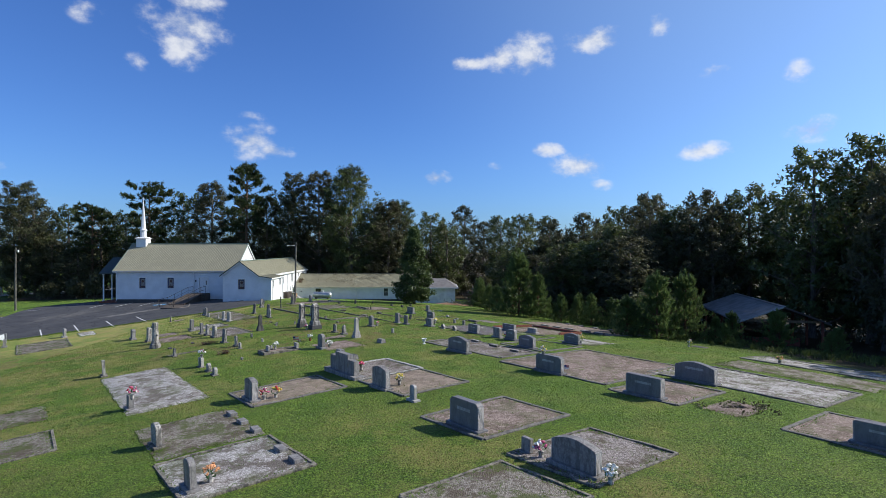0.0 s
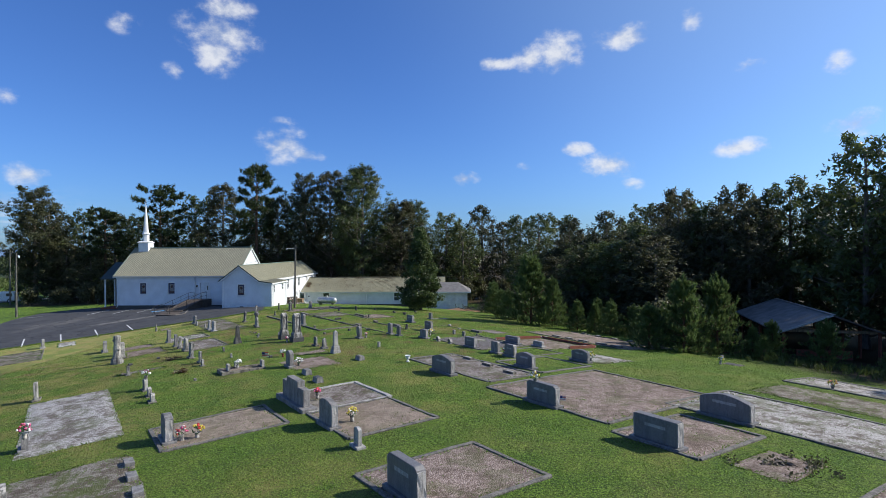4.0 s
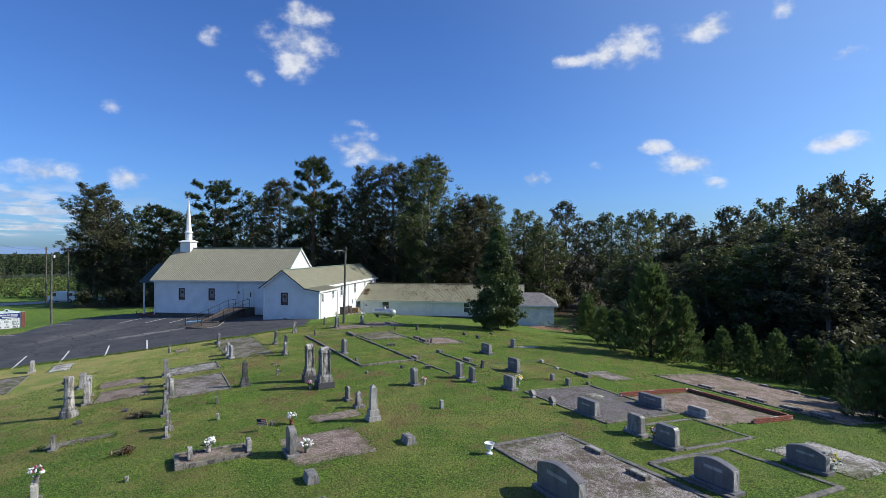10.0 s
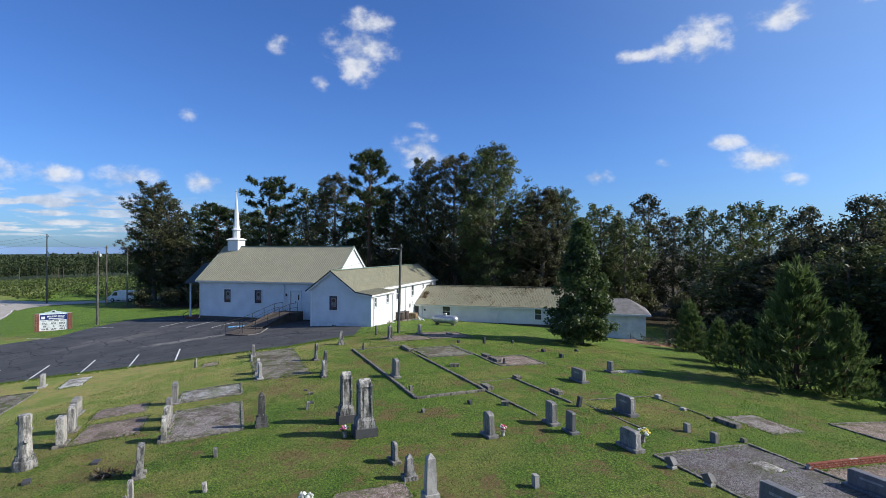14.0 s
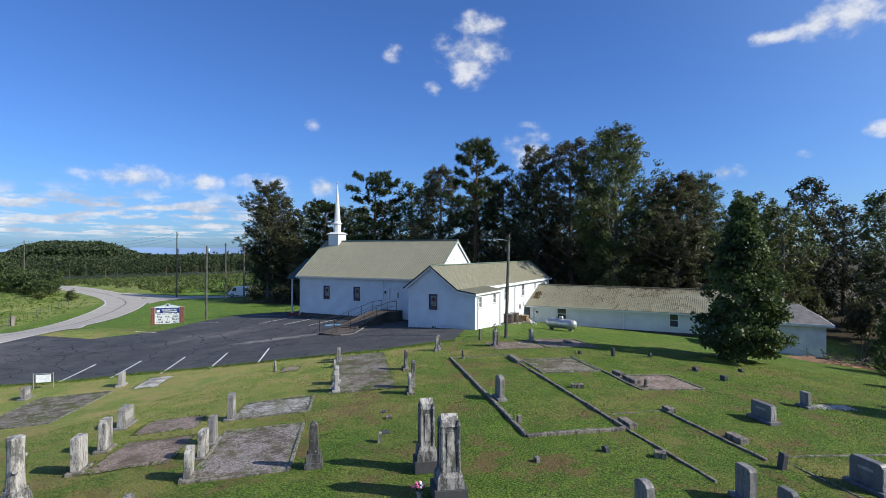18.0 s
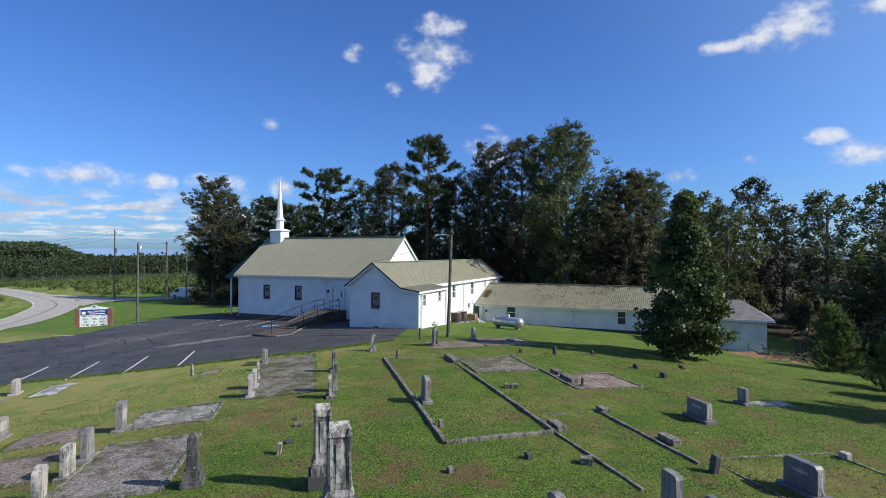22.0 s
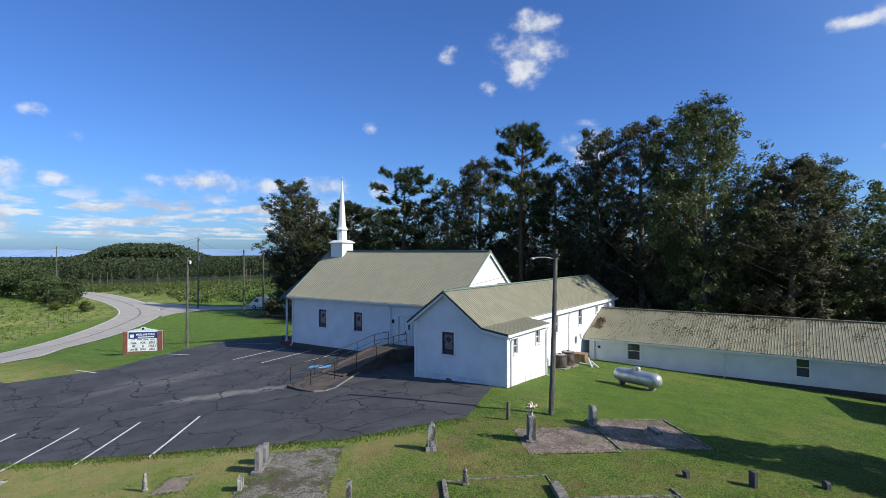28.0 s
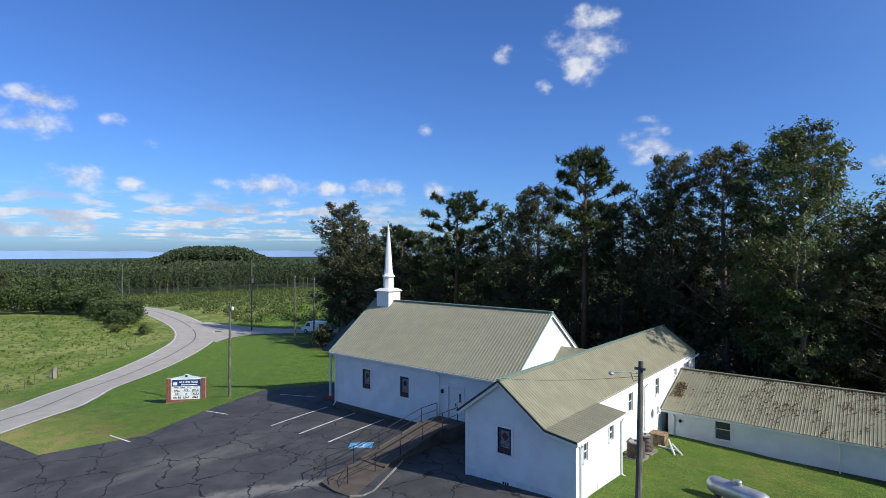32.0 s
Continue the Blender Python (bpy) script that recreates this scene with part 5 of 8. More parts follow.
def tall_pine(name, h, seed, label=""):
    """A bare trunk with tiers of nearly level limbs that carry flat plates of needles, open between the tiers."""
    rng = np.random.default_rng(seed)
    t = thing(name, Matrix(), label or "tall loblolly pine with a bare trunk and tufted crown", "pine tree")
    bm = bmesh.new()
    tube(bm, [(0, 0, -0.4), (0.1, 0, h * 0.5), (0.25, 0.1, h * 0.97)], [0.34, 0.24, 0.05], 8)
    cl = []
    for i in range(30):
        f = i / 29
        z = h * (0.46 + 0.50 * f) + rng.uniform(-0.4, 0.4)
        a = i * 2.4 + rng.random()
        ln = h * 0.165 * (0.55 + 0.75 * math.sin(math.pi * min(1.0, 0.30 + 0.62 * f))) * (0.55 + 0.65 * rng.random())
        e = Vector((0.2 + math.cos(a) * ln, 0.05 + math.sin(a) * ln, z + ln * (0.05 + 0.45 * f)))
        limb(bm, (0.2, 0.05, z), e, 0.07, 0.02, rng, 5)
        way = (e - Vector((0.2, 0.05, z))).normalized()
        side = way.cross(Vector((0, 0, 1))).normalized()
        for j in range(13):
            c = Vector((0.2, 0.05, z)).lerp(e, 0.5 + 0.55 * rng.random()) + side * rng.normal() * 0.62 + Vector((0, 0, 0.22 + rng.normal() * 0.20))
            cl.append((c, way * 0.5 + Vector((rng.normal() * 0.6, rng.normal() * 0.6, 0.7)), 44))
    for j in range(26):
        cl.append((Vector((0.25 + rng.normal() * 0.6, 0.1 + rng.normal() * 0.6, h * 0.97 + rng.normal() * 0.4)), Vector((rng.normal() * 0.5, rng.normal() * 0.5, 1)), 44))
    smooth(part("trunk", bm, M["bark_pine"], t))
    piece("crown", needle_tufts("crown", cl, 0.62, 0.05, M["leaf_pine"], rng, 0.85), t)
    return t


def young_pine(name, h, r, seed, label=""):
    """Whorls of upswept branches, each a bottle-brush of long needles, bushy to the ground."""
    rng = np.random.default_rng(seed)
    t = thing(name, Matrix(), label or "young pine with upswept needle-covered branches", "pine tree")
    bm = bmesh.new()
    tube(bm, [(0, 0, -0.3), (0, 0, h * 0.5), (0, 0, h * 0.97)], [0.09, 0.06, 0.015], 6)
    cl = []
    for i in range(11):
        f = (i + 0.5 * rng.random()) / 11
        for j in range(6):
            a = j * 1.047 + i * 0.7 + rng.uniform(-0.35, 0.35)
            ln = r * (1.02 - f) ** 0.9 * rng.uniform(0.6, 1.2) + 0.12
            z = h * (0.02 + 0.87 * f)
            e = Vector((math.cos(a) * ln, math.sin(a) * ln, z + ln * (0.12 + 0.85 * f) + rng.uniform(-0.1, 0.25)))
            limb(bm, (0, 0, z), e, 0.025, 0.008, rng, 3)
            way = (e - Vector((0, 0, z))).normalized()
            for g in (0.40, 0.58, 0.75, 0.9, 1.03):
                c = Vector((0, 0, z)).lerp(e, g) + Vector(rng.normal(size=3)) * 0.10
                cl.append((c, way + Vector((0, 0, 0.8 + 0.8 * g)), 18))
                if g < 1:
                    s = way.cross(Vector((0, 0, 1))).normalized() * rng.choice((-1, 1))
                    cl.append((c + s * 0.28 * ln / r + Vector((0, 0, 0.06)), way * 0.6 + s * 0.6 + Vector((0, 0, 1.0)), 16))
    for j in range(6):
        cl.append((Vector((0, 0, h * (0.86 + 0.025 * j))), Vector((0, 0, 1)), 30))
    smooth(part("trunk", bm, M["bark_pine"], t))
    piece("crown", needle_tufts("crown", cl, 0.32, 0.032, M["leaf_young"], rng, 0.36), t)
    return t


def bush(name, w, h, seed, material, n, size, label, category="bush"):
    rng = np.random.default_rng(seed)
    t = thing(name, Matrix(), label, category)
    bm = bmesh.new()
    cl = lumpy(rng, n, (0, 0, h * 0.5), (w, w, h * 0.55), 0.3)
    for c in cl[::3]:
        limb(bm, (0, 0, -0.1), c, 0.04, 0.01, rng, 4)
    part("stem", bm, M["bark"], t)
    piece("foliage", leaves("foliage", [(c, w * 0.33, 46) for c in cl], size, M[material], rng), t)
    return t


def plant(proto, x, y, h_scale, w_scale=None, turn=0.0, z=None):
    w = w_scale or h_scale
    base = H(x, y) if z is None else z
    if abs(x) > 120 or y > 140:
        base = float(land(np.array([[x]]), np.array([[y]]))[0, 0])
    return copy_thing(proto, Matrix.Translation((x, y, base)) @ Matrix.Rotation(turn, 4, "Z") @ Matrix.Diagonal((w, w, h_scale, 1)))


FIRSTS = []


def settle(proto, x, y, h_scale, w_scale=None, turn=0.0):
    """Notes the place of the first of a kind; it moves there once its copies stand."""
    w = w_scale or h_scale
    FIRSTS.append((proto, Matrix.Translation((x, y, float(land(np.array([[x]]), np.array([[y]]))[0, 0]))) @ Matrix.Rotation(turn, 4, "Z") @ Matrix.Diagonal((w, w, h_scale, 1))))
    return proto


rng = random.Random(7)
oak_a = broadleaf("oak_tree", 20, 7.2, 3.0, 11, "leaf_oak", 54, 22, 46, 0.27, label="tall dark-green oak behind the church", peak=0.52, inner=60, corners=3)
oak_b = broadleaf("oak_tree", 20, 5.8, 3.2, 23, "leaf_mix", 42, 20, 40, 0.26, label="tall woodland oak with browning leaves", peak=0.5, inner=50, corners=3)
oak_c = broadleaf("hardwood_tree", 15, 4.5, 0.8, 31, "leaf_oak", 30, 15, 12, 0.38, label="dark-green hardwood at the edge of the woods", peak=0.55, inner=130, corners=3, lift=0.12, squash=0.95)
oak_d = broadleaf("hardwood_tree", 15, 5.0, 0.6, 47, "leaf_mix", 32, 15, 12, 0.39, label="mixed hardwood with dull green leaves", peak=0.5, inner=130, corners=3, lift=0.12, squash=0.95)
pine_a = tall_pine("tall_pine", 21, 5)
pine_b = tall_pine("tall_pine", 21, 19)
yp_a, yp_b = young_pine("young_pine", 5.0, 2.0, 3), young_pine("young_pine", 5.0, 1.7, 8)
brush_a = bush("understory_bush", 2.2, 2.6, 2, "leaf_mix", 26, 0.34, "dense shady bush under the trees")
brush_b = bush("roadside_bush", 1.8, 2.0, 9, "leaf_brush", 26, 0.26, "bright green bush beside the road")
hedge = bush("hedgerow_shrub", 3.6, 6.0, 14, "leaf_hedge", 90, 0.42, "tall dense hedgerow shrub along the pasture", "shrub")

# the sweetgum beside the shed
gum = thing("sweetgum_tree", Matrix.Translation((-2.6, 66.2, H(-2.6, 66.2))), "full sweetgum with leaves nearly down to the grass", "tree")
g_rng = np.random.default_rng(77)
bm = bmesh.new()
tube(bm, [(0, 0, -0.4), (0, 0, 1.0), (0.1, 0, 5.0), (0, 0, 9.1)], [0.24, 0.17, 0.12, 0.02], 8)
cl = []
for i in range(230):
    f = (i + g_rng.random()) / 230
    z = 0.35 + 8.8 * f
    rad = 2.75 * min(1.0, (f + 0.13) / 0.30) ** 0.8 * (1 - f) ** 0.9 + 0.10
    a, q = g_rng.random() * 6.283, (0.35 + 0.65 * g_rng.random() ** 0.5) * (0.85 + 0.3 * g_rng.random())
    c = Vector((math.cos(a) * rad * q, math.sin(a) * rad * q, z))
    cl.append((c, 0.52, 120))
    if i % 5 == 0:
        limb(bm, (0, 0, max(0.5, z - rad * 0.7)), c, 0.05, 0.012, g_rng, 5)
smooth(part("trunk", bm, M["bark"], gum))
piece("crown", leaves("crown", cl, 0.19, M["leaf_gum"], g_rng, 0.8), gum)

# trees behind the church: kind, x, y, height of the top, radius
SIZE = {oak_a: (20, 7.2), oak_b: (20, 5.8), oak_c: (15, 4.5), oak_d: (15, 5.0), pine_a: (21, 3.6), pine_b: (21, 3.6)}


def grow(proto, x, y, top, r, turn, first=False):
    h, w = SIZE[proto]
    return (settle if first else plant)(proto, x, y, (top - H(x, y)) / h, r / w, turn)


grow(oak_a, -15.2, 98.6, 22.3, 7.7, 0.4, True)
grow(oak_b, -26.9, 104.0, 21.9, 5.2, 2.0, True)
grow(pine_a, -35.1, 101.0, 22.0, 3.6, 0.3, True)
grow(pine_b, -54.6, 104.0, 18.6, 3.9, 1.0, True)
NORTH = [(oak_b, -81.5, 107.5, 20.6, 7.0), (oak_d, -79.8, 109.5, 17.5, 6.4), (oak_c, -84.0, 109.0, 16.0, 5.6), (oak_b, -43.6, 106.0, 20.2, 6.4), (oak_b, -21.8, 103.0, 22.0, 6.2), (oak_c, -50.0, 108.5, 18.8, 6.0), (oak_b, -33.0, 106.0, 17.6, 5.6), (oak_d, -38.5, 109.0, 18.0, 6.0),
         (oak_c, -61.5, 109.0, 15.0, 6.0), (oak_d, -68.5, 112.0, 15.4, 6.6), (oak_c, -75.5, 113.0, 16.5, 6.2), (oak_a, -6.5, 101.5, 16.2, 6.4), (oak_c, -1.0, 107.0, 14.6, 5.6), (oak_d, 6.0, 110.0, 16.0, 5.6), (oak_d, -88.5, 121.0, 14.0, 5.5),
         (pine_a, -66.5, 106.0, 15.0, 3.4), (oak_d, -20.0, 108.0, 16.5, 6.4), (oak_d, -12.0, 110.0, 15.5, 6.4), (oak_c, 2.0, 101.0, 12.0, 5.0), (oak_d, -57.0, 111.0, 15.5, 5.6), (oak_c, -29.0, 108.0, 18.5, 5.6), (oak_b, -8.6, 98.0, 15.8, 6.0)]
for proto, x, y, top, r in NORTH:
    grow(proto, x, y, top, r, rng.random() * 6.28)
for i in range(13):
    x = -84 + 7.8 * i + rng.uniform(-1.5, 1.5)
    plant(rng.choice((oak_c, oak_d)), x, 117 + rng.uniform(-3, 6), rng.uniform(0.80, 1.02), rng.uniform(1.0, 1.3), rng.random() * 6.28)
for i in range(40):
    plant(brush_a, -74 + 2.15 * i + rng.uniform(-1, 1), 98.5 + (4.5 if i % 2 else 0) + rng.uniform(-1.0, 1.5), rng.uniform(1.1, 1.9), rng.uniform(0.8, 1.15), rng.random() * 6.28)
for i in range(12):
    plant(oak_d, -74 + 6.9 * i + rng.uniform(-2, 2), 106 + rng.uniform(-2, 3), rng.uniform(0.55, 0.75), rng.uniform(0.9, 1.1), rng.random() * 6.28)
# woods along the east side
grow(oak_c, 15.1, 96.0, 13.5, 5.0, 1.0, True)
grow(oak_d, 23.4, 86.0, 13.0, 5.2, 2.2, True)


def in_glade(x, y):
    """The open ground in front of the shelter."""
    along, off = x * 0.497 + y * 0.868, x * 0.868 - y * 0.497
    return abs(off) < 5.0 and 24 < along < 60


EDGE = bend([(4, 84), (8, 70), (12, 60), (17, 50), (22, 40), (29.5, 31), (38, 18), (48, 1), (57, -18)], 10)
for i, (ex, ey) in enumerate(EDGE):
    for row, (d0, d1) in enumerate(((9, 13), (17, 23), (26, 34))):
        if row == 0 and (i % 2 or ey < 46) or row and (i + row) % 2:
            continue
        d = rng.uniform(d0, d1)
        x, y = ex + 0.84 * d, ey + 0.54 * d
        if (x - 31.5) ** 2 + (y - 54) ** 2 < 95 or in_glade(x, y) or 25 < x < 37.5 and 45.5 < y < 64:
            continue
        top = (11.5 if y > 75 else 13.5 if y > 60 else 16.0) * (0.6 if row == 0 else 0.88 if row == 1 else 1.0) * rng.uniform(0.88, 1.08)
        grow(rng.choice((oak_c, oak_d)), x, y, top, rng.uniform(4.2, 5.6), rng.random() * 6.28)
for x, y, top, r in ((27.3, 69.0, 14.4, 4.6), (34.2, 69.0, 14.8, 5.0), (38.7, 66.0, 15.3, 5.2), (39.3, 56.0, 18.2, 6.0), (42.7, 52.5, 19.0, 6.2), (46.5, 46.0, 19.5, 6.2), (49.0, 39.0, 19.0, 6.0), (45.0, 33.0, 17.5, 5.6), (18.2, 86.0, 12.0, 4.5), (30.0, 80.0, 13.6, 5.0),
                     (43.0, 107.0, 18.0, 6.0), (35.0, 103.0, 15.5, 5.5), (22.0, 111.0, 14.0, 5.5), (13.0, 109.0, 14.0, 5.5), (52.0, 22.0, 18.0, 6.0), (50.0, 60.0, 17.0, 6.0)):
    grow(oak_c if r > 5.1 else oak_d, x, y, top, r, rng.random() * 6.28)
for i in range(36):
    x, y = EDGE[min(len(EDGE) - 1, int(i * 2.2))]
    x, y = x + rng.uniform(4, 10), y + rng.uniform(2, 6)
    if not in_glade(x, y) and y > 46:
        plant(brush_a, x, y, rng.uniform(0.9, 1.5), rng.uniform(0.9, 1.2), rng.random() * 6.28)
settle(yp_a, 20.6, 44.4, 1.12, 1.0)
settle(yp_b, 8.9, 57.7, 1.38, 1.50)
YOUNG = ((17.8, 43.3, 5.3), (15.5, 43.6, 3.2), (19.2, 46.5, 4.4), (25.6, 46.4, 2.7), (26.0, 40.9, 3.1), (30.8, 41.0, 2.2), (29.0, 39.3, 1.8), (33.0, 37.0, 2.4), (8.9, 62.1, 4.1), (10.8, 56.9, 4.7), (12.8, 55.0, 2.8), (14.2, 54.2, 2.7), (15.4, 53.3, 3.1), (7.0, 61.4, 3.1),
         (6.4, 64.5, 3.0), (17.0, 50.5, 2.8), (18.2, 48.6, 3.0), (23.0, 44.2, 2.2), (22.5, 41.8, 1.7))
YOUNG_FAR = ((5.8, 70.5, 3.2), (6.2, 75.0, 4.0), (35.5, 33.0, 2.5), (38.0, 28.0, 2.6), (12.0, 62.0, 3.6), (15.5, 58.5, 3.0), (18.0, 55.0, 2.8), (22.5, 50.5, 2.6), (16.4, 46.4, 3.0), (36.0, 39.5, 3.0))
for x, y, h in YOUNG + YOUNG_FAR:
    plant(rng.choice((yp_a, yp_b)), x, y, h / 5.0, h / 5.0 * rng.uniform(0.95, 1.2), rng.random() * 6.28)
settle(brush_a, 22.5, 49.5, 1.0)

# roadside hedge and bushes in the west
settle(brush_b, -110.0, 87.0, 0.9, 0.9)
settle(hedge, -124.5, 90.5, 0.85, 0.9)
for x, y, h, w in ((-130.5, 91.0, 0.8, 1.0), (-119.5, 87.5, 0.62, 0.7), (-137.0, 91.5, 0.7, 1.0), (-144, 92.5, 0.9, 1.1), (-150, 93, 1.15, 1.2), (-156, 91, 0.95, 1.2), (-163, 90, 1.2, 1.25), (-170, 88, 1.0, 1.2), (-176, 84, 1.25, 1.3), (-181, 78, 1.1, 1.3),
                   (-186, 71, 1.3, 1.3), (-190, 63, 1.1, 1.3), (-194, 54, 1.3, 1.3), (-160, 97, 1.35, 1.3), (-172, 95, 1.5, 1.3), (-184, 90, 1.6, 1.4), (-196, 82, 1.7, 1.4), (-205, 71, 1.7, 1.4), (-210, 60, 1.7, 1.4), (-215, 92, 1.8, 1.5), (-228, 78, 1.9, 1.5)):
    plant(hedge, x, y, h, w, rng.random() * 6.28)
for x, y, h, w in ((-127, 87.5, 0.9, 1.1), (-115.5, 84.5, 0.7, 0.9), (-141, 89.5, 1.0, 1.2), (-134, 88.5, 0.9, 1.1)):
    plant(brush_b, x, y, h, w, rng.random() * 6.28)
for x, y, h in ((-192, 84, 0.7), (-200, 68, 0.75), (-208, 96, 0.7), (-222, 66, 0.8)):
    plant(rng.choice((oak_c, oak_d)), x, y, h, h * 1.3, rng.random() * 6.28)

for proto, place in FIRSTS:
    proto.matrix_basis = place

# scrub field, far pine woods and hills
s_rng = np.random.default_rng(4)


def far_stuff(name, spots, size, material, label, category, aspect=0.6, up=0.3):
    ob = new(name, leaves(name, spots, size, M[material], s_rng, aspect, up))
    return tagged(ob, label, category, kind="stuff")


def out_west(d, a):
    x, y = -10 - d * math.sin(radians(a)), 46 + d * math.cos(radians(a))
    return x, y, float(land(np.array([[x]]), np.array([[y]]))[0, 0])


spots = []
for i in range(4200):
    d, a = 118 + 172 * s_rng.random() ** 1.1, 40 + 54 * s_rng.random()
    x, y, z = out_west(d, a)
    if y < 107 - 0.06 * (x + 110) or x > -96:
        continue
    r = 0.6 + 1.0 * s_rng.random()
    spots.append(((x, y, z + r * 0.4), r, 26))
far_stuff("scrub_field", spots, 0.48, "leaf_brush", "overgrown green scrub field beyond the road", "scrub")
spots = []
for i in range(3600):
    x, y = -66 - 92 * s_rng.random(), 30 + 66 * s_rng.random()
    if x + 0.72 * y > -38 or min((x - p[0]) ** 2 + (y - p[1]) ** 2 for p in MAIN[::2]) < 36:
        continue
    z = float(land(np.array([[x]]), np.array([[y]]))[0, 0])
    spots.append(((x, y, z + 0.08), 0.2 + 0.25 * s_rng.random(), 9))
far_stuff("pasture_grass", spots, 0.3, "blade", "tufts of rank grass across the pasture", "grass", 0.3, 1.2)
spots = []
for i in range(1100):
    d, a = 284 + 70 * s_rng.random() ** 1.4, 32 + 62 * s_rng.random()
    x, y, z = out_west(d, a)
    h = 10.0 + 3.2 * s_rng.random()
    for f, r in ((0.30, 1.1), (0.42, 1.6), (0.55, 1.7), (0.68, 1.5), (0.82, 1.1), (0.95, 0.6)):
        spots.append(((x, y, z + h * f), r, 15))
far_stuff("far_pine_woods", spots, 0.95, "leaf_far", "far dense stand of dark pines", "woods", 0.5)
spots = []
for i in range(2600):
    d, a = 350 + 850 * s_rng.random() ** 1.5, 30 + 66 * s_rng.random()
    x, y, z = out_west(d, a)
    spots.append(((x, y, z + 6.5 + 3.5 * s_rng.random()), 3.0 + d * 0.006, 14))
far_stuff("far_canopy", spots, 3.0, "leaf_far", "dark treetops reaching to the skyline", "woods", 0.6, 0.8)
tr = bmesh.new()
for i in range(120):
    x, y, z = out_west(284 + 12 * s_rng.random(), 32 + 62 * s_rng.random())
    tube(tr, [(x, y, z - 0.5), (x, y, z + 6)], [0.16, 0.10], 4)
me = mesh_of(tr, "far_pine_trunks")
me.materials.append(M["bark"])
tagged(new("far_pine_trunks", me), "bare trunks of the far pines", "woods", kind="stuff")
spots = []
for i in range(1500):
    u, w = s_rng.normal() * 0.42, s_rng.random()
    x, y, z = out_west(1180 + 260 * w, 62.2 + 3.3 * u * 2)
    top = 34 * math.exp(-(u * 1.5) ** 4) * (0.55 + 0.45 * w)
    spots.append(((x, y, z + 6 + top * (0.3 + 0.7 * s_rng.random() ** 0.4)), 9, 24))
far_stuff("far_wooded_hill", spots, 5.5, "leaf_far", "far wooded hill on the skyline", "hill")
hb = bmesh.new()
prev = None
for i in range(121):
    a = radians(20 + 0.9 * i)
    r = 3900
    x, y = -10 - r * math.sin(a), 46 + r * math.cos(a)
    top = 10 + 24 * (0.5 + 0.5 * noise.noise(Vector((i * 0.11, 3.1, 0)))) + 9 * noise.noise(Vector((i * 0.55, 0.4, 0)))
    pair = [hb.verts.new((x, y, -60)), hb.verts.new((x, y, top)), hb.verts.new((x * 1.05, y * 1.05, -60))]
    if prev:
        hb.faces.new((prev[0], pair[0], pair[1], prev[1])), hb.faces.new((prev[1], pair[1], pair[2], prev[2]))
    prev = pair
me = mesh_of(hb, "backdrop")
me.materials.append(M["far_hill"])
tagged(new("backdrop", me), "distant mountains on the horizon, tinted blue for haze", "mountains", kind="structure")

# ---- the churchyard ----
ROW = -53.0                                   # the rows of graves run at this angle; stones look east, along the plots
U = Vector((math.cos(radians(ROW)), math.sin(radians(ROW)), 0))
W = Vector((-U.y, U.x, 0))


def on_land(x, y, turn=ROW, sink=0.0):
    return Matrix.Translation((x, y, H(x, y) - sink)) @ Matrix.Rotation(radians(turn), 4, "Z")


def ground_at(x, y):
    return Matrix.Translation((x, y, H(x, y)))


def kerb_bar(p, q, w=0.13, h=0.14, skip=0.0, seed=0):
    """A low kerb along the ground from p to q, worn and slightly wavy."""
    bm, p, q = bmesh.new(), Vector((*p, 0)), Vector((*q, 0))
    d = (q - p).normalized()
    s = Vector((-d.y, d.x, 0)) * w / 2
    n = max(2, int((q - p).length / 0.35))
    rings = []
    for i in range(n + 1):
        c = p.lerp(q, i / n)
        z = H(c.x, c.y)
        up = h + 0.03 * noise.noise(Vector((c.x * 1.7, c.y * 1.7, seed)))
        rings.append([bm.verts.new((c.x + k * s.x, c.y + k * s.y, z + e)) for k, e in ((-1, -0.12), (-1, up - 0.02), (-0.8, up), (0.8, up), (1, up - 0.02), (1, -0.12))])
    for a, b in zip(rings, rings[1:]):
        for j in range(5):
            bm.faces.new((a[j], a[j + 1], b[j + 1], b[j]))
    bm.faces.new(rings[0]), bm.faces.new(rings[-1][::-1])
    bmesh.ops.recalc_face_normals(bm, faces=bm.faces)
    return bm


def rect(cx, cy, lv, lu):
    c = Vector((cx, cy, 0))
    return [c + W * (a * lv / 2) + U * (b * lu / 2) for a, b in ((-1, -1), (1, -1), (1, 1), (-1, 1))]


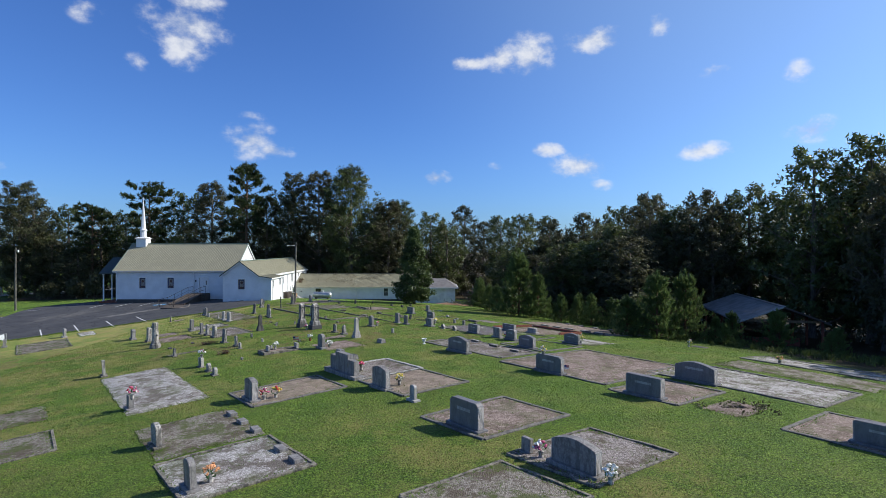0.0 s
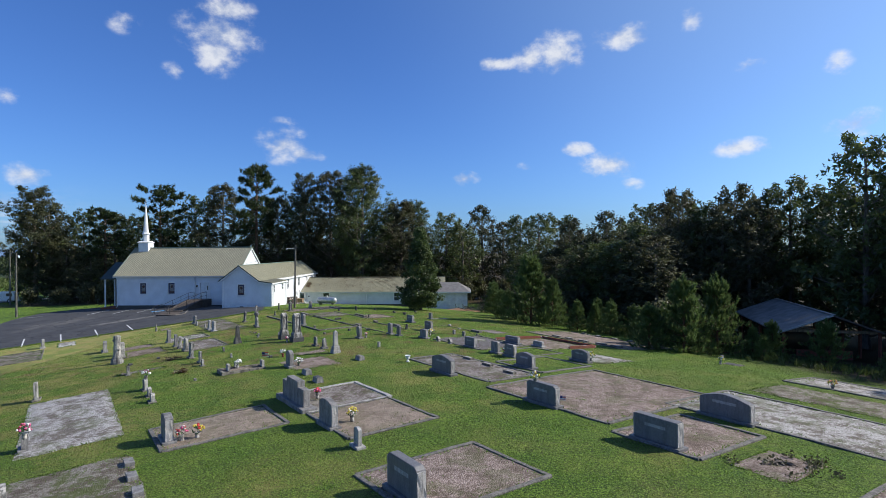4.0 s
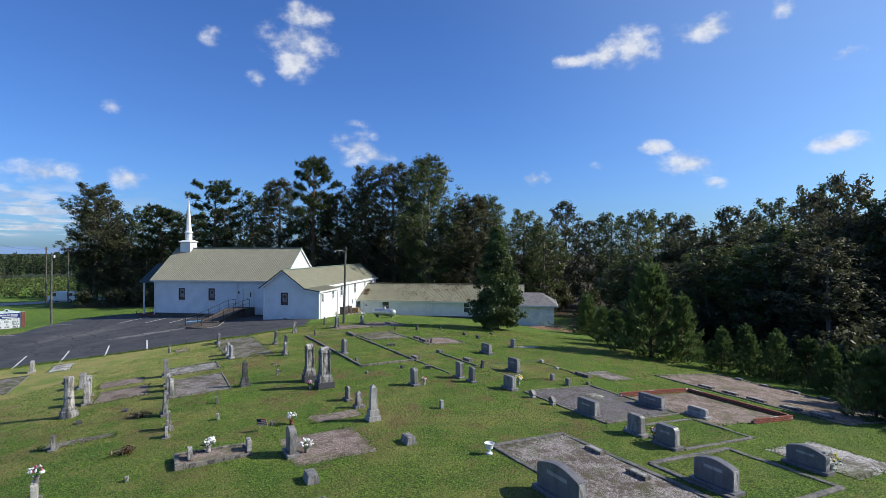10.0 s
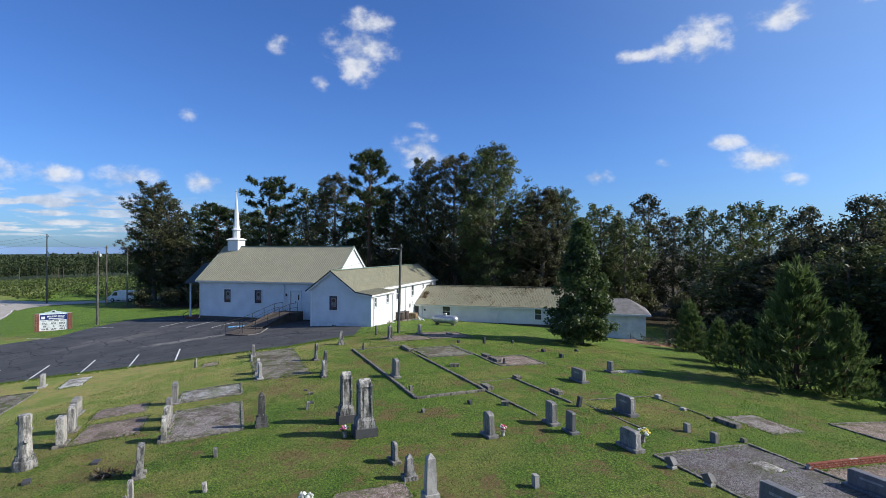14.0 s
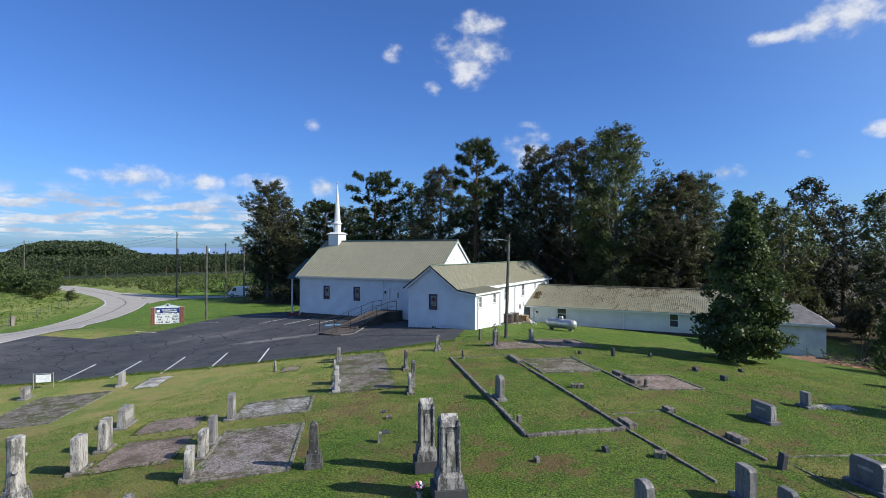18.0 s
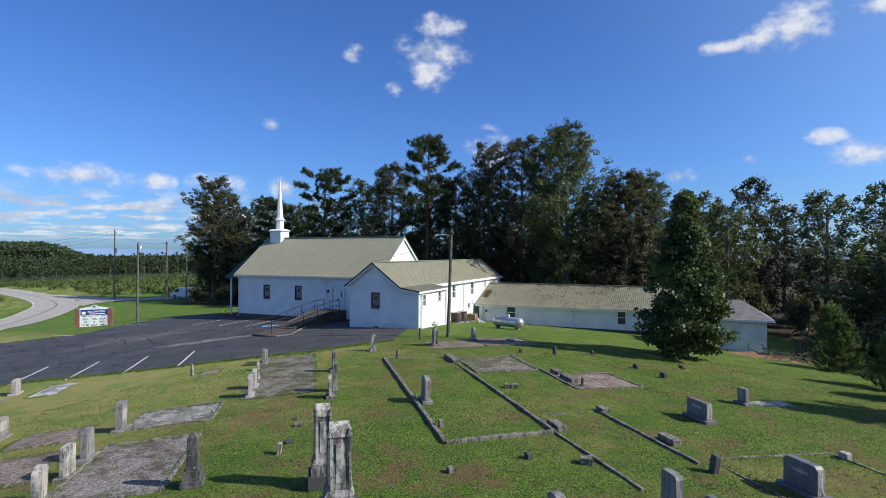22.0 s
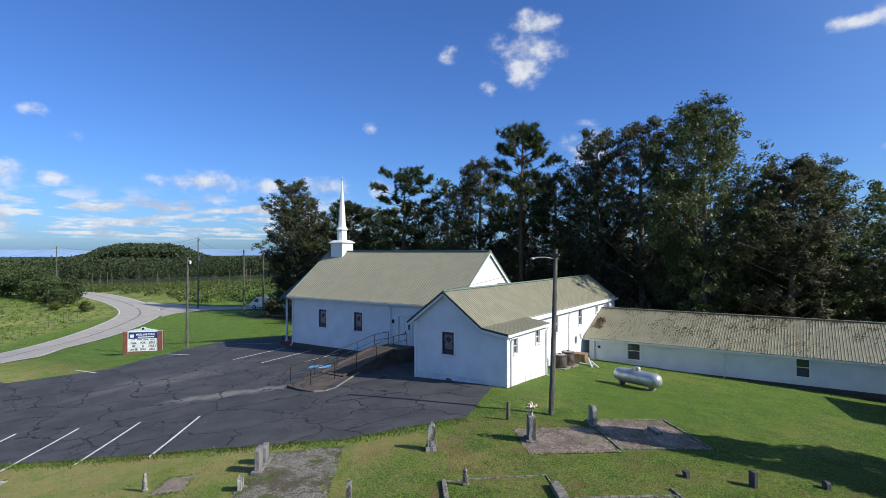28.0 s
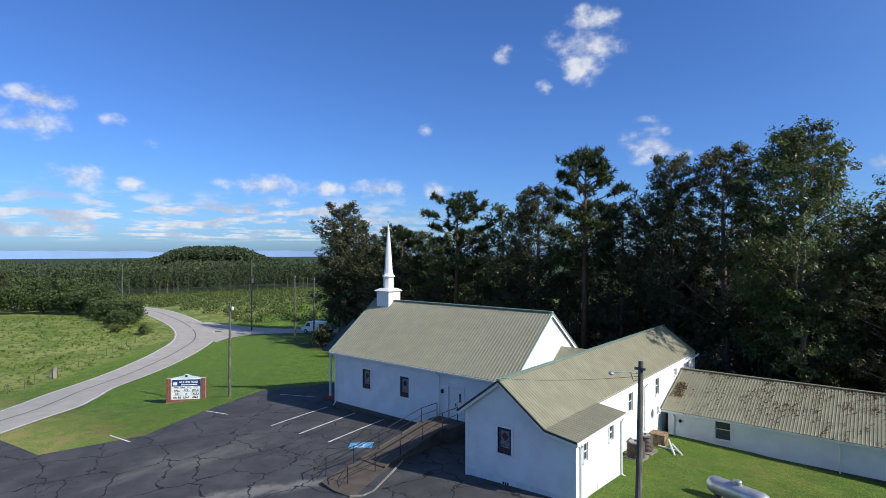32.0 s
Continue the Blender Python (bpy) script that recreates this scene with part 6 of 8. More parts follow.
def grave_plot(cx, cy, lv, lu, bed, kerb, label, sides=(1, 1, 1, 1), h=0.045, w=0.10, lift=0.025):
    """A bed with kerbs along its sides: north, east, south and west in the grid of the rows."""
    base = Vector((cx, cy, H(cx, cy)))
    t = thing("grave_plot", Matrix.Translation(base), label, "grave plot", "grave plots")
    c = rect(cx, cy, lv, lu)
    n, m = max(4, int(lv / 0.3)), max(4, int(lu / 0.3))
    V, F = [], []
    for j in range(m + 1):
        for i in range(n + 1):
            p = c[0] + (c[1] - c[0]) * (i / n) + (c[3] - c[0]) * (j / m)
            rim = min(i, n - i, j, m - j) == 0
            wob = 0.10 * noise.noise(Vector((p.x * 1.1, p.y * 1.1, 2.0))) if rim and kerb is None else 0.0
            p = p + (p - Vector((cx, cy, 0))).normalized() * wob
            V.append(Vector((p.x, p.y, H(p.x, p.y) + (lift if not rim else 0.012) + 0.025 * noise.noise(Vector((p.x * 2.3, p.y * 2.3, 0))))) - base)
    for j in range(m):
        for i in range(n):
            F.append((j * (n + 1) + i, j * (n + 1) + i + 1, (j + 1) * (n + 1) + i + 1, (j + 1) * (n + 1) + i))
    if bed:
        b = piece("bed", raw("bed", [tuple(v) for v in V], F, M[bed]), t)
        if b.data.polygons[0].normal.z < 0:
            b.data.flip_normals()
        smooth(b)
    g_r = np.random.default_rng(int(abs(cx * 131 + cy * 17)))
    V, F = [], []
    for i in range(int(70 * (lv + lu))):
        e, f = g_r.random(), g_r.random()
        k = int(g_r.integers(4))
        inset = 0.16 * g_r.random() ** 2.2 if g_r.random() < 0.92 else 0.9 * g_r.random()
        p = c[k].lerp(c[(k + 1) % 4], e)
        p = p.lerp(Vector((cx, cy, 0)), inset)
        a, hg = g_r.random() * 6.283, 0.04 + 0.06 * f
        z = H(p.x, p.y) + 0.01
        d = Vector((math.cos(a), math.sin(a), 0))
        b = Vector((p.x, p.y, z)) - base
        n0 = len(V)
        V += [tuple(b - d * 0.022), tuple(b + d * 0.022), tuple(b + Vector((g_r.normal() * 0.07, g_r.normal() * 0.07, 0.7 * hg)))]
        F.append((n0, n0 + 1, n0 + 2))
    tagged(piece("creeping_grass", raw("creeping_grass", V, F, M["blade"]), t), kind="stuff")
    if kerb:
        for k, on in enumerate(sides):
            if on:
                bm = kerb_bar(c[k], c[(k + 1) % 4], w, h, 0, cx + k)
                bm.transform(Matrix.Translation(-base))
                part("kerb", bm, M[kerb], t)
    return t


PLOTS = [
    (2.05, 18.6, 3.9, 3.2, "gravel_brown", "kerb_grey", "brown pea-gravel plot with granite kerbs"), (4.3, 14.8, 3.6, 2.9, "gravel_grey", "concrete", "grey gravel plot with worn concrete kerbs"),
    (1.35, 12.2, 3.2, 2.9, "gravel_weedy", "concrete", "weedy gravel plot with mossy concrete kerbs"), (-6.35, 23.5, 4.0, 3.0, "sand", "kerb_grey", "pale sand plot with low granite kerbs"),
    (-3.0, 27.0, 3.4, 3.3, "gravel_grey", "granite_light", "grey gravel plot with pale granite kerbs"), (-1.0, 24.1, 3.4, 3.6, "sand", "kerb_grey", "sandy plot with grass creeping in"),
    (-8.1, 18.5, 3.2, 4.2, "gravel_weedy", None, "overgrown brown gravel plot without kerbs"), (-5.6, 15.1, 3.3, 3.5, "gravel_white", "concrete", "white gravel plot with sunken concrete kerbs")]
PLOTS_EAST = [
    (8.1, 27.7, 7.0, 6.4, "gravel_brown", "kerb_grey", "wide brown gravel plot with granite kerbs"), (14.2, 24.4, 4.6, 7.2, "gravel_white", "kerb_grey", "white gravel plot with granite kerbs"),
    (9.5, 22.1, 3.7, 2.9, "gravel_brown", "kerb_grey", "brown gravel plot with granite kerbs"), (13.9, 16.6, 4.0, 4.2, "gravel_brown", "kerb_grey", "brown gravel plot with pale kerbs"),
    (22.0, 29.8, 3.3, 8.2, "gravel_white", "kerb_grey", "long white gravel plot with granite kerbs"), (18.4, 27.2, 3.2, 7.2, "gravel_weedy", None, "patchy white gravel plot with weeds"),
    (2.6, 32.8, 2.9, 6.9, "gravel_grey", "kerb_grey", "long grey gravel plot with mossy granite kerbs"), (6.6, 33.8, 3.6, 3.4, None, "kerb_grey", "grassy plot with granite kerbs"),
    (10.2, 36.3, 2.7, 2.8, "gravel_white", None, "pale gravel plot with a scalloped edge"), (3.4, 41.4, 4.0, 5.2, "gravel_dark", "concrete", "dark gravel plot with a concrete kerb")]
PLOTS_NORTH = [
    (12.6, 47.2, 5.4, 9.8, "gravel_brown", "concrete", "large brown gravel plot with low stone ledges"), (-6.1, 34.1, 2.6, 2.8, "gravel_brown", None, "pale brown gravel grave bed"),
    (-19.4, 46.5, 2.7, 2.5, "gravel_white", "concrete", "weathered gravel plot with concrete edges"), (-16.3, 42.4, 2.6, 4.5, "gravel_grey", "concrete", "dark grey gravel plot with sunken kerbs"),
    (-21.9, 43.7, 2.2, 2.0, "gravel_brown", None, "bare brown earth plot"), (-19.7, 41.2, 2.3, 2.9, "gravel_brown", None, "brown gravel double plot without kerbs"),
    (-20.3, 53.4, 2.9, 9.8, "gravel_weedy", None, "long weedy plot with a thin concrete edge"), (-10.95, 57.3, 2.85, 3.3, "gravel_weedy", "concrete", "weedy gravel plot beside the kerbs"),
    (-6.2, 55.9, 2.85, 2.6, "gravel_brown", "concrete", "brown gravel plot with concrete kerbs"), (-15.2, 62.4, 3.2, 3.0, "gravel_brown", None, "bare brown earth plot"),
    (-12.9, 64.9, 3.3, 3.6, "gravel_brown", "concrete", "brown gravel plot with a flat ledger")]
for row in PLOTS + PLOTS_EAST + PLOTS_NORTH:
    wide = 0.20 if row[:2] in ((2.6, 32.8), (6.6, 33.8), (-3.0, 27.0)) else 0.15 if row[5] == "kerb_grey" else 0.10
    grave_plot(*row, w=wide, h=0.05)
grave_plot(6.2, 37.8, 3.6, 2.5, None, "kerb_grey", "dry grassy plot with granite kerbs", w=0.15)
grave_plot(-7.0, 37.2, 2.0, 1.0, "gravel_brown", None, "narrow bare brown grave strip")
grave_plot(-15.7, 34.3, 2.4, 0.7, "gravel_weedy", None, "narrow overgrown gravel grave strip")
grave_plot(-13.5, 25.8, 3.1, 9.2, "gravel_white", None, "long white gravel plot without kerbs", lift=0.05)
for cx, cy in ((-17.6, 22.0), (-14.5, 18.0)):
    grave_plot(cx, cy, 3.2, 3.0, "gravel_weedy", "concrete" if cy < 20 else None, "mossy plot with a granite end kerb")
grave_plot(-31.6, 44.2, 3.4, 6.0, "gravel_weedy", "concrete", "weedy plot beside the parking lot")
grave_plot(-31.6, 49.6, 1.3, 2.9, "gravel_pale", None, "flat patch of bleached white chips by the asphalt", lift=0.06)
grave_plot(-25.0, 53.3, 1.0, 1.5, "sand", None, "small bare sandy grave patch")
grave_plot(4.7, 47.9, 1.7, 2.3, "gravel_grey", None, "low scatter of grey gravel in the grass", lift=0.05)
grave_plot(3.4, 42.5, 0.8, 0.9, "gravel_white", None, "small heap of white marble chips", lift=0.07)
grave_plot(0.6, 47.6, 3.9, 4.2, None, "concrete", "grassy plot with thin broken concrete kerbs", sides=(1, 1, 0, 1), w=0.07, h=0.03)
# family enclosure of low kerbs
enc = thing("kerb_enclosure", on_land(-10.5, 53.0, 0), "long weathered concrete kerbs round a grassy family plot", "kerb", "family kerbs")
for p, q in (((-16.9, 57.0), (-8.9, 46.3)), ((-8.9, 46.3), (-6.3, 48.4)), ((-14.4, 58.9), (-11.9, 55.6)), ((-11.9, 55.6), (-6.3, 48.4)), ((-6.3, 48.4), (-3.7, 45.3)), ((-16.9, 57.0), (-14.4, 58.9)), ((-5.5, 51.3), (-2.5, 47.6)), ((-7.0, 49.8), (-5.5, 51.3)), ((-11.0, 59.9), (-8.0, 56.0))):
    wide = 0.15 if p == (-8.9, 46.3) or q == (-8.9, 46.3) else 0.12 if p == (-11.9, 55.6) else 0.05 if p in ((-16.9, 57.0), (-7.0, 49.8), (-14.4, 58.9)) else 0.09
    bm = kerb_bar(p, q, wide, wide * 0.65, 0, p[0])
    bm.transform(Matrix.Translation(-Vector((-10.5, 53.0, H(-10.5, 53.0)))))
    part("kerb", bm, M["concrete"], enc)
# brick-edged plot
bp = thing("grave_plot", on_land(7.9, 42.2, 0), "gravel plot edged with low red brick walls", "grave plot", "grave plots")
c = rect(7.9, 42.2, 4.6, 5.0)
bz = Vector((7.9, 42.2, H(7.9, 42.2)))
brk = mesh_of(cube(-0.098, 0.098, -0.05, 0.05, 0, 0.06, 0.004), "brick")
brk.materials.append(M["brick"])
for k in (0, 1, 2):
    a, b = c[k], c[(k + 1) % 4]
    if k == 2:
        b = a.lerp(b, 0.55)
    bm = kerb_bar(a, b, 0.09, 0.19)
    bm.transform(Matrix.Translation(-bz))
    part("wall_core", bm, M["mortar"], bp)
    d = (b - a).normalized()
    n = int((b - a).length / 0.21)
    for rowi in range(3):
        for i in range(n):
            p = a + d * (0.21 * (i + (0.5 if rowi % 2 else 0)) + 0.1)
            piece("brick", brk, bp, Matrix.Translation((p.x - bz.x, p.y - bz.y, H(p.x, p.y) - bz.z + 0.068 * rowi)) @ Matrix.Rotation(math.atan2(d.y, d.x), 4, "Z") @ Matrix.Diagonal((1, 1.15, 1, 1)))
bed = grave_plot(7.9, 42.2, 4.3, 4.7, "gravel_brown", None, "pale weedy gravel inside the brick edging")


def carve(bm, outline, y0, y1, bevel=0.012):
    """An upright tablet from an outline in width and height."""
    prism(bm, outline, "y", y0, y1)
    return bm


def outline(style, w, h):
    a = w / 2
    if style == "serp":      # serpentine top
        pts = [(a * math.cos(t), h - 0.16 * w * (1 - math.sin(t)) * 0.9) for t in [math.pi * i / 12 for i in range(13)]]
        pts = [(a * (1 - 2 * i / 12), h - 0.11 * w * (abs(1 - 2 * i / 12)) ** 1.7) for i in range(13)]
    elif style == "round":
        pts = [(a * math.cos(math.pi * i / 12), h - a * 0.55 + a * 0.55 * math.sin(math.pi * i / 12)) for i in range(13)]
    elif style == "point":
        pts = [(a, h - 0.22 * w), (0, h), (-a, h - 0.22 * w)]
    elif style == "slope":
        pts = [(a, h * 0.9), (a * 0.85, h), (-a * 0.85, h), (-a, h * 0.9)]
    else:
        pts = [(a, h), (-a, h)]
    return [(-a, 0), (a, 0)] + pts


def headstone(x, y, w, d, h, style, stone, label, turn=ROW, base=0.16, tilt=0.0, panel=None, base_stone=None):
    """A grave marker: a plinth and an upright die, width along x, facing -y or +y."""
    t = thing("headstone", on_land(x, y, turn, 0.03) @ Matrix.Rotation(radians(tilt), 4, "X"), label, "headstone", "headstones")
    if base:
        part("plinth", cube(-w / 2 - 0.12, w / 2 + 0.12, -d / 2 - 0.09, d / 2 + 0.09, -0.25, base, 0.015), M[base_stone or stone], t)
    bm = bmesh.new()
    carve(bm, [(p, q + base) for p, q in outline(style, w, h - base)], -d / 2, d / 2)
    es = [e for e in bm.edges if e.calc_face_angle(0) > 0.6]
    bmesh.ops.bevel(bm, geom=es, offset=min(0.014, d * 0.1), segments=2, affect="EDGES")
    part("die", bm, M[stone], t)
    if w >= 0.7 and stone.startswith("granite"):
        side_h = max(q for p, q in outline(style, w, h - base) if abs(p) > w * 0.49)
        for sx in (-1, 1):
            bm = cube(-0.012, 0.012, -d / 2 + 0.012, d / 2 - 0.012, base + 0.01, base + side_h - 0.02)
            bmesh.ops.subdivide_edges(bm, edges=bm.edges[:], cuts=3, use_grid_fill=True)
            for v in bm.verts:
                if v.co.x > 0:
                    v.co.x += 0.022 * random.random()
                v.co.x = sx * (v.co.x + w / 2)
            bmesh.ops.recalc_face_normals(bm, faces=bm.faces)
            part("rough_edge", bm, M["rough_granite"], t, "rock-pitched pale edge")
        part("inscription_bar", cube(-w * 0.24, w * 0.24, -d / 2 - 0.004, -d / 2 + 0.004, base + (h - base) * 0.58, base + (h - base) * 0.70), M["granite_light" if stone == "granite_dark" else "granite_dark"], t, "row of carved letters")
    if panel:
        part("inscription_panel", cube(-w * 0.36, w * 0.36, d / 2 - 0.004, d / 2 + 0.006, base + (h - base) * 0.3, base + (h - base) * 0.72, 0.002), M[panel], t)
    return t


# large granite family stones: x, y, width, depth, height, top, stone
BIG = [
    (1.0, 17.35, 1.35, 0.26, 0.95, "slope", "granite_dark"), (3.55, 13.65, 1.35, 0.26, 0.85, "serp", "granite"), (8.2, 21.1, 1.45, 0.3, 0.86, "flat", "granite_dark"),
    (11.6, 24.0, 1.75, 0.3, 0.92, "serp", "granite_dark"), (5.4, 25.5, 1.5, 0.26, 0.86, "slope", "granite_dark"), (13.0, 15.5, 1.4, 0.28, 0.75, "flat", "granite_dark"),
    (1.35, 31.1, 1.6, 0.26, 0.92, "serp", "granite_dark"), (5.55, 32.7, 1.15, 0.26, 0.82, "serp", "granite_dark"), (8.85, 35.0, 1.1, 0.24, 0.72, "serp", "granite_dark"),
    (5.65, 41.4, 1.2, 0.24, 0.55, "flat", "granite_dark"), (7.25, 40.4, 0.8, 0.2, 0.42, "slope", "granite_light"), (4.25, 37.05, 0.62, 0.22, 0.74, "slope", "granite"),
    (5.05, 35.95, 0.75, 0.24, 0.74, "slope", "granite_dark")]
BIG_MORE = [
    (2.8, 39.1, 0.95, 0.26, 0.68, "flat", "granite_dark"), (-0.4, 46.9, 0.85, 0.22, 0.76, "slope", "granite_dark"), (-0.45, 42.7, 0.72, 0.22, 0.66, "slope", "granite"),
    (-2.35, 52.0, 0.9, 0.22, 0.66, "flat", "granite_dark"), (-2.3, 23.05, 1.05, 0.24, 0.98, "serp", "granite"), (-7.5, 22.2, 0.9, 0.26, 0.95, "serp", "granite"), (-6.95, 33.2, 0.62, 0.22, 0.92, "round", "granite")]
for x, y, w, d, h, s, m in BIG + BIG_MORE:
    lab = {"granite_dark": "blue-grey polished granite family headstone", "granite": "grey granite headstone on a plinth", "granite_light": "low pale granite headstone"}[m]
    headstone(x, y, w, d, h, s, m, lab + (" with a curved top" if s == "serp" else " with a flat top" if s == "flat" else ""), base=0.14)
# triple monument
tri = thing("family_monument", on_land(-4.35, 25.95, ROW, 0.03), "grey granite family monument with a tall centre block", "monument")
part("plinth", cube(-1.55, 1.55, -0.3, 0.3, -0.25, 0.2, 0.015), M["granite"], tri)
part("centre_block", cube(-0.62, 0.62, -0.15, 0.15, 0.2, 1.08, 0.015), M["granite"], tri)
for x0, x1 in ((-1.2, -0.625), (0.625, 1.2)):
    part("side_block", cube(x0, x1, -0.13, 0.13, 0.2, 0.86, 0.015), M["granite"], tri)

# old marble and granite tablets: x, y, width, depth, height, top, stone
TABS = [
    (2.55, 15.0, 0.36, 0.14, 0.45, "flat", "granite"), (-3.09, 44.5, 0.5, 0.2, 0.84, "slope", "granite"), (-2.36, 43.7, 0.42, 0.16, 0.76, "slope", "granite_dark"), (-0.76, 55.3, 0.42, 0.18, 0.62, "flat", "granite"),
    (-5.0, 42.5, 0.46, 0.2, 0.86, "round", "granite"), (-7.3, 39.5, 0.36, 0.1, 0.64, "round", "marble_old"), (-23.9, 43.2, 0.95, 0.24, 0.84, "serp", "granite"), (-21.5, 41.0, 0.58, 0.24, 1.06, "slope", "marble"),
    (-20.2, 39.5, 0.6, 0.24, 1.06, "slope", "marble"), (-20.0, 44.8, 0.55, 0.22, 0.98, "slope", "granite"), (-18.2, 42.5, 0.5, 0.18, 0.88, "slope", "granite"), (-17.3, 41.4, 0.5, 0.18, 0.85, "slope", "marble"),
    (-16.25, 40.1, 0.52, 0.18, 0.9, "round", "marble")]
TABS_2 = [
    (-33.0, 48.7, 0.6, 0.2, 0.78, "slope", "granite_light"), (-35.6, 45.3, 0.6, 0.2, 0.66, "slope", "granite"), (-23.2, 55.2, 0.5, 0.15, 0.84, "slope", "granite"), (-23.6, 55.8, 0.46, 0.15, 0.74, "round", "granite"),
    (-22.4, 53.9, 0.36, 0.12, 0.46, "round", "marble"), (-19.65, 50.6, 0.55, 0.15, 0.82, "slope", "granite_light"), (-18.65, 49.3, 0.58, 0.16, 0.86, "slope", "granite_light"), (-17.9, 53.9, 0.42, 0.14, 1.0, "slope", "marble_old"),
    (-15.55, 50.6, 0.45, 0.14, 1.2, "round", "marble_old"), (-15.1, 49.7, 0.42, 0.14, 0.88, "round", "marble"), (-16.15, 61.7, 0.5, 0.26, 0.95, "flat", "marble_old"), (-14.9, 64.9, 0.62, 0.18, 0.8, "round", "granite"),
    (-11.3, 50.1, 0.6, 0.2, 0.95, "round", "granite")]
TABS_3 = [
    (-12.75, 29.7, 0.42, 0.16, 0.54, "slope", "marble"), (-11.8, 28.45, 0.4, 0.16, 0.46, "point", "marble"), (-11.1, 27.45, 0.42, 0.16, 0.42, "point", "marble"), (-16.0, 33.5, 0.3, 0.12, 0.52, "flat", "marble_old"),
    (-17.75, 29.3, 0.5, 0.14, 0.88, "flat", "marble"), (-14.4, 37.2, 0.45, 0.18, 0.98, "slope", "marble_old"), (-12.95, 35.5, 0.34, 0.12, 0.72, "round", "marble"), (-12.4, 34.6, 0.26, 0.1, 0.4, "flat", "marble"),
    (-0.85, 20.85, 0.34, 0.13, 0.66, "round", "granite_light"), (-12.4, 22.2, 0.4, 0.2, 0.62, "flat", "granite"), (-8.8, 17.25, 0.55, 0.17, 0.8, "round", "marble"), (-6.1, 13.6, 0.52, 0.17, 0.82, "round", "granite")]
for x, y, w, d, h, s, m in TABS + TABS_2 + TABS_3:
    lab = {"marble": "weathered white marble tablet headstone", "marble_old": "black-stained old marble headstone", "granite": "rough-edged grey granite headstone", "granite_light": "pale granite headstone with a polished panel", "granite_dark": "dark grey granite headstone"}[m]
    headstone(x, y, w, d, h, s, m, lab, base=0.12 if h > 0.6 else 0.06, tilt=random.uniform(-3, 3), turn=ROW + random.uniform(-5, 5), panel="granite_light" if m in ("granite_light", "granite") and w > 0.5 else None, base_stone="concrete" if m.startswith("marble") else None)


def obelisk(x, y, steps, w, h, stone, label, turn=ROW):
    t = thing("obelisk", on_land(x, y, turn, 0.03), label, "obelisk", "obelisks")
    z = -0.2
    for a, hz in steps:
        part("plinth", frustum(bmesh.new(), 0, 0, z, a, hz, a * 0.96), M[stone], t)
        z = hz
    part("shaft", frustum(bmesh.new(), 0, 0, z, w / 2, h - w * 0.45, w * 0.40), M[stone], t)
    part("cap", frustum(bmesh.new(), 0, 0, h - w * 0.45, w * 0.40, h, 0.01), M[stone], t)
    return t


obelisk(-5.35, 36.85, ((0.24, 0.22), (0.19, 0.45)), 0.26, 1.40, "granite_light", "slender pale granite obelisk on a square base")
obelisk(-6.45, 38.45, ((0.2, 0.14),), 0.24, 0.72, "marble_old", "small stained marble obelisk")
obelisk(-13.45, 41.85, ((0.24, 0.2), (0.19, 0.42)), 0.26, 1.3, "marble_black", "black-stained marble obelisk with a stepped base")
obelisk(-18.85, 59.2, ((0.22, 0.16),), 0.3, 1.02, "marble_old", "short dark stained obelisk near the parking lot")


def gothic(x, y, s, h, label):
    """A clustered shaft with gabled top on a stepped base."""
    t = thing("monument", on_land(x, y, ROW, 0.03), label, "monument", "twin monuments")
    part("lower_base", frustum(bmesh.new(), 0, 0, -0.25, 0.40 * s, 0.33, 0.39 * s), M["slate"], t, "blackened stone base")
    part("upper_base", frustum(frustum(bmesh.new(), 0, 0, 0.33, 0.32 * s, 0.58, 0.30 * s), 0, 0, 0.58, 0.30 * s, 0.68, 0.24 * s), M["marble_old"], t)
    part("shaft", frustum(bmesh.new(), 0, 0, 0.68, 0.22 * s, h - 0.22, 0.20 * s), M["marble_old"], t)
    for k in range(4):
        bm = cube(-0.075 * s, 0.075 * s, -0.226 * s, -0.212 * s, 0.82, h - 0.36)
        bm.transform(Matrix.Rotation(k * math.pi / 2, 4, "Z"))
        part("pale_panel", bm, M["marble"], t, "bleached white panel")
    for i in (-1, 1):
        for j in (-1, 1):
            part("corner_shaft", lathe(bmesh.new(), [(0.06 * s, 0.66), (0.055 * s, h - 0.25), (0.075 * s, h - 0.22), (0.01, h - 0.08)], 8, i * 0.19 * s, j * 0.19 * s), M["marble_old"], t)
    g = bmesh.new()
    prism(g, [(-0.22 * s, h - 0.24), (0.22 * s, h - 0.24), (0.16 * s, h - 0.1), (0, h + 0.02), (-0.16 * s, h - 0.1)], "y", -0.2 * s, 0.2 * s)
    part("gable_top", g, M["marble"], t, "bleached white gabled top")


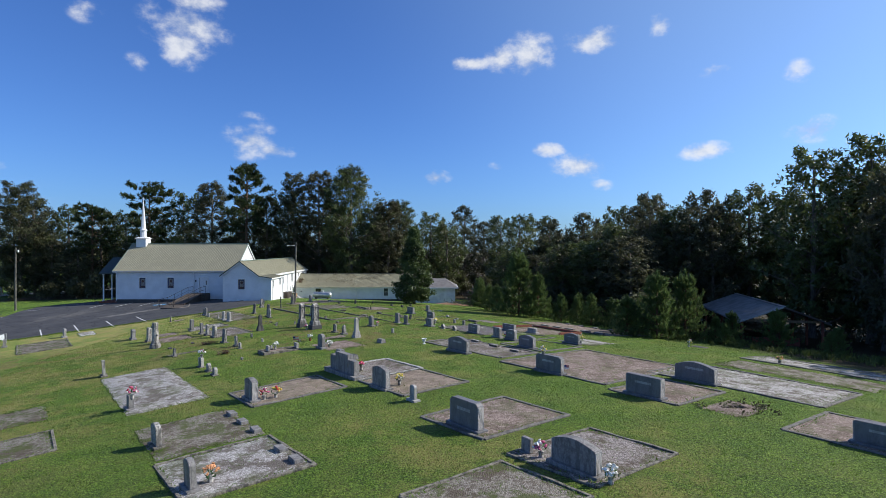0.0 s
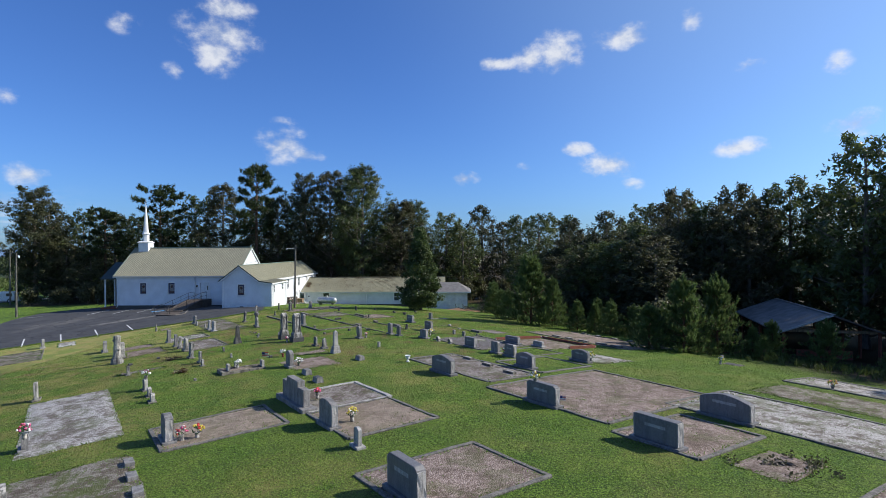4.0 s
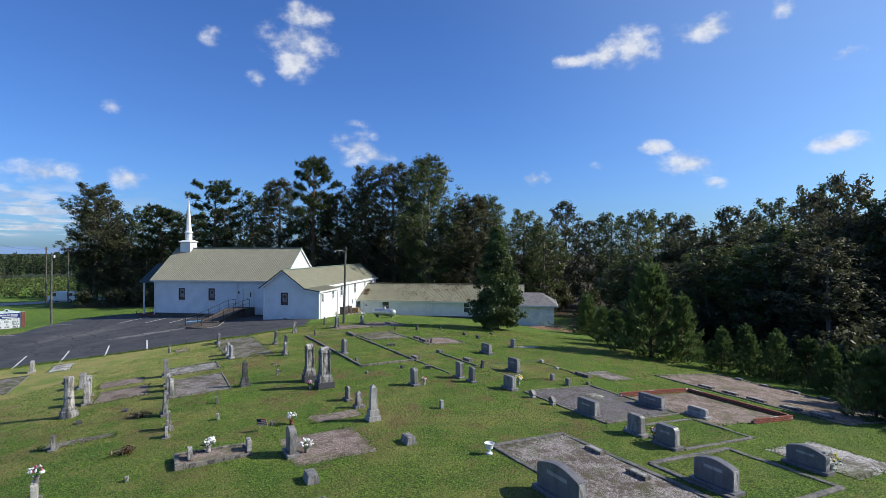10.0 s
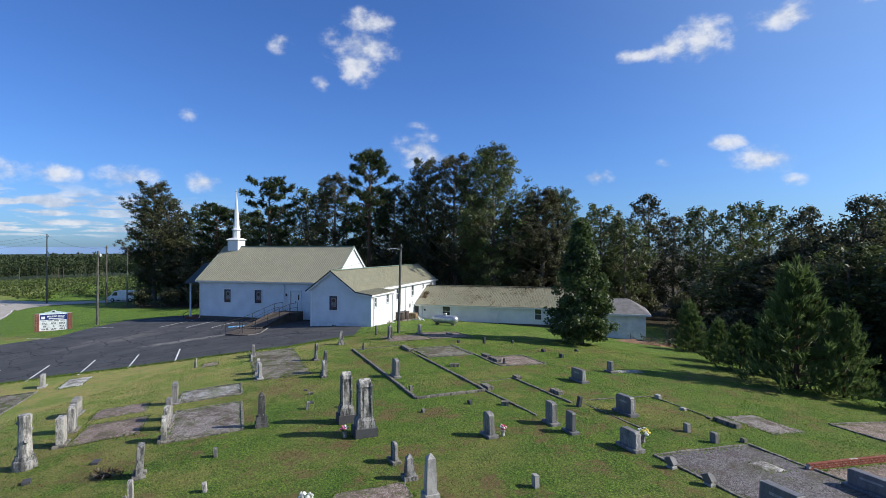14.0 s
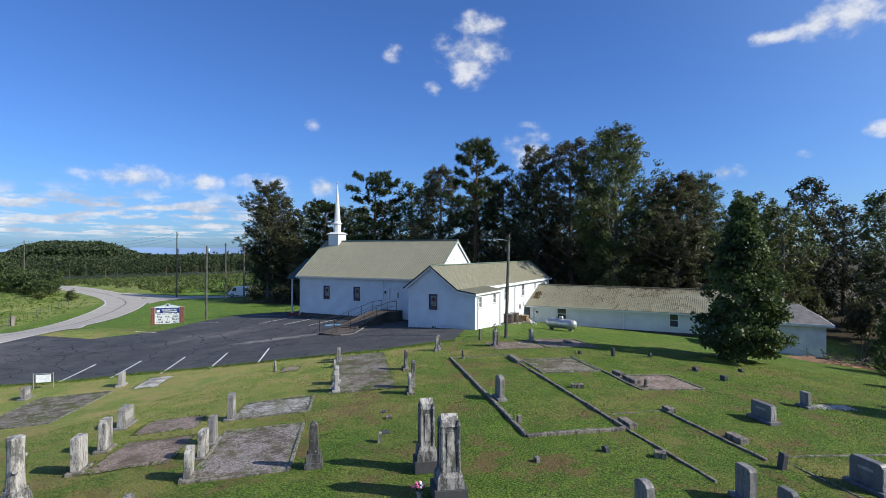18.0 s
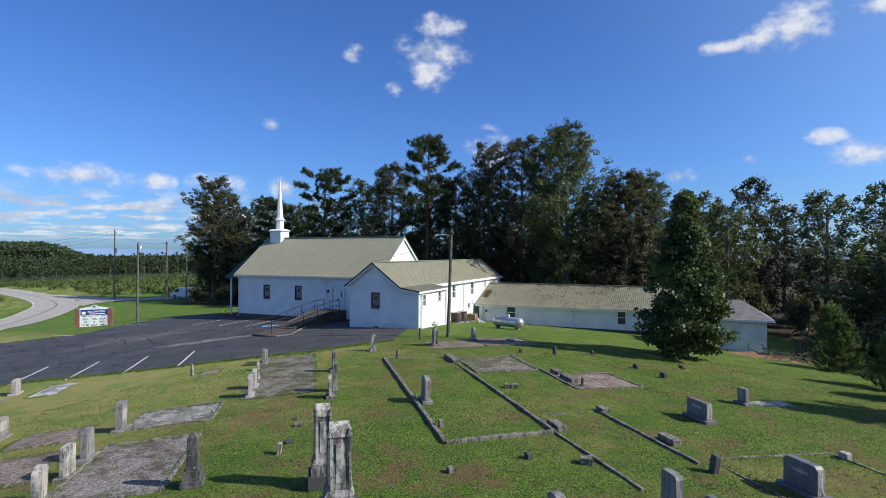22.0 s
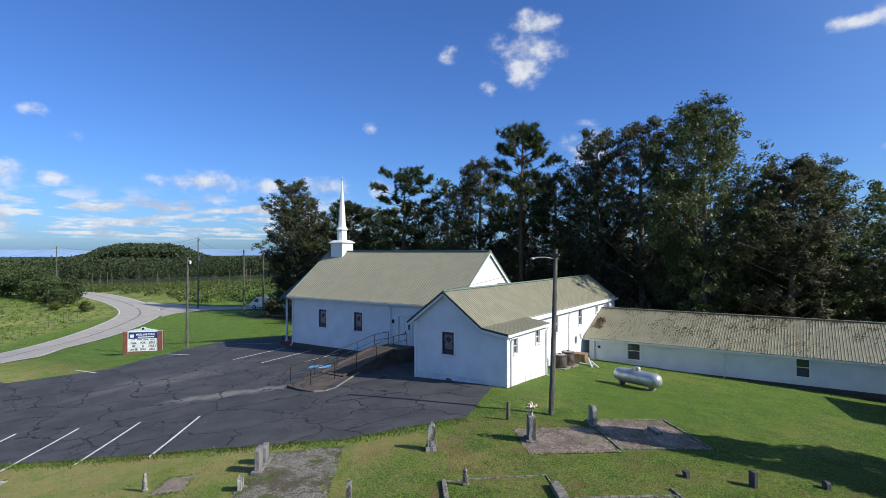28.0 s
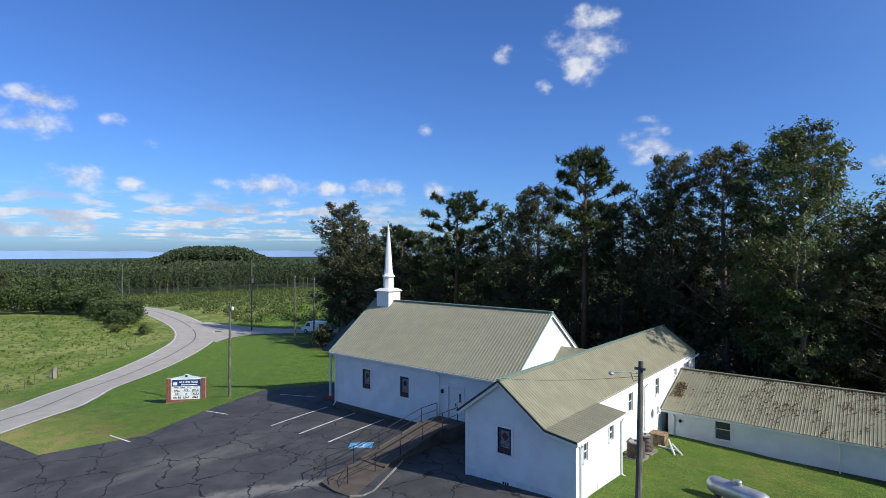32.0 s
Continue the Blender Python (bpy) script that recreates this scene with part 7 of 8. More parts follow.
gothic(-10.5, 42.85, 0.82, 1.88, "tall stained marble monument with a gabled top")
gothic(-9.2, 41.6, 0.98, 1.95, "tall clustered-shaft monument, streaked black and white")
tk = thing("tree_trunk_monument", on_land(-19.2, 37.45, ROW, 0.03), "stained marble monument carved as a tree trunk", "monument")
part("rock_base", lathe(bmesh.new(), [(0.36, -0.2), (0.36, 0.16), (0.33, 0.30), (0.29, 0.33), (0.27, 0.45)], 8), M["marble_old"], tk)
part("trunk", lathe(bmesh.new(), [(0.225, 0.42), (0.20, 0.8), (0.185, 1.3), (0.20, 1.72), (0.17, 1.76)], 11), M["marble"], tk)
for a, z in ((0.4, 0.9), (2.6, 1.2), (4.4, 1.45)):
    part("cut_limb", tube(bmesh.new(), [(0.15 * math.cos(a), 0.15 * math.sin(a), z), (0.25 * math.cos(a), 0.25 * math.sin(a), z + 0.06)], [0.07, 0.055], 8), M["marble_old"], tk)

# small markers
def marker(x, y, w, d, h, stone, label, tilt=0.0, style="slope"):
    t = tagged(new("grave_marker", None), label, "grave marker", "small markers")
    t.matrix_basis = on_land(x, y, ROW + random.uniform(-8, 8), 0.02) @ Matrix.Rotation(radians(tilt), 4, "X")
    bm = bmesh.new()
    carve(bm, outline(style, w, h), -d / 2, d / 2)
    for vv in bm.verts:
        if vv.co.z <= 0.001:
            vv.co.z = -0.15
    part("stone", bm, M[stone], t)
    return t


for x, y, w, d, h, s in ((-3.04, 38.8, 0.2, 0.12, 0.35, "granite_light"), (-9.06, 61.6, 0.26, 0.1, 0.47, "slate"), (-7.26, 62.9, 0.24, 0.12, 0.24, "slate"), (-4.82, 60.0, 0.32, 0.14, 0.22, "slate"), (-3.57, 58.4, 0.32, 0.14, 0.26, "slate"),
                         (-2.81, 61.7, 0.28, 0.14, 0.16, "slate"), (-10.8, 61.2, 0.22, 0.12, 0.2, "slate"), (-2.2, 47.2, 0.22, 0.12, 0.44, "slate"), (-9.6, 47.6, 0.2, 0.14, 0.24, "concrete"), (-8.0, 44.5, 0.2, 0.12, 0.16, "concrete"), (-6.5, 46.1, 0.2, 0.12, 0.2, "slate")):
    marker(x, y, w, d, h, s, "small dark fieldstone marker" if s == "slate" else "small pale stone footmarker", random.uniform(-10, 10), random.choice(("slope", "round", "flat")))
for x, y, w, d, h, s in ((1.62, 45.35, 0.22, 0.14, 0.34, "granite"), (2.35, 44.5, 0.24, 0.14, 0.36, "granite"), (3.33, 44.95, 0.18, 0.12, 0.16, "concrete"), (1.15, 50.2, 0.24, 0.16, 0.2, "granite_light"), (1.95, 48.6, 0.22, 0.14, 0.12, "granite_light"), (2.75, 47.7, 0.22, 0.12, 0.08, "concrete"), (-12.9, 44.2, 0.2, 0.1, 0.3, "marble"), (-14.0, 46.4, 0.24, 0.2, 0.1, "concrete"), (-13.2, 45.0, 0.3, 0.2, 0.08, "slate"), (-14.6, 47.0, 0.24, 0.16, 0.06, "slate"), (-11.5, 44.6, 0.16, 0.1, 0.26, "marble"), (-10.2, 33.9, 0.2, 0.1, 0.22, "marble"),
                         (-9.0, 36.0, 0.2, 0.14, 0.16, "concrete"), (-13.1, 38.9, 0.22, 0.1, 0.3, "marble"), (-17.7, 36.4, 0.3, 0.2, 0.12, "slate"), (-11.0, 31.0, 0.16, 0.1, 0.14, "marble"), (-11.6, 36.6, 0.18, 0.1, 0.26, "marble"), (-16.9, 38.0, 0.36, 0.2, 0.1, "slate")):
    marker(x, y, w, d, h, s, "small footstone in the grass", random.uniform(-8, 8))
marker(-12.7, 35.3, 0.08, 0.08, 0.46, "marble", "pale stone post leaning over in the grass", 24, "flat")
for x, y, s in ((-4.46, 29.65, "slate"), (-5.48, 31.35, "granite"), (-3.45, 34.65, "marble_old")):
    t = thing("pillow_marker", on_land(x, y, ROW, 0.02), "low grey granite pillow marker in grass", "grave marker", "pillow markers")
    part("block", frustum(bmesh.new(), 0, 0, -0.1, 0.30, 0.26, 0.26, 0.2, 0.13), M["granite"], t)
    part("face", frustum(bmesh.new(), 0, 0, 0.262, 0.22, 0.272, 0.21, 0.10, 0.095), M[s], t, "dark polished face")
for x, y in ((-7.54, 20.2), (-6.76, 19.1), (-5.95, 18.05), (-4.54, 16.0), (-3.86, 15.05)):
    t = thing("flat_marker", on_land(x, y, ROW + random.uniform(-4, 4), 0.0), "low flat grey footstone on the gravel", "grave marker", "flat markers")
    part("slab", cube(-0.24, 0.24, -0.13, 0.13, -0.08, 0.14, 0.012), M["granite"], t)
for x, y, w in ((9.6, 47.3, 0.8), (10.4, 46.2, 0.8), (11.2, 45.1, 0.9), (12.2, 43.9, 0.9), (13.0, 42.9, 0.9), (12.6, 51.4, 0.4), (13.5, 50.1, 0.5), (14.5, 48.9, 0.6), (15.5, 47.9, 0.5), (16.5, 46.9, 0.5), (2.6, 34.8, 0.7), (3.6, 33.0, 0.7), (4.6, 31.1, 0.7), (-12.6, 65.3, 0.8)):
    t = thing("ledge_stone", on_land(x, y, ROW, 0.0), "low grey stone ledge on a gravel plot", "grave marker", "ledge stones")
    part("slab", cube(-w / 2, w / 2, -0.12, 0.12, -0.08, 0.13, 0.012), M["concrete"], t)
    part("name_strip", cube(-w * 0.36, w * 0.36, -0.07, 0.07, 0.131, 0.139), M["granite_light"], t)
for x, y in ((0.63, 41.4), (1.46, 40.4)):
    t = thing("slant_marker", on_land(x, y, ROW, 0.0) @ Matrix.Scale(0.72, 4), "leaning slant-face granite marker", "grave marker", "slant markers")
    b = bmesh.new()
    prism(b, [(-0.12, 0.0), (0.12, 0.0), (0.12, 0.22), (-0.02, 0.36), (-0.12, 0.36)], "x", -0.17, 0.17)
    b.transform(Matrix.Translation((0.06, 0, 0.13)) @ Matrix.Rotation(radians(-27), 4, "Y") @ Matrix.Rotation(radians(10), 4, "X"))
    part("slant", b, M["granite_dark"], t)
    part("foot", cube(-0.17, 0.17, -0.13, 0.13, -0.1, 0.09, 0.01), M["granite_light"], t)
for x, y, l, turn in ((-13.6, 57.9, 1.0, ROW), (-13.1, 57.2, 0.9, ROW), (-7.2, 55.5, 1.1, ROW), (-7.9, 56.5, 0.8, ROW), (-3.2, 49.1, 0.7, ROW), (-6.35, 48.9, 0.8, ROW), (-5.3, 51.3, 0.45, ROW), (-9.0, 53.1, 0.5, 20), (-5.1, 46.4, 0.3, 10), (3.3, 47.15, 1.05, ROW)):
    t = thing("footstone_slab", on_land(x, y, turn, 0.0), "toppled grey stone slab lying by a kerb", "grave marker", "stone slabs")
    part("slab", cube(-l / 2, l / 2, -0.14, 0.14, -0.08, 0.16, 0.015), M["concrete"], t)
# low walled grave
lw = thing("walled_grave", on_land(-9.4, 32.8, ROW, 0.0), "narrow grave ringed by low concrete walls", "grave")
for x0, x1, y0, y1 in ((-0.58, 0.58, -1.12, -0.98), (-0.58, 0.58, 0.98, 1.12), (-0.58, -0.46, -0.98, 0.98), (0.46, 0.58, -0.98, 0.98)):
    part("low_wall", cube(x0, x1, y0, y1, -0.15, 0.13, 0.012), M["concrete"], lw)
part("bed", cube(-0.46, 0.46, -0.98, 0.98, -0.1, 0.07), M["gravel_brown"], lw)
for y in (-0.75, 1.0):
    part("end_stone", cube(-0.2, 0.2, y, y + 0.14, 0.1, 0.42, 0.015), M["marble"], lw)


def petals(t, x, y, z, r, n, colour, rng_, name="blossom"):
    """Silk flowers: a bunch of small cupped heads."""
    for i in range(n):
        d = Vector((rng_.normal(), rng_.normal(), abs(rng_.normal()))).normalized() * r * (0.6 + 0.4 * rng_.random())
        s = 0.034 + 0.026 * rng_.random()
        bm = lathe(bmesh.new(), [(0.2 * s, -0.5 * s), (0.8 * s, -0.2 * s), (s, 0.25 * s), (0.5 * s, 0.5 * s)], 6)
        bm.transform(Matrix.Translation((x + d.x, y + d.y, z + d.z)) @ Matrix.Rotation(rng_.random() * 3, 4, Vector(rng_.normal(size=3)).normalized()))
        part(name, bm, M[colour[i % len(colour)]], t)


f_rng = np.random.default_rng(12)


def bouquet(x, y, z, colours, label, r=0.17, n=14, vase="marble"):
    t = thing("flower_vase", Matrix.Translation((x, y, H(x, y) + z)), label, "flowers", "grave flowers")
    part("vase", lathe(bmesh.new(), [(0.05, -0.03), (0.075, 0.02), (0.06, 0.1), (0.09, 0.2)], 10), M[vase], t)
    me = leaves("greenery", [(Vector((0, 0, 0.28)), r * 0.9, 40)], 0.09, M["stem"], f_rng, 0.4)
    piece("greenery", me, t)
    petals(t, 0, 0, 0.28, r, n, colours, f_rng)
    return t


FLOWERS = [
    (5.15, 25.75, 0.72, ("fl_white", "fl_white", "fl_yellow"), "white and yellow silk flowers on a headstone"), (-1.55, 23.4, 0.05, ("fl_yellow", "fl_yellow", "fl_white"), "yellow silk flowers in a white vase"),
    (9.35, 34.7, 0.1, ("fl_white", "fl_yellow"), "large cream flower wreath beside a headstone"), (4.15, 12.75, 0.0, ("fl_white",), "white silk flowers at a stone's foot"), (2.85, 14.55, 0.0, ("fl_white", "fl_pink"), "pale silk flowers at a stone's foot"),
    (-12.15, 21.9, 0.5, ("fl_pink", "fl_pink", "fl_white", "fl_red"), "pink silk flowers on a low stone"), (-6.95, 22.1, 0.0, ("fl_red", "fl_white", "fl_pink"), "red and white flowers on a plinth"), (-6.55, 22.35, 0.0, ("fl_yellow", "fl_yellow", "fl_red"), "yellow flowers on a sandy plot"),
    (-12.75, 29.75, 0.46, ("fl_white", "fl_pink", "fl_white"), "white and pink flowers on a small stone"), (-9.7, 33.0, 0.1, ("fl_white",), "white flowers on a narrow grave"), (-6.5, 33.35, 0.0, ("fl_white",), "white silk lilies beside a headstone"),
    (-8.3, 36.1, 0.0, ("fl_white",), "white flowers in a clay pot"), (-9.75, 41.2, 0.0, ("fl_pink", "fl_white"), "faded pink flowers at a monument's foot"), (-16.15, 61.7, 0.9, ("fl_orange", "fl_white"), "dried flowers on an old stone"),
    (17.5, 37.2, 0.0, ("fl_yellow", "fl_white"), "yellow flowers on a lone grave"), (19.6, 30.6, 0.0, ("fl_yellow", "fl_orange"), "orange and yellow flowers on white gravel"), (-4.55, 42.6, 0.0, ("fl_red", "fl_white", "fl_pink"), "red flowers behind a headstone"),
    (-3.6, 26.4, 0.1, ("fl_red", "fl_pink"), "small red flowers on grey gravel"), (-0.05, 42.9, 0.2, ("fl_white", "fl_yellow"), "pale flowers beside a headstone"), (4.75, 36.4, 0.0, ("fl_white", "fl_red"), "flowers between two headstones"), (-5.75, 13.95, 0.0, ("fl_orange",), "orange flowers by a tablet")]
for x, y, z, cs, lab in FLOWERS:
    big = 1.5 if "wreath" in lab else 0.6 if "faded" in lab or "behind" in lab or "small red" in lab else 1.0
    bouquet(x, y, z, cs, lab, 0.22 * big, 22, "brick" if "clay" in lab else "marble")
u = thing("garden_urn", on_land(-0.7, 34.0, 0, 0.0) @ Matrix.Scale(0.82, 4), "white cast urn standing on the grass", "urn")
part("urn_foot", lathe(bmesh.new(), [(0.12, -0.05), (0.12, 0.05), (0.05, 0.08), (0.04, 0.16)], 14), M["trim"], u)
part("urn_bowl", lathe(bmesh.new(), [(0.04, 0.16), (0.13, 0.22), (0.16, 0.36), (0.2, 0.42), (0.19, 0.43), (0.13, 0.36)], 16), M["trim"], u)


def flag(x, y, z, h, lean, size=1.0):
    t = thing("small_flag", Matrix.Translation((x, y, H(x, y) + z)) @ Matrix.Rotation(radians(lean), 4, "X") @ Matrix.Scale(size, 4), "small striped flag on a stick", "flag", "small flags")
    part("stick", tube(bmesh.new(), [(0, 0, -0.05), (0, 0, h)], 0.006, 5), M["wood"], t)
    for i in range(6):
        part("stripe", cube(0.004, 0.22, -0.003, 0.003, h - 0.2 + 0.028 * i, h - 0.173 + 0.028 * i), M["flag_red" if i % 2 else "fl_white"], t)
    part("canton", cube(0.004, 0.1, -0.005, 0.005, h - 0.12, h - 0.03), M["flag_blue"], t)


flag(5.0, 25.9, 0.8, 0.42, 12)
flag(5.95, 24.9, 0.0, 0.5, -8)
flag(-9.22, 35.4, 0.0, 0.34, 24, 1.7)
flag(17.7, 37.6, 0.0, 0.55, -10)
for x, y, h in ((-25.5, 52.6, 0.62), (-20.7, 52.0, 0.4), (-16.2, 57.1, 0.5), (-6.5, 54.7, 0.34)):
    t = thing("grave_figure", on_land(x, y, ROW, 0.0), "small weathered stone ornament on a grave", "ornament", "grave ornaments")
    part("figure", lathe(bmesh.new(), [(0.11, -0.05), (0.11, 0.06), (0.07, 0.1), (0.08, h * 0.5), (0.05, h * 0.72), (0.065, h * 0.86), (0.02, h)], 9), M["marble_old"], t)
for x, y in ((-12.8, 33.05), (-15.4, 37.0)):
    t = thing("dead_brush", ground_at(x, y), "small dark heap of dead flowers and twigs", "brush", "dead heaps")
    piece("foliage", leaves("foliage", [(Vector((0.22 * f_rng.normal(), 0.22 * f_rng.normal(), 0.08)), 0.2, 40) for _ in range(6)], 0.14, M["leaf_dead"], f_rng, 0.2), t)
    for i in range(6):
        a = i * 1.05
        part("twig", tube(bmesh.new(), [(0, 0, 0.02), (0.2 * math.cos(a), 0.2 * math.sin(a), 0.16), (0.42 * math.cos(a), 0.42 * math.sin(a), 0.1)], [0.015, 0.012, 0.005], 5), M["bark"], t)
t = thing("flat_marker", on_land(18.3, 37.3, ROW, 0.0), "flat dark plaque in the grass", "grave marker", "flat markers")
part("slab", cube(-0.5, 0.5, -0.3, 0.3, -0.06, 0.05, 0.01), M["concrete"], t)
part("plaque", cube(-0.4, 0.4, -0.2, 0.2, 0.051, 0.062, 0.004), M["slate"], t, "dark bronze plaque")
po = thing("wooden_post", on_land(-18.1, 63.7, 0, 0.0), "short weathered post in the grass", "post")
part("post", tube(bmesh.new(), [(0, 0, -0.3), (0.02, 0, 0.74)], [0.075, 0.07], 8), M["pole"], po)
fs = thing("notice_board", on_land(-37.4, 47.0, 45, 0.0), "small white notice in a metal frame", "sign")
for x in (-0.48, 0.48):
    part("leg", tube(bmesh.new(), [(x, 0, -0.2), (x, 0, 0.86)], 0.03, 6), M["lamp_grey"], fs)
part("rail", tube(bmesh.new(), [(-0.48, 0, 0.82), (0.48, 0, 0.82)], 0.02, 6), M["lamp_grey"], fs)
part("panel", cube(-0.36, 0.36, -0.02, 0.02, 0.34, 0.76, 0.004), M["sign_white"], fs)
# worn brush heap on the bare patch
grave_plot(10.9, 19.6, 2.2, 1.5, "gravel_brown", None, "bare patch of turned dark soil", lift=0.04)
heap = thing("brush_heap", Matrix.Translation((10.9, 19.6, H(10.9, 19.6))), "low heap of cut weeds and dark debris", "brush")
piece("foliage", leaves("foliage", [(Vector((0.7 * f_rng.normal(), 0.4 * f_rng.normal(), 0.03)), 0.22, 34) for _ in range(14)], 0.1, M["leaf_mix"], f_rng), heap)
for i in range(5):
    part("dead_branch", tube(bmesh.new(), [(-0.5 + 0.2 * i, -0.1, 0.05), (0.0, 0.05 * i, 0.12), (0.4, 0.2 - 0.1 * i, 0.06)], [0.03, 0.025, 0.01], 5), M["bark"], heap)

# ---- poles, sign, tank and other things ----
lp = thing("light_pole", ground_at(-16.85, 65.3), "weathered wooden pole with a street-light arm", "street lamp", "light poles")
part("pole", tube(bmesh.new(), [(0, 0, -0.5), (0.0, 0.35, 3.5), (-0.09, 0.82, 7.12)], [0.125, 0.105, 0.085], 12), M["pole"], lp)
part("arm", tube(bmesh.new(), [(-0.08, 0.77, 6.68), (-0.45, 0.5, 6.76), (-0.82, 0.2, 6.74)], 0.022, 8), M["lamp_grey"], lp)
hd_ = lathe(bmesh.new(), [(0.03, 0.02), (0.08, 0.0), (0.10, -0.05), (0.04, -0.11)], 12, -0.9, 0.14, 6.74)
part("lamp_head", hd_, M["lamp_grey"], lp)
part("brace", tube(bmesh.new(), [(-0.08, 0.75, 6.5), (-0.28, 0.62, 6.42), (-0.36, 0.55, 6.72)], 0.012, 6), M["black"], lp)
part("bracket", cube(-0.28, 0.1, 0.7, 0.8, 6.82, 6.9), M["pole"], lp)
lp2 = thing("light_pole", ground_at(-55.3, 72.2), "slim wooden pole with a yard light by the sign", "street lamp", "light poles")
part("pole", tube(bmesh.new(), [(0, 0, -0.5), (0, 0, 4), (0.05, 0, 8.3)], [0.13, 0.11, 0.085], 12), M["pole"], lp2)
part("lamp_head", lathe(bmesh.new(), [(0.04, 0.08), (0.10, 0.0), (0.11, -0.08), (0.07, -0.24)], 12, 0.3, 0.1, 7.9), M["sign_white"], lp2)
part("arm", tube(bmesh.new(), [(0.05, 0, 7.95), (0.35, 0.1, 8.0)], 0.025, 8), M["lamp_grey"], lp2)


def utility_pole(x, y, h, cross=True):
    z = float(land(np.array([[x]]), np.array([[y]]))[0, 0])
    t = thing("utility_pole", Matrix.Translation((x, y, z)), "tall wooden utility pole with wires", "utility pole", "utility poles")
    part("pole", tube(bmesh.new(), [(0, 0, -0.5), (0, 0, h)], [0.16, 0.1], 10), M["pole"], t)
    if cross:
        part("crossarm", bar_between(bmesh.new(), (-0.9, 0.5, h - 0.4), (0.9, -0.5, h - 0.4), 0.09, 0.11), M["pole"], t)
        for k in (-0.8, 0.0, 0.8):
            part("insulator", lathe(bmesh.new(), [(0.03, 0), (0.05, 0.08), (0.02, 0.14)], 6, k, -0.55 * k, h - 0.35), M["lamp_grey"], t)
    else:
        part("transformer", lathe(bmesh.new(), [(0.05, -0.02), (0.2, 0.0), (0.2, 0.75), (0.12, 0.85)], 10, 0.3, 0.0, h - 4.3), M["lamp_grey"], t)
        part("bracket", bar_between(bmesh.new(), (-0.1, 0, h - 0.9), (0.5, 0, h - 0.3), 0.05, 0.05), M["pole"], t)
    return t, Vector((x, y, z + h))


_, top_a = utility_pole(-101.5, 102.5, 13.2, False)
_, top_b = utility_pole(-152.0, 99.0, 11.5)
_, top_c = utility_pole(-84.0, 99.5, 10.5)
_, top_d = utility_pole(-81.0, 101.0, 10.0)
_, top_e = utility_pole(-190.0, 92.0, 11.5)


def wire(p, q, sag):
    t = tagged(new("overhead_wire", None), "thin black overhead wire between poles", "wire", "overhead wires")
    t.matrix_basis = Matrix.Translation(p)
    pts = [Vector(p).lerp(Vector(q), i / 16) - Vector((0, 0, 4 * sag * (i / 16) * (1 - i / 16))) - Vector(p) for i in range(17)]
    part("cable", tube(bmesh.new(), pts, 0.013 if sag > 0.5 else 0.007, 4), M["wire"], t)


for dz in (0.1, 0.7, 1.4):
    wire(top_a - Vector((0, 0, dz)), top_b - Vector((0, 0, dz)), 1.6)
wire(top_a - Vector((0, 0, 0.4)), top_c - Vector((0, 0, 0.3)), 0.9)
wire(top_b - Vector((0, 0, 0.4)), top_e - Vector((0, 0, 0.4)), 1.2)
wire(Vector((-16.95, 66.05, H(-16.85, 65.3) + 6.6)), Vector((-24.8, 69.2, 5.42)), 0.12)

# church sign
sg = thing("church_sign", Matrix.Translation((-59.3, 70.3, H(-59.3, 70.3))) @ Matrix.Rotation(radians(46.5), 4, "Z") @ Matrix.Diagonal((0.96, 1, 1.03, 1)), "changeable-letter church sign between red brick piers", "sign")
for x in (-1.55, 1.55):
    pr = part("brick_pier", cube(x - 0.21, x + 0.21, -0.21, 0.21, -0.2, 2.0), M["mortar"], sg)
    for r in range(26):
        for k, (ox, oy, rz) in enumerate(((-0.105, -0.16, 0), (0.105, -0.16, 0), (-0.16, 0.0, 90), (0.16, 0.0, 90), (-0.105, 0.16, 0), (0.105, 0.16, 0))):
            if k > 3 and r < 24:
                continue
            piece("brick", brk, pr, Matrix.Translation((x + ox, oy, -0.05 + 0.079 * r)) @ Matrix.Rotation(radians(rz), 4, "Z") @ Matrix.Diagonal((1.02 if k not in (2, 3) else 1.3, 1.2, 1.14, 1)))
bs = part("brick_base", cube(-1.34, 1.34, -0.2, 0.2, -0.3, 0.16), M["mortar"], sg)
for r in range(3):
    for i in range(13):
        piece("brick", brk, bs, Matrix.Translation((-1.24 + 0.207 * i, -0.16, -0.05 + 0.075 * r)))
cab = part("cabinet", cube(-1.33, 1.33, -0.13, 0.13, 0.17, 1.95, 0.01), M["sign_white"], sg)
hdr = bmesh.new()
prism(hdr, [(-1.33, 1.95), (1.33, 1.95), (1.33, 2.02), (0.25, 2.22), (0.16, 2.34), (-0.16, 2.34), (-0.25, 2.22), (-1.33, 2.02)], "y", -0.1, 0.1)
part("header", hdr, M["sign_pale"], sg)
part("emblem", cube(-0.11, 0.11, -0.108, -0.102, 2.1, 2.28), M["letter"], sg)
blue = part("name_panel", cube(-1.27, 1.27, -0.145, -0.131, 1.32, 1.9), M["sign_blue"], sg)
part("name_bar", cube(-0.45, 1.0, -0.152, -0.146, 1.41, 1.49), M["sign_white"], blue)
part("emblem", cube(-1.15, -0.8, -0.152, -0.146, 1.42, 1.7), M["sign_white"], blue)
for k in range(4):
    part("small_print_bar", cube(-1.1 + 0.58 * k, -0.68 + 0.58 * k, -0.14, -0.131, 1.2, 1.25), M["letter"], cab)


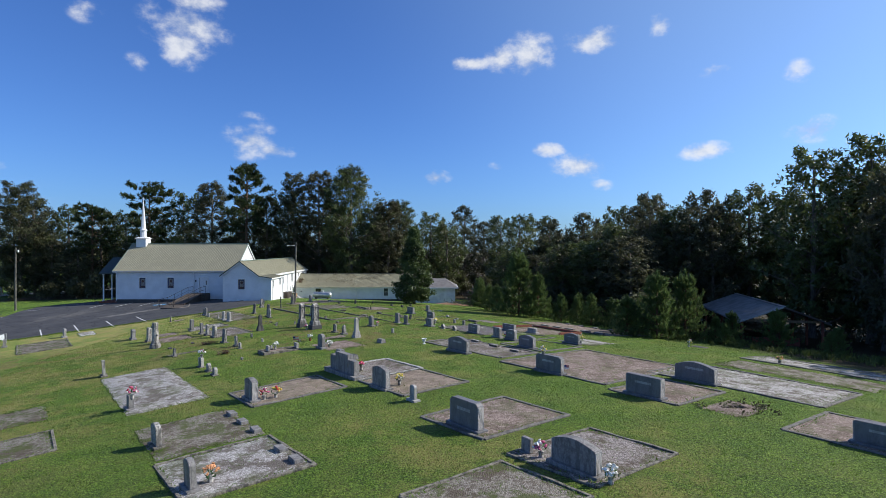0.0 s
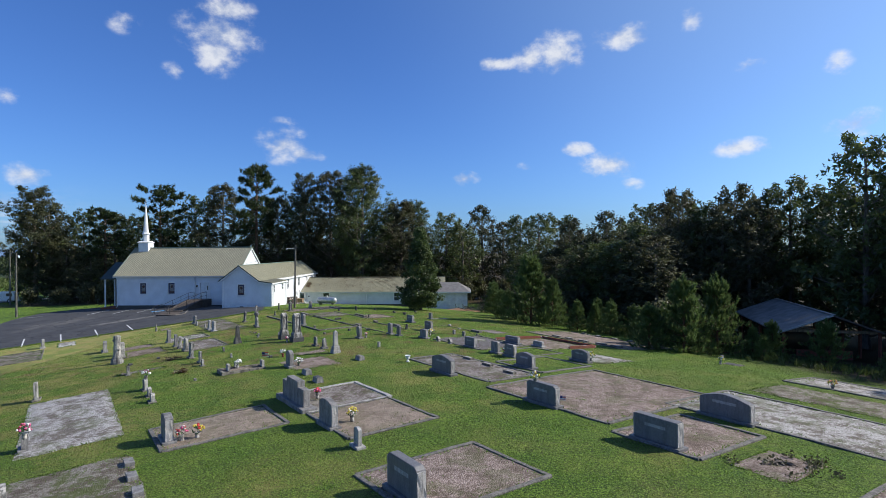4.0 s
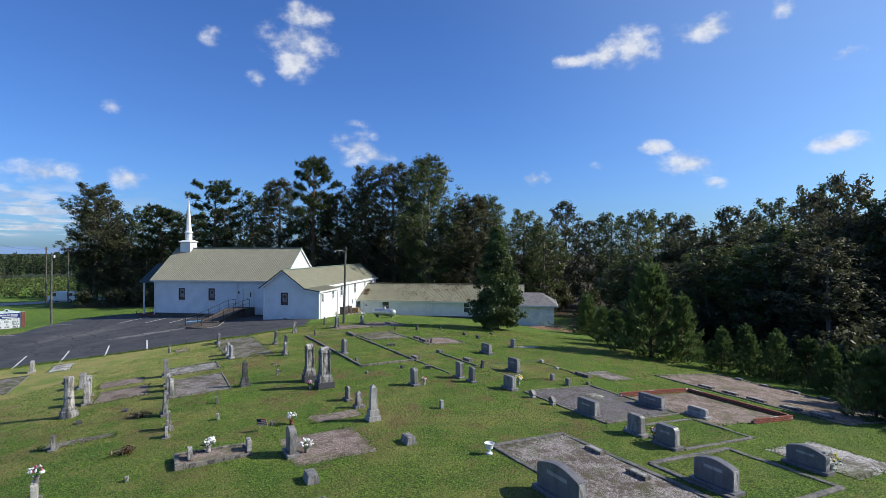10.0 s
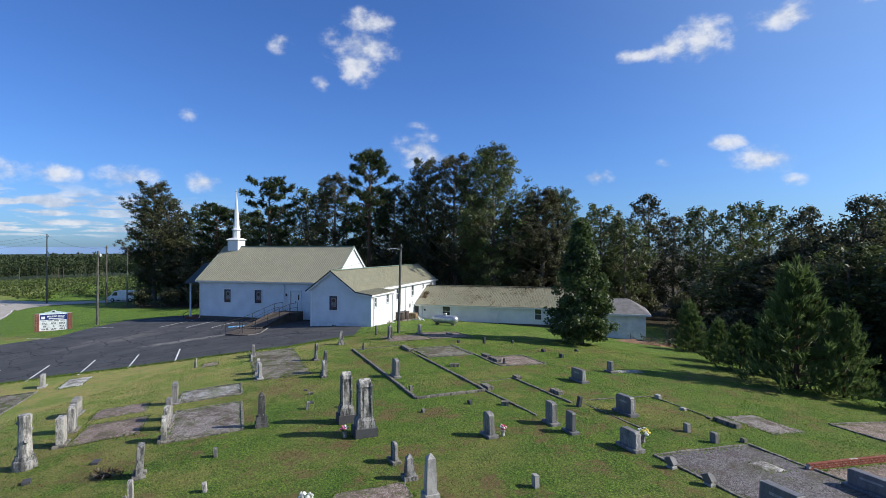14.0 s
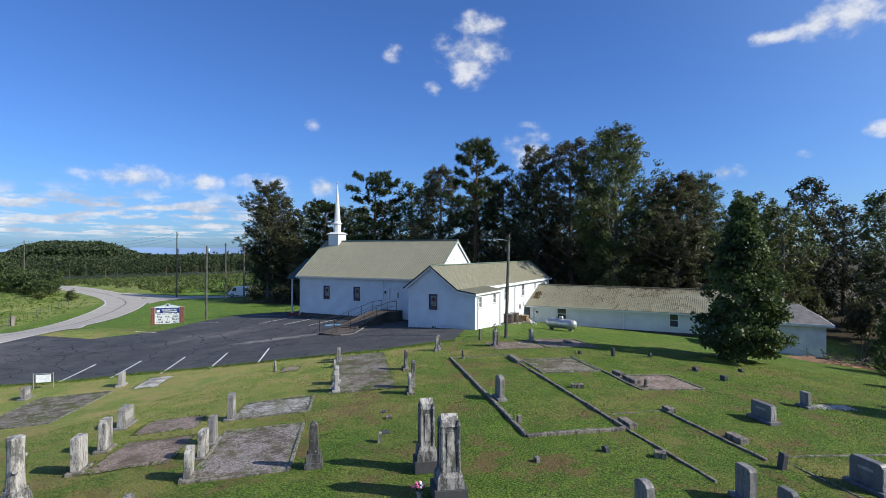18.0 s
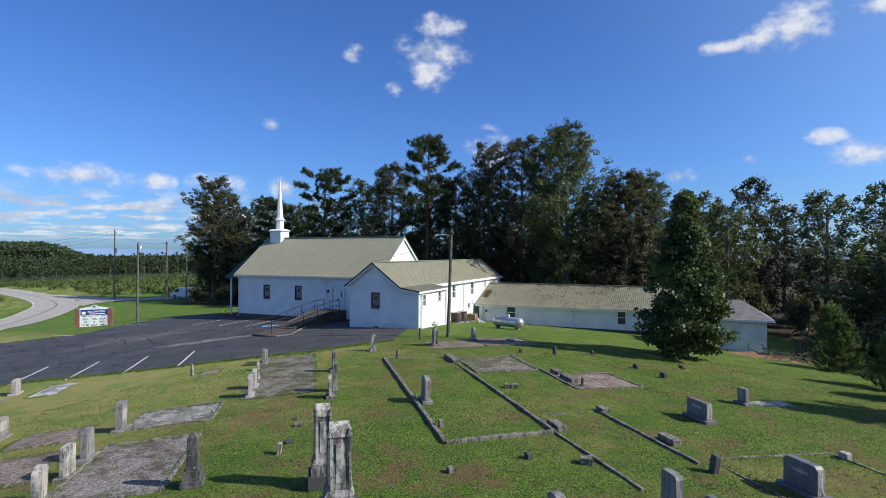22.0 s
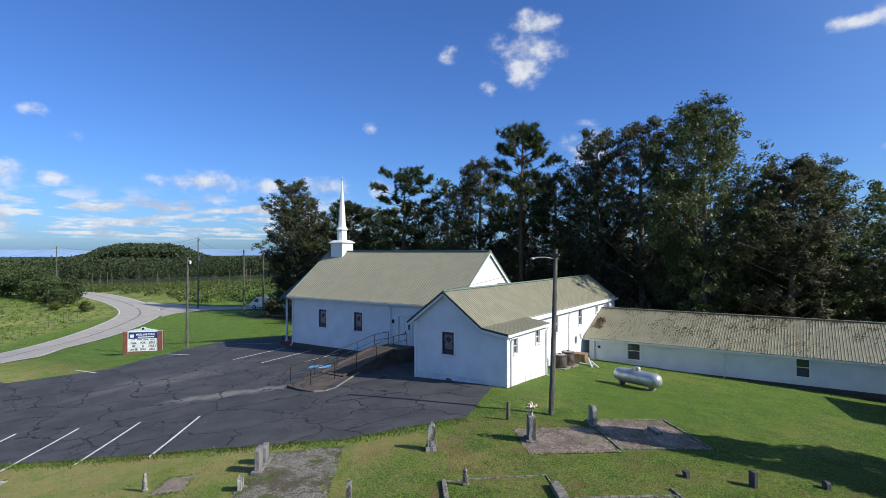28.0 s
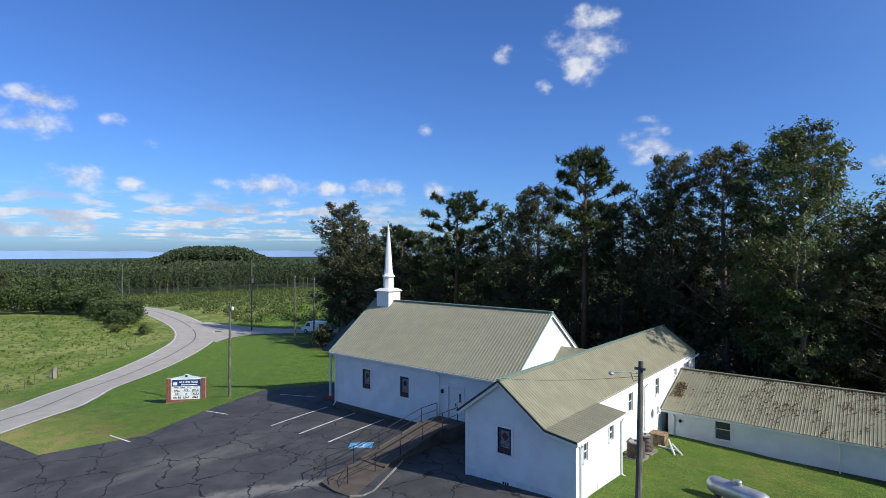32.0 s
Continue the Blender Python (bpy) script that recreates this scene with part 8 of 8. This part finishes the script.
def text_mesh(word, size, material, parent, m, name):
    cu = bpy.data.curves.new(name, "FONT")
    cu.body, cu.size, cu.extrude, cu.align_x, cu.offset = word, size, 0.004, "CENTER", 0.006
    tmp = bpy.data.objects.new(name, cu)
    scene.collection.objects.link(tmp)
    me = bpy.data.meshes.new_from_object(tmp.evaluated_get(bpy.context.evaluated_depsgraph_get()))
    bpy.data.objects.remove(tmp)
    me.materials.append(material)
    ob = new(name, me)
    ob.parent = parent
    ob.matrix_basis = m
    return ob


for line, z in ((("FALL", "FOR", "JESUS"), 0.86), (("HE", "IS", "TRULY"), 0.56), (("UN BE", "LEAF", "ABLE"), 0.26)):
    for word, x in zip(line, (-0.82, 0.0, 0.82)):
        text_mesh(word, 0.245, M["letter"], cab, Matrix.Translation((x, -0.136, z)) @ Matrix.Rotation(radians(90), 4, "X"), "sign_word")
text_mesh("MULLINS FORD", 0.24, M["sign_white"], blue, Matrix.Translation((0.22, -0.15, 1.6)) @ Matrix.Rotation(radians(90), 4, "X"), "sign_name")
for z in (0.52, 0.82, 1.13):
    part("letter_track", cube(-1.25, 1.25, -0.14, -0.131, z - 0.008, z + 0.008), M["lamp_grey"], cab)

# propane tank
tp = thing("propane_tank", Matrix.Translation((-15.5, 74.5, H(-15.5, 74.5))) @ Matrix.Rotation(radians(-19), 4, "Z") @ Matrix.Diagonal((0.96, 0.86, 0.84, 1)), "silver domed propane tank on low feet", "propane tank")
tb = bmesh.new()
lathe(tb, [(0.02, -1.5), (0.22, -1.46), (0.38, -1.36), (0.47, -1.18), (0.48, -1.0), (0.48, 1.0), (0.47, 1.18), (0.38, 1.36), (0.22, 1.46), (0.02, 1.5)], 24)
tb.transform(Matrix.Translation((0, 0, 0.68)) @ Matrix.Rotation(radians(90), 4, "Y"))
smooth(part("shell", tb, M["steel"], tp))
part("valve_dome", lathe(bmesh.new(), [(0.2, 1.12), (0.2, 1.3), (0.17, 1.36), (0.05, 1.38)], 16), M["lamp_grey"], tp)
for x in (-0.95, 0.95):
    part("saddle", cube(x - 0.07, x + 0.07, -0.30, 0.30, -0.1, 0.30, 0.01), M["concrete"], tp)

# air conditioners, timber box and pipes by the wing
for x, y, rad, hgt in ((-21.35, 77.9, 0.50, 0.92), (-21.4, 79.6, 0.44, 1.0)):
    t = thing("air_conditioner", ground_at(x, y), "round brown outdoor air-conditioning unit on a pad", "air conditioner", "air conditioners")
    part("pad", cube(-0.55, 0.55, -0.55, 0.55, -0.3, 0.1), M["concrete_flat"], t)
    smooth(part("cabinet", lathe(bmesh.new(), [(rad - 0.03, 0.1), (rad - 0.03, hgt - 0.06)], 28), M["copper"], t))
    for i in range(10):
        z = 0.15 + (hgt - 0.3) * i / 9
        part("louvre", lathe(bmesh.new(), [(rad - 0.028, z), (rad, z + 0.012), (rad - 0.028, z + 0.04)], 28), M["copper"], t)
    part("rim", lathe(bmesh.new(), [(rad, hgt - 0.08), (rad + 0.015, hgt - 0.04), (rad - 0.02, hgt), (rad - 0.1, hgt + 0.01)], 28), M["copper"], t)
    part("fan_grille", lathe(bmesh.new(), [(rad - 0.1, hgt + 0.005), (rad * 0.5, hgt + 0.03), (0.09, hgt + 0.035), (0.05, hgt + 0.05)], 24), M["lamp_grey"], t)
    part("fan_hub", lathe(bmesh.new(), [(0.09, hgt + 0.03), (0.08, hgt + 0.08)], 14), M["black"], t)
tb_ = thing("timber_box", ground_at(-21.35, 82.0), "weathered plywood box by the hall corner", "box")
part("box", cube(-0.45, 0.45, -0.4, 0.4, -0.2, 0.68, 0.01), M["wood"], tb_)
part("lid", cube(-0.5, 0.5, -0.45, 0.45, 0.68, 0.73, 0.006), M["wood"], tb_)
pp = thing("drain_pipes", ground_at(-20.5, 81.2), "loose white drain pipes in the grass", "pipe")
for a, b in (((-0.3, 0.9, 0.35), (0.6, -0.9, 0.06)), ((0.0, 0.6, 0.2), (0.9, -0.5, 0.05)), ((-0.7, 0.2, 0.06), (0.5, 0.0, 0.06))):
    part("pipe", tube(bmesh.new(), [a, b], 0.06, 8), M["pipe"], pp)
dish = thing("satellite_dish", Matrix.Translation((-21.95, 83.7, 1.1)), "small grey satellite dish on the hall corner", "satellite dish")
db = lathe(bmesh.new(), [(0.02, 0.0), (0.15, 0.025), (0.25, 0.08), (0.24, 0.09), (0.14, 0.04)], 16)
db.transform(Matrix.Rotation(radians(60), 4, "Y"))
part("reflector", db, M["lamp_grey"], dish)
part("mount", tube(bmesh.new(), [(0, 0, 0), (-0.1, 0.2, -0.3), (0.0, 0.4, -0.3)], 0.02, 6), M["lamp_grey"], dish)

# van on the side road
van = thing("van", Matrix.Translation((-87.6, 106.6, H(-87.6, 106.6) + 0.06)) @ Matrix.Rotation(radians(196), 4, "Z"), "white delivery van parked under the trees", "van")
vb = bmesh.new()
prism(vb, [(-2.6, 0.4), (2.55, 0.4), (2.6, 0.95), (2.1, 1.15), (1.45, 1.95), (1.1, 2.05), (-2.4, 2.08), (-2.6, 1.9)], "y", -0.95, 0.95)
bmesh.ops.bevel(vb, geom=[e for e in vb.edges if e.calc_face_angle(0) > 0.5], offset=0.06, segments=2, affect="EDGES")
part("body", vb, M["van_white"], van)
for y in (-0.955, 0.945):
    part("side_window", prism(bmesh.new(), [(0.7, 1.2), (1.75, 1.2), (1.3, 1.85), (0.7, 1.85)], "y", y, y + 0.01), M["glass"], van)
    part("rear_side_window", cube(-2.2, -1.2, y, y + 0.01, 1.25, 1.8), M["glass"], van)
ws = bmesh.new()
ws.faces.new([ws.verts.new(p) for p in ((2.125, -0.8, 1.2), (2.125, 0.8, 1.2), (1.5, 0.75, 1.92), (1.5, -0.75, 1.92))])
part("windscreen", ws, M["glass"], van)
for x in (-1.7, 1.6):
    for y in (-0.98, 0.78):
        wb = lathe(bmesh.new(), [(0.2, 0.0), (0.36, 0.02), (0.36, 0.2), (0.2, 0.22)], 16)
        wb.transform(Matrix.Translation((x, y, 0.36)) @ Matrix.Rotation(radians(-90), 4, "X"))
        wh = part("tyre", wb, M["rubber"], van)
        rb_ = lathe(bmesh.new(), [(0.2, 0.0), (0.2, 0.23)], 12)
        rb_.transform(Matrix.Translation((x, y - 0.005, 0.36)) @ Matrix.Rotation(radians(-90), 4, "X"))
        part("rim", rb_, M["lamp_grey"], wh)
for y in (-0.75, 0.75):
    part("tail_light", cube(-2.625, -2.6, y - 0.08, y + 0.08, 0.8, 1.2), M["fl_red"], van)
    part("headlight", cube(2.585, 2.61, y - 0.14, y + 0.14, 0.7, 0.9), M["sign_white"], van)

# open shelter among the trees: a long gabled roof on posts
G, PV = Vector((0.24, 0.971, 0)), Vector((0.971, -0.24, 0))
CORNER = Vector((26.8, 47.6, 0.0))
FLOOR_Z, EAVE, TOP, HALF, LONG = H(30.3, 50.0), 0.52, 1.92, 3.63, 14.0
sh = House("picnic_shelter", (CORNER.x + 3.6, CORNER.y + 6.0, FLOOR_Z), "open timber shelter with a grey metal roof under trees", "shelter")


def under_roof(along, across, z):
    p = CORNER + G * along + PV * across
    return (p.x, p.y, z)


for side in (0, 1):
    for i in range(14):
        bm = bmesh.new()
        a0, a1 = LONG * i / 14 + 0.004, LONG * (i + 1) / 14 - 0.004
        c0, c1 = (0.0, HALF) if side == 0 else (2 * HALF, HALF)
        quad = [(a0, c0, EAVE), (a1, c0, EAVE), (a1, c1, TOP), (a0, c1, TOP)]
        up = [bm.verts.new(under_roof(*q)) for q in quad]
        dn = [bm.verts.new(under_roof(q[0], q[1], q[2] - 0.06)) for q in quad]
        bm.faces.new(up), bm.faces.new(dn[::-1])
        for k in range(4):
            bm.faces.new((up[k], dn[k], dn[(k + 1) % 4], up[(k + 1) % 4]))
        bmesh.ops.recalc_face_normals(bm, faces=bm.faces)
        sh.add("roof_panel", bm, "shelter_roof")
    edge = 0.0 if side == 0 else 2 * HALF
    sh.add("fascia", bar_between(bmesh.new(), under_roof(0, edge, EAVE - 0.07), under_roof(LONG, edge, EAVE - 0.07), 0.05, 0.12), "lamp_grey")
    for e in (0.0, LONG):
        # the far slope's board gets a dark colour standing in for tree shade
        sh.add("rake_board", bar_between(bmesh.new(), under_roof(e, edge, EAVE - 0.05), under_roof(e, HALF, TOP - 0.05), 0.06, 0.12), "copper" if side else "lamp_grey", "roof edge board coloured dark as if in tree shade" if side else "bright metal roof edge")
    for i in range(5):
        at = 0.5 + (LONG - 1.0) * i / 4
        c = 0.45 if side == 0 else 2 * HALF - 0.45
        foot = under_roof(at, c, 0)
        sh.add("post", bar_between(bmesh.new(), under_roof(at, c, H(foot[0], foot[1]) - 0.3), under_roof(at, c, EAVE + 0.08), 0.16, 0.16), "brick", "rust-red painted post")
sh.add("ridge_cap", bar_between(bmesh.new(), under_roof(-0.03, HALF, TOP + 0.02), under_roof(LONG + 0.03, HALF, TOP + 0.02), 0.3, 0.04), "lamp_grey")
for at in (0.7, LONG - 0.7):
    sh.add("tie_beam", bar_between(bmesh.new(), under_roof(at, 0.4, EAVE + 0.04), under_roof(at, 2 * HALF - 0.4, EAVE + 0.04), 0.12, 0.2), "wood")
sh.add("low_wall", bar_between(bmesh.new(), under_roof(1.5, 1.6, FLOOR_Z + 0.35), under_roof(1.5, 5.4, FLOOR_Z + 0.35), 0.2, 0.7), "brick", "low red brick wall")

# fence posts along the pasture
for i in range(14):
    x, y = -82.4 - 1.55 * i, 62.3 + 1.55 * i + (0.3 if i % 2 else 0)
    t = thing("fence_post", ground_at(x, y), "weathered fence post in the pasture", "fence post", "fence posts")
    part("post", tube(bmesh.new(), [(0, 0, -0.4), (0.03, 0, 1.05 + 0.1 * (i % 3))], [0.04, 0.035], 6), M["pole"], t)
cb = thing("concrete_marker", ground_at(-87.6, 67.9), "square pale stone marker in the pasture", "marker post")
part("block", cube(-0.2, 0.2, -0.2, 0.2, -0.2, 1.3, 0.02), M["concrete_flat"], cb)

# white chips by a lone stone, clay bank, brush pile and bare shrub by the shed
grave_plot(0.25, 56.1, 1.7, 0.8, "gravel_white", None, "scattered white marble chips in the grass", lift=0.02)
bank = thing("clay_bank", Matrix.Translation((2.6, 73.8, H(2.6, 73.8))), "low bank of raw red clay by the shed", "soil")
bm = bmesh.new()
bmesh.ops.create_grid(bm, x_segments=22, y_segments=14, size=1.0)
for v in bm.verts:
    a, b = v.co.x * 2.6, v.co.y * 1.5
    d = max(0.0, 1 - (a / 2.6) ** 2 - (b / 1.5) ** 2)
    v.co = Vector((a, b, H(2.6 + a, 73.8 + b) - H(2.6, 73.8) - 0.05 + 0.40 * d ** 0.6 * (0.7 + 0.6 * noise.noise(Vector((a * 1.4, b * 1.4, 0))))))
smooth(part("soil", bm, M["clay"], bank))
k_rng = np.random.default_rng(5)
pile = thing("brush_pile", Matrix.Translation((3.1, 73.2, H(3.1, 73.2))), "tangled pile of dead branches by the shed", "brush pile")
for i in range(34):
    c, d = Vector((k_rng.normal() * 0.9, k_rng.normal() * 0.5, 0.12 + 0.35 * k_rng.random())), Vector((k_rng.normal(), k_rng.normal(), 0.3 * k_rng.normal())).normalized() * (0.5 + 0.6 * k_rng.random())
    part("branch", tube(bmesh.new(), [c - d, c + Vector((0, 0, 0.08)), c + d], [0.03, 0.022, 0.008], 5), M["pole"], pile)
for x, y, n, hgt, label in ((4.6, 75.0, 16, 2.3, "bare leafless shrub beside the shed"), (6.6, 73.4, 12, 3.2, "thin leafless sapling near the pines")):
    t = thing("bare_shrub", ground_at(x, y), label, "shrub", "bare shrubs")
    bm = bmesh.new()
    wide = 0.9 if hgt < 3 else 0.45
    for i in range(n):
        a = k_rng.random() * 6.28
        tip = Vector((math.cos(a) * wide * k_rng.random() ** 0.5, math.sin(a) * wide * k_rng.random() ** 0.5, hgt * (0.6 + 0.4 * k_rng.random())))
        mid_ = tip * 0.5 + Vector((0, 0, -0.1))
        tube(bm, [(0, 0, -0.1), mid_, tip], [0.025, 0.015, 0.005], 5)
        tube(bm, [mid_, mid_.lerp(tip, 0.6) + Vector(k_rng.normal(size=3)) * 0.18], [0.01, 0.004], 4)
    part("stem", bm, M["bark"], t)

# ---- litter, grass and weeds ----
l_rng = np.random.default_rng(21)
spots = []
for i in range(1300):
    x = -11.0 + 5.2 * l_rng.normal() if i % 3 else -21.8 + 20.5 * l_rng.random()
    if not -21.9 < x < -0.9:
        continue
    f = min(0.98, l_rng.random() ** (2.6 if i % 3 else 1.4))
    if l_rng.random() < 0.25 + 0.5 * (noise.noise(Vector((x * 0.6, f * 2, 0))) > 0):
        spots.append(((x, 90.0 - 5.0 * f, 2.83 - 1.92 * f), 0.45, 5))
for i in range(60):
    spots.append(((-21.9 + 0.6 * l_rng.random(), 86.6 + l_rng.random() * 1.6, 1.75), 0.25, 6))
ob = new("roof_leaf_litter", leaves("roof_leaf_litter", [(Vector(c) - Vector((0, 0, 0.0)), r, n) for c, r, n in spots], 0.14, M["leaf_dead"], l_rng))
for vv in ob.data.vertices:
    vv.co.z = 2.825 - abs(vv.co.y - 90.0) * 0.384 + 0.04 * l_rng.random()
tagged(ob, "brown fallen leaves on the hall roof", "leaf litter", kind="stuff")


def tufts(name, n, x0, x1, y0, y1, h, label, keep=lambda x, y: True, wide=0.02):
    X, Y = x0 + (x1 - x0) * l_rng.random(n), y0 + (y1 - y0) * l_rng.random(n)
    ok = np.array([keep(a, b) for a, b in zip(X, Y)])
    X, Y = X[ok], Y[ok]
    Z = np.concatenate([heights(X[i:i + 2000], Y[i:i + 2000]) for i in range(0, len(X), 2000)])
    n = len(X)
    a = l_rng.random(n) * 6.283
    hh_, ln = h * (0.4 + 0.8 * l_rng.random(n)), 0.95 * h
    dx, dy = np.cos(a) * wide, np.sin(a) * wide
    lx, ly = l_rng.normal(size=n) * ln, l_rng.normal(size=n) * ln
    V = np.stack([np.stack([X - dx, Y - dy, Z], -1), np.stack([X + dx, Y + dy, Z], -1), np.stack([X + lx, Y + ly, Z + hh_], -1)], 1).reshape(-1, 3)
    F = [(3 * i, 3 * i + 1, 3 * i + 2) for i in range(n)]
    return tagged(new(name, raw(name, V.tolist(), F, M["blade"])), label, "grass", kind="stuff")


def bare(x, y):
    p = Vector((x, y, 0))
    for row in PLOTS + PLOTS_EAST + PLOTS_NORTH:
        if not row[4] or row[4] == "gravel_weedy":
            continue
        q = p - Vector((row[0], row[1], 0))
        if abs(q.dot(W)) < row[2] / 2 and abs(q.dot(U)) < row[3] / 2:
            return False
    if y - 47 > (x + 39) * 0.62 and x < -19.5:
        return False
    return True


tufts("grass", 320000, -27, 24, 8, 66, 0.05, "short mown grass between the graves", bare, 0.013)
spots = []
for i in range(1500):
    ex, ey = EDGE[int(l_rng.integers(4, len(EDGE) - 12))]
    o = 1.2 + 5.0 * l_rng.random() ** 1.4
    x, y = ex + 0.84 * o + 1.6 * l_rng.normal(), ey + 0.54 * o + 1.6 * l_rng.normal()
    spots.append(((x, y, H(x, y) + 0.16), 0.24, 12))
tagged(new("edge_weeds", leaves("edge_weeds", spots, 0.42, M["leaf_brush"], l_rng, 0.14, 2.2)), "tall weeds and grass along the edge of the woods", "weeds", kind="stuff")
V, F = [], []
for a, b in zip(S_EDGE, S_EDGE[1:]):
    ln = math.hypot(b[0] - a[0], b[1] - a[1])
    nx, ny = -(b[1] - a[1]) / ln, (b[0] - a[0]) / ln
    for i in range(int(ln * 150)):
        t, o = l_rng.random(), -0.22 + 0.24 * l_rng.normal()
        o = min(o, 0.10 + 0.15 * noise.noise(Vector((a[0] + t * ln, a[1], 0)) * 1.3))
        x, y, c = a[0] + (b[0] - a[0]) * t + nx * o, a[1] + (b[1] - a[1]) * t + ny * o, l_rng.random() * 6.283
        z, n0 = H(x, y) + 0.02, len(V)
        V += [(x - 0.02 * math.cos(c), y - 0.02 * math.sin(c), z), (x + 0.02 * math.cos(c), y + 0.02 * math.sin(c), z), (x + 0.06 * l_rng.normal(), y + 0.06 * l_rng.normal(), z + 0.05 + 0.08 * l_rng.random())]
        F.append((n0, n0 + 1, n0 + 2))
tagged(new("edge_grass", raw("edge_grass", V, F, M["blade"])), "uneven grass growing over the asphalt edge", "grass", kind="stuff")
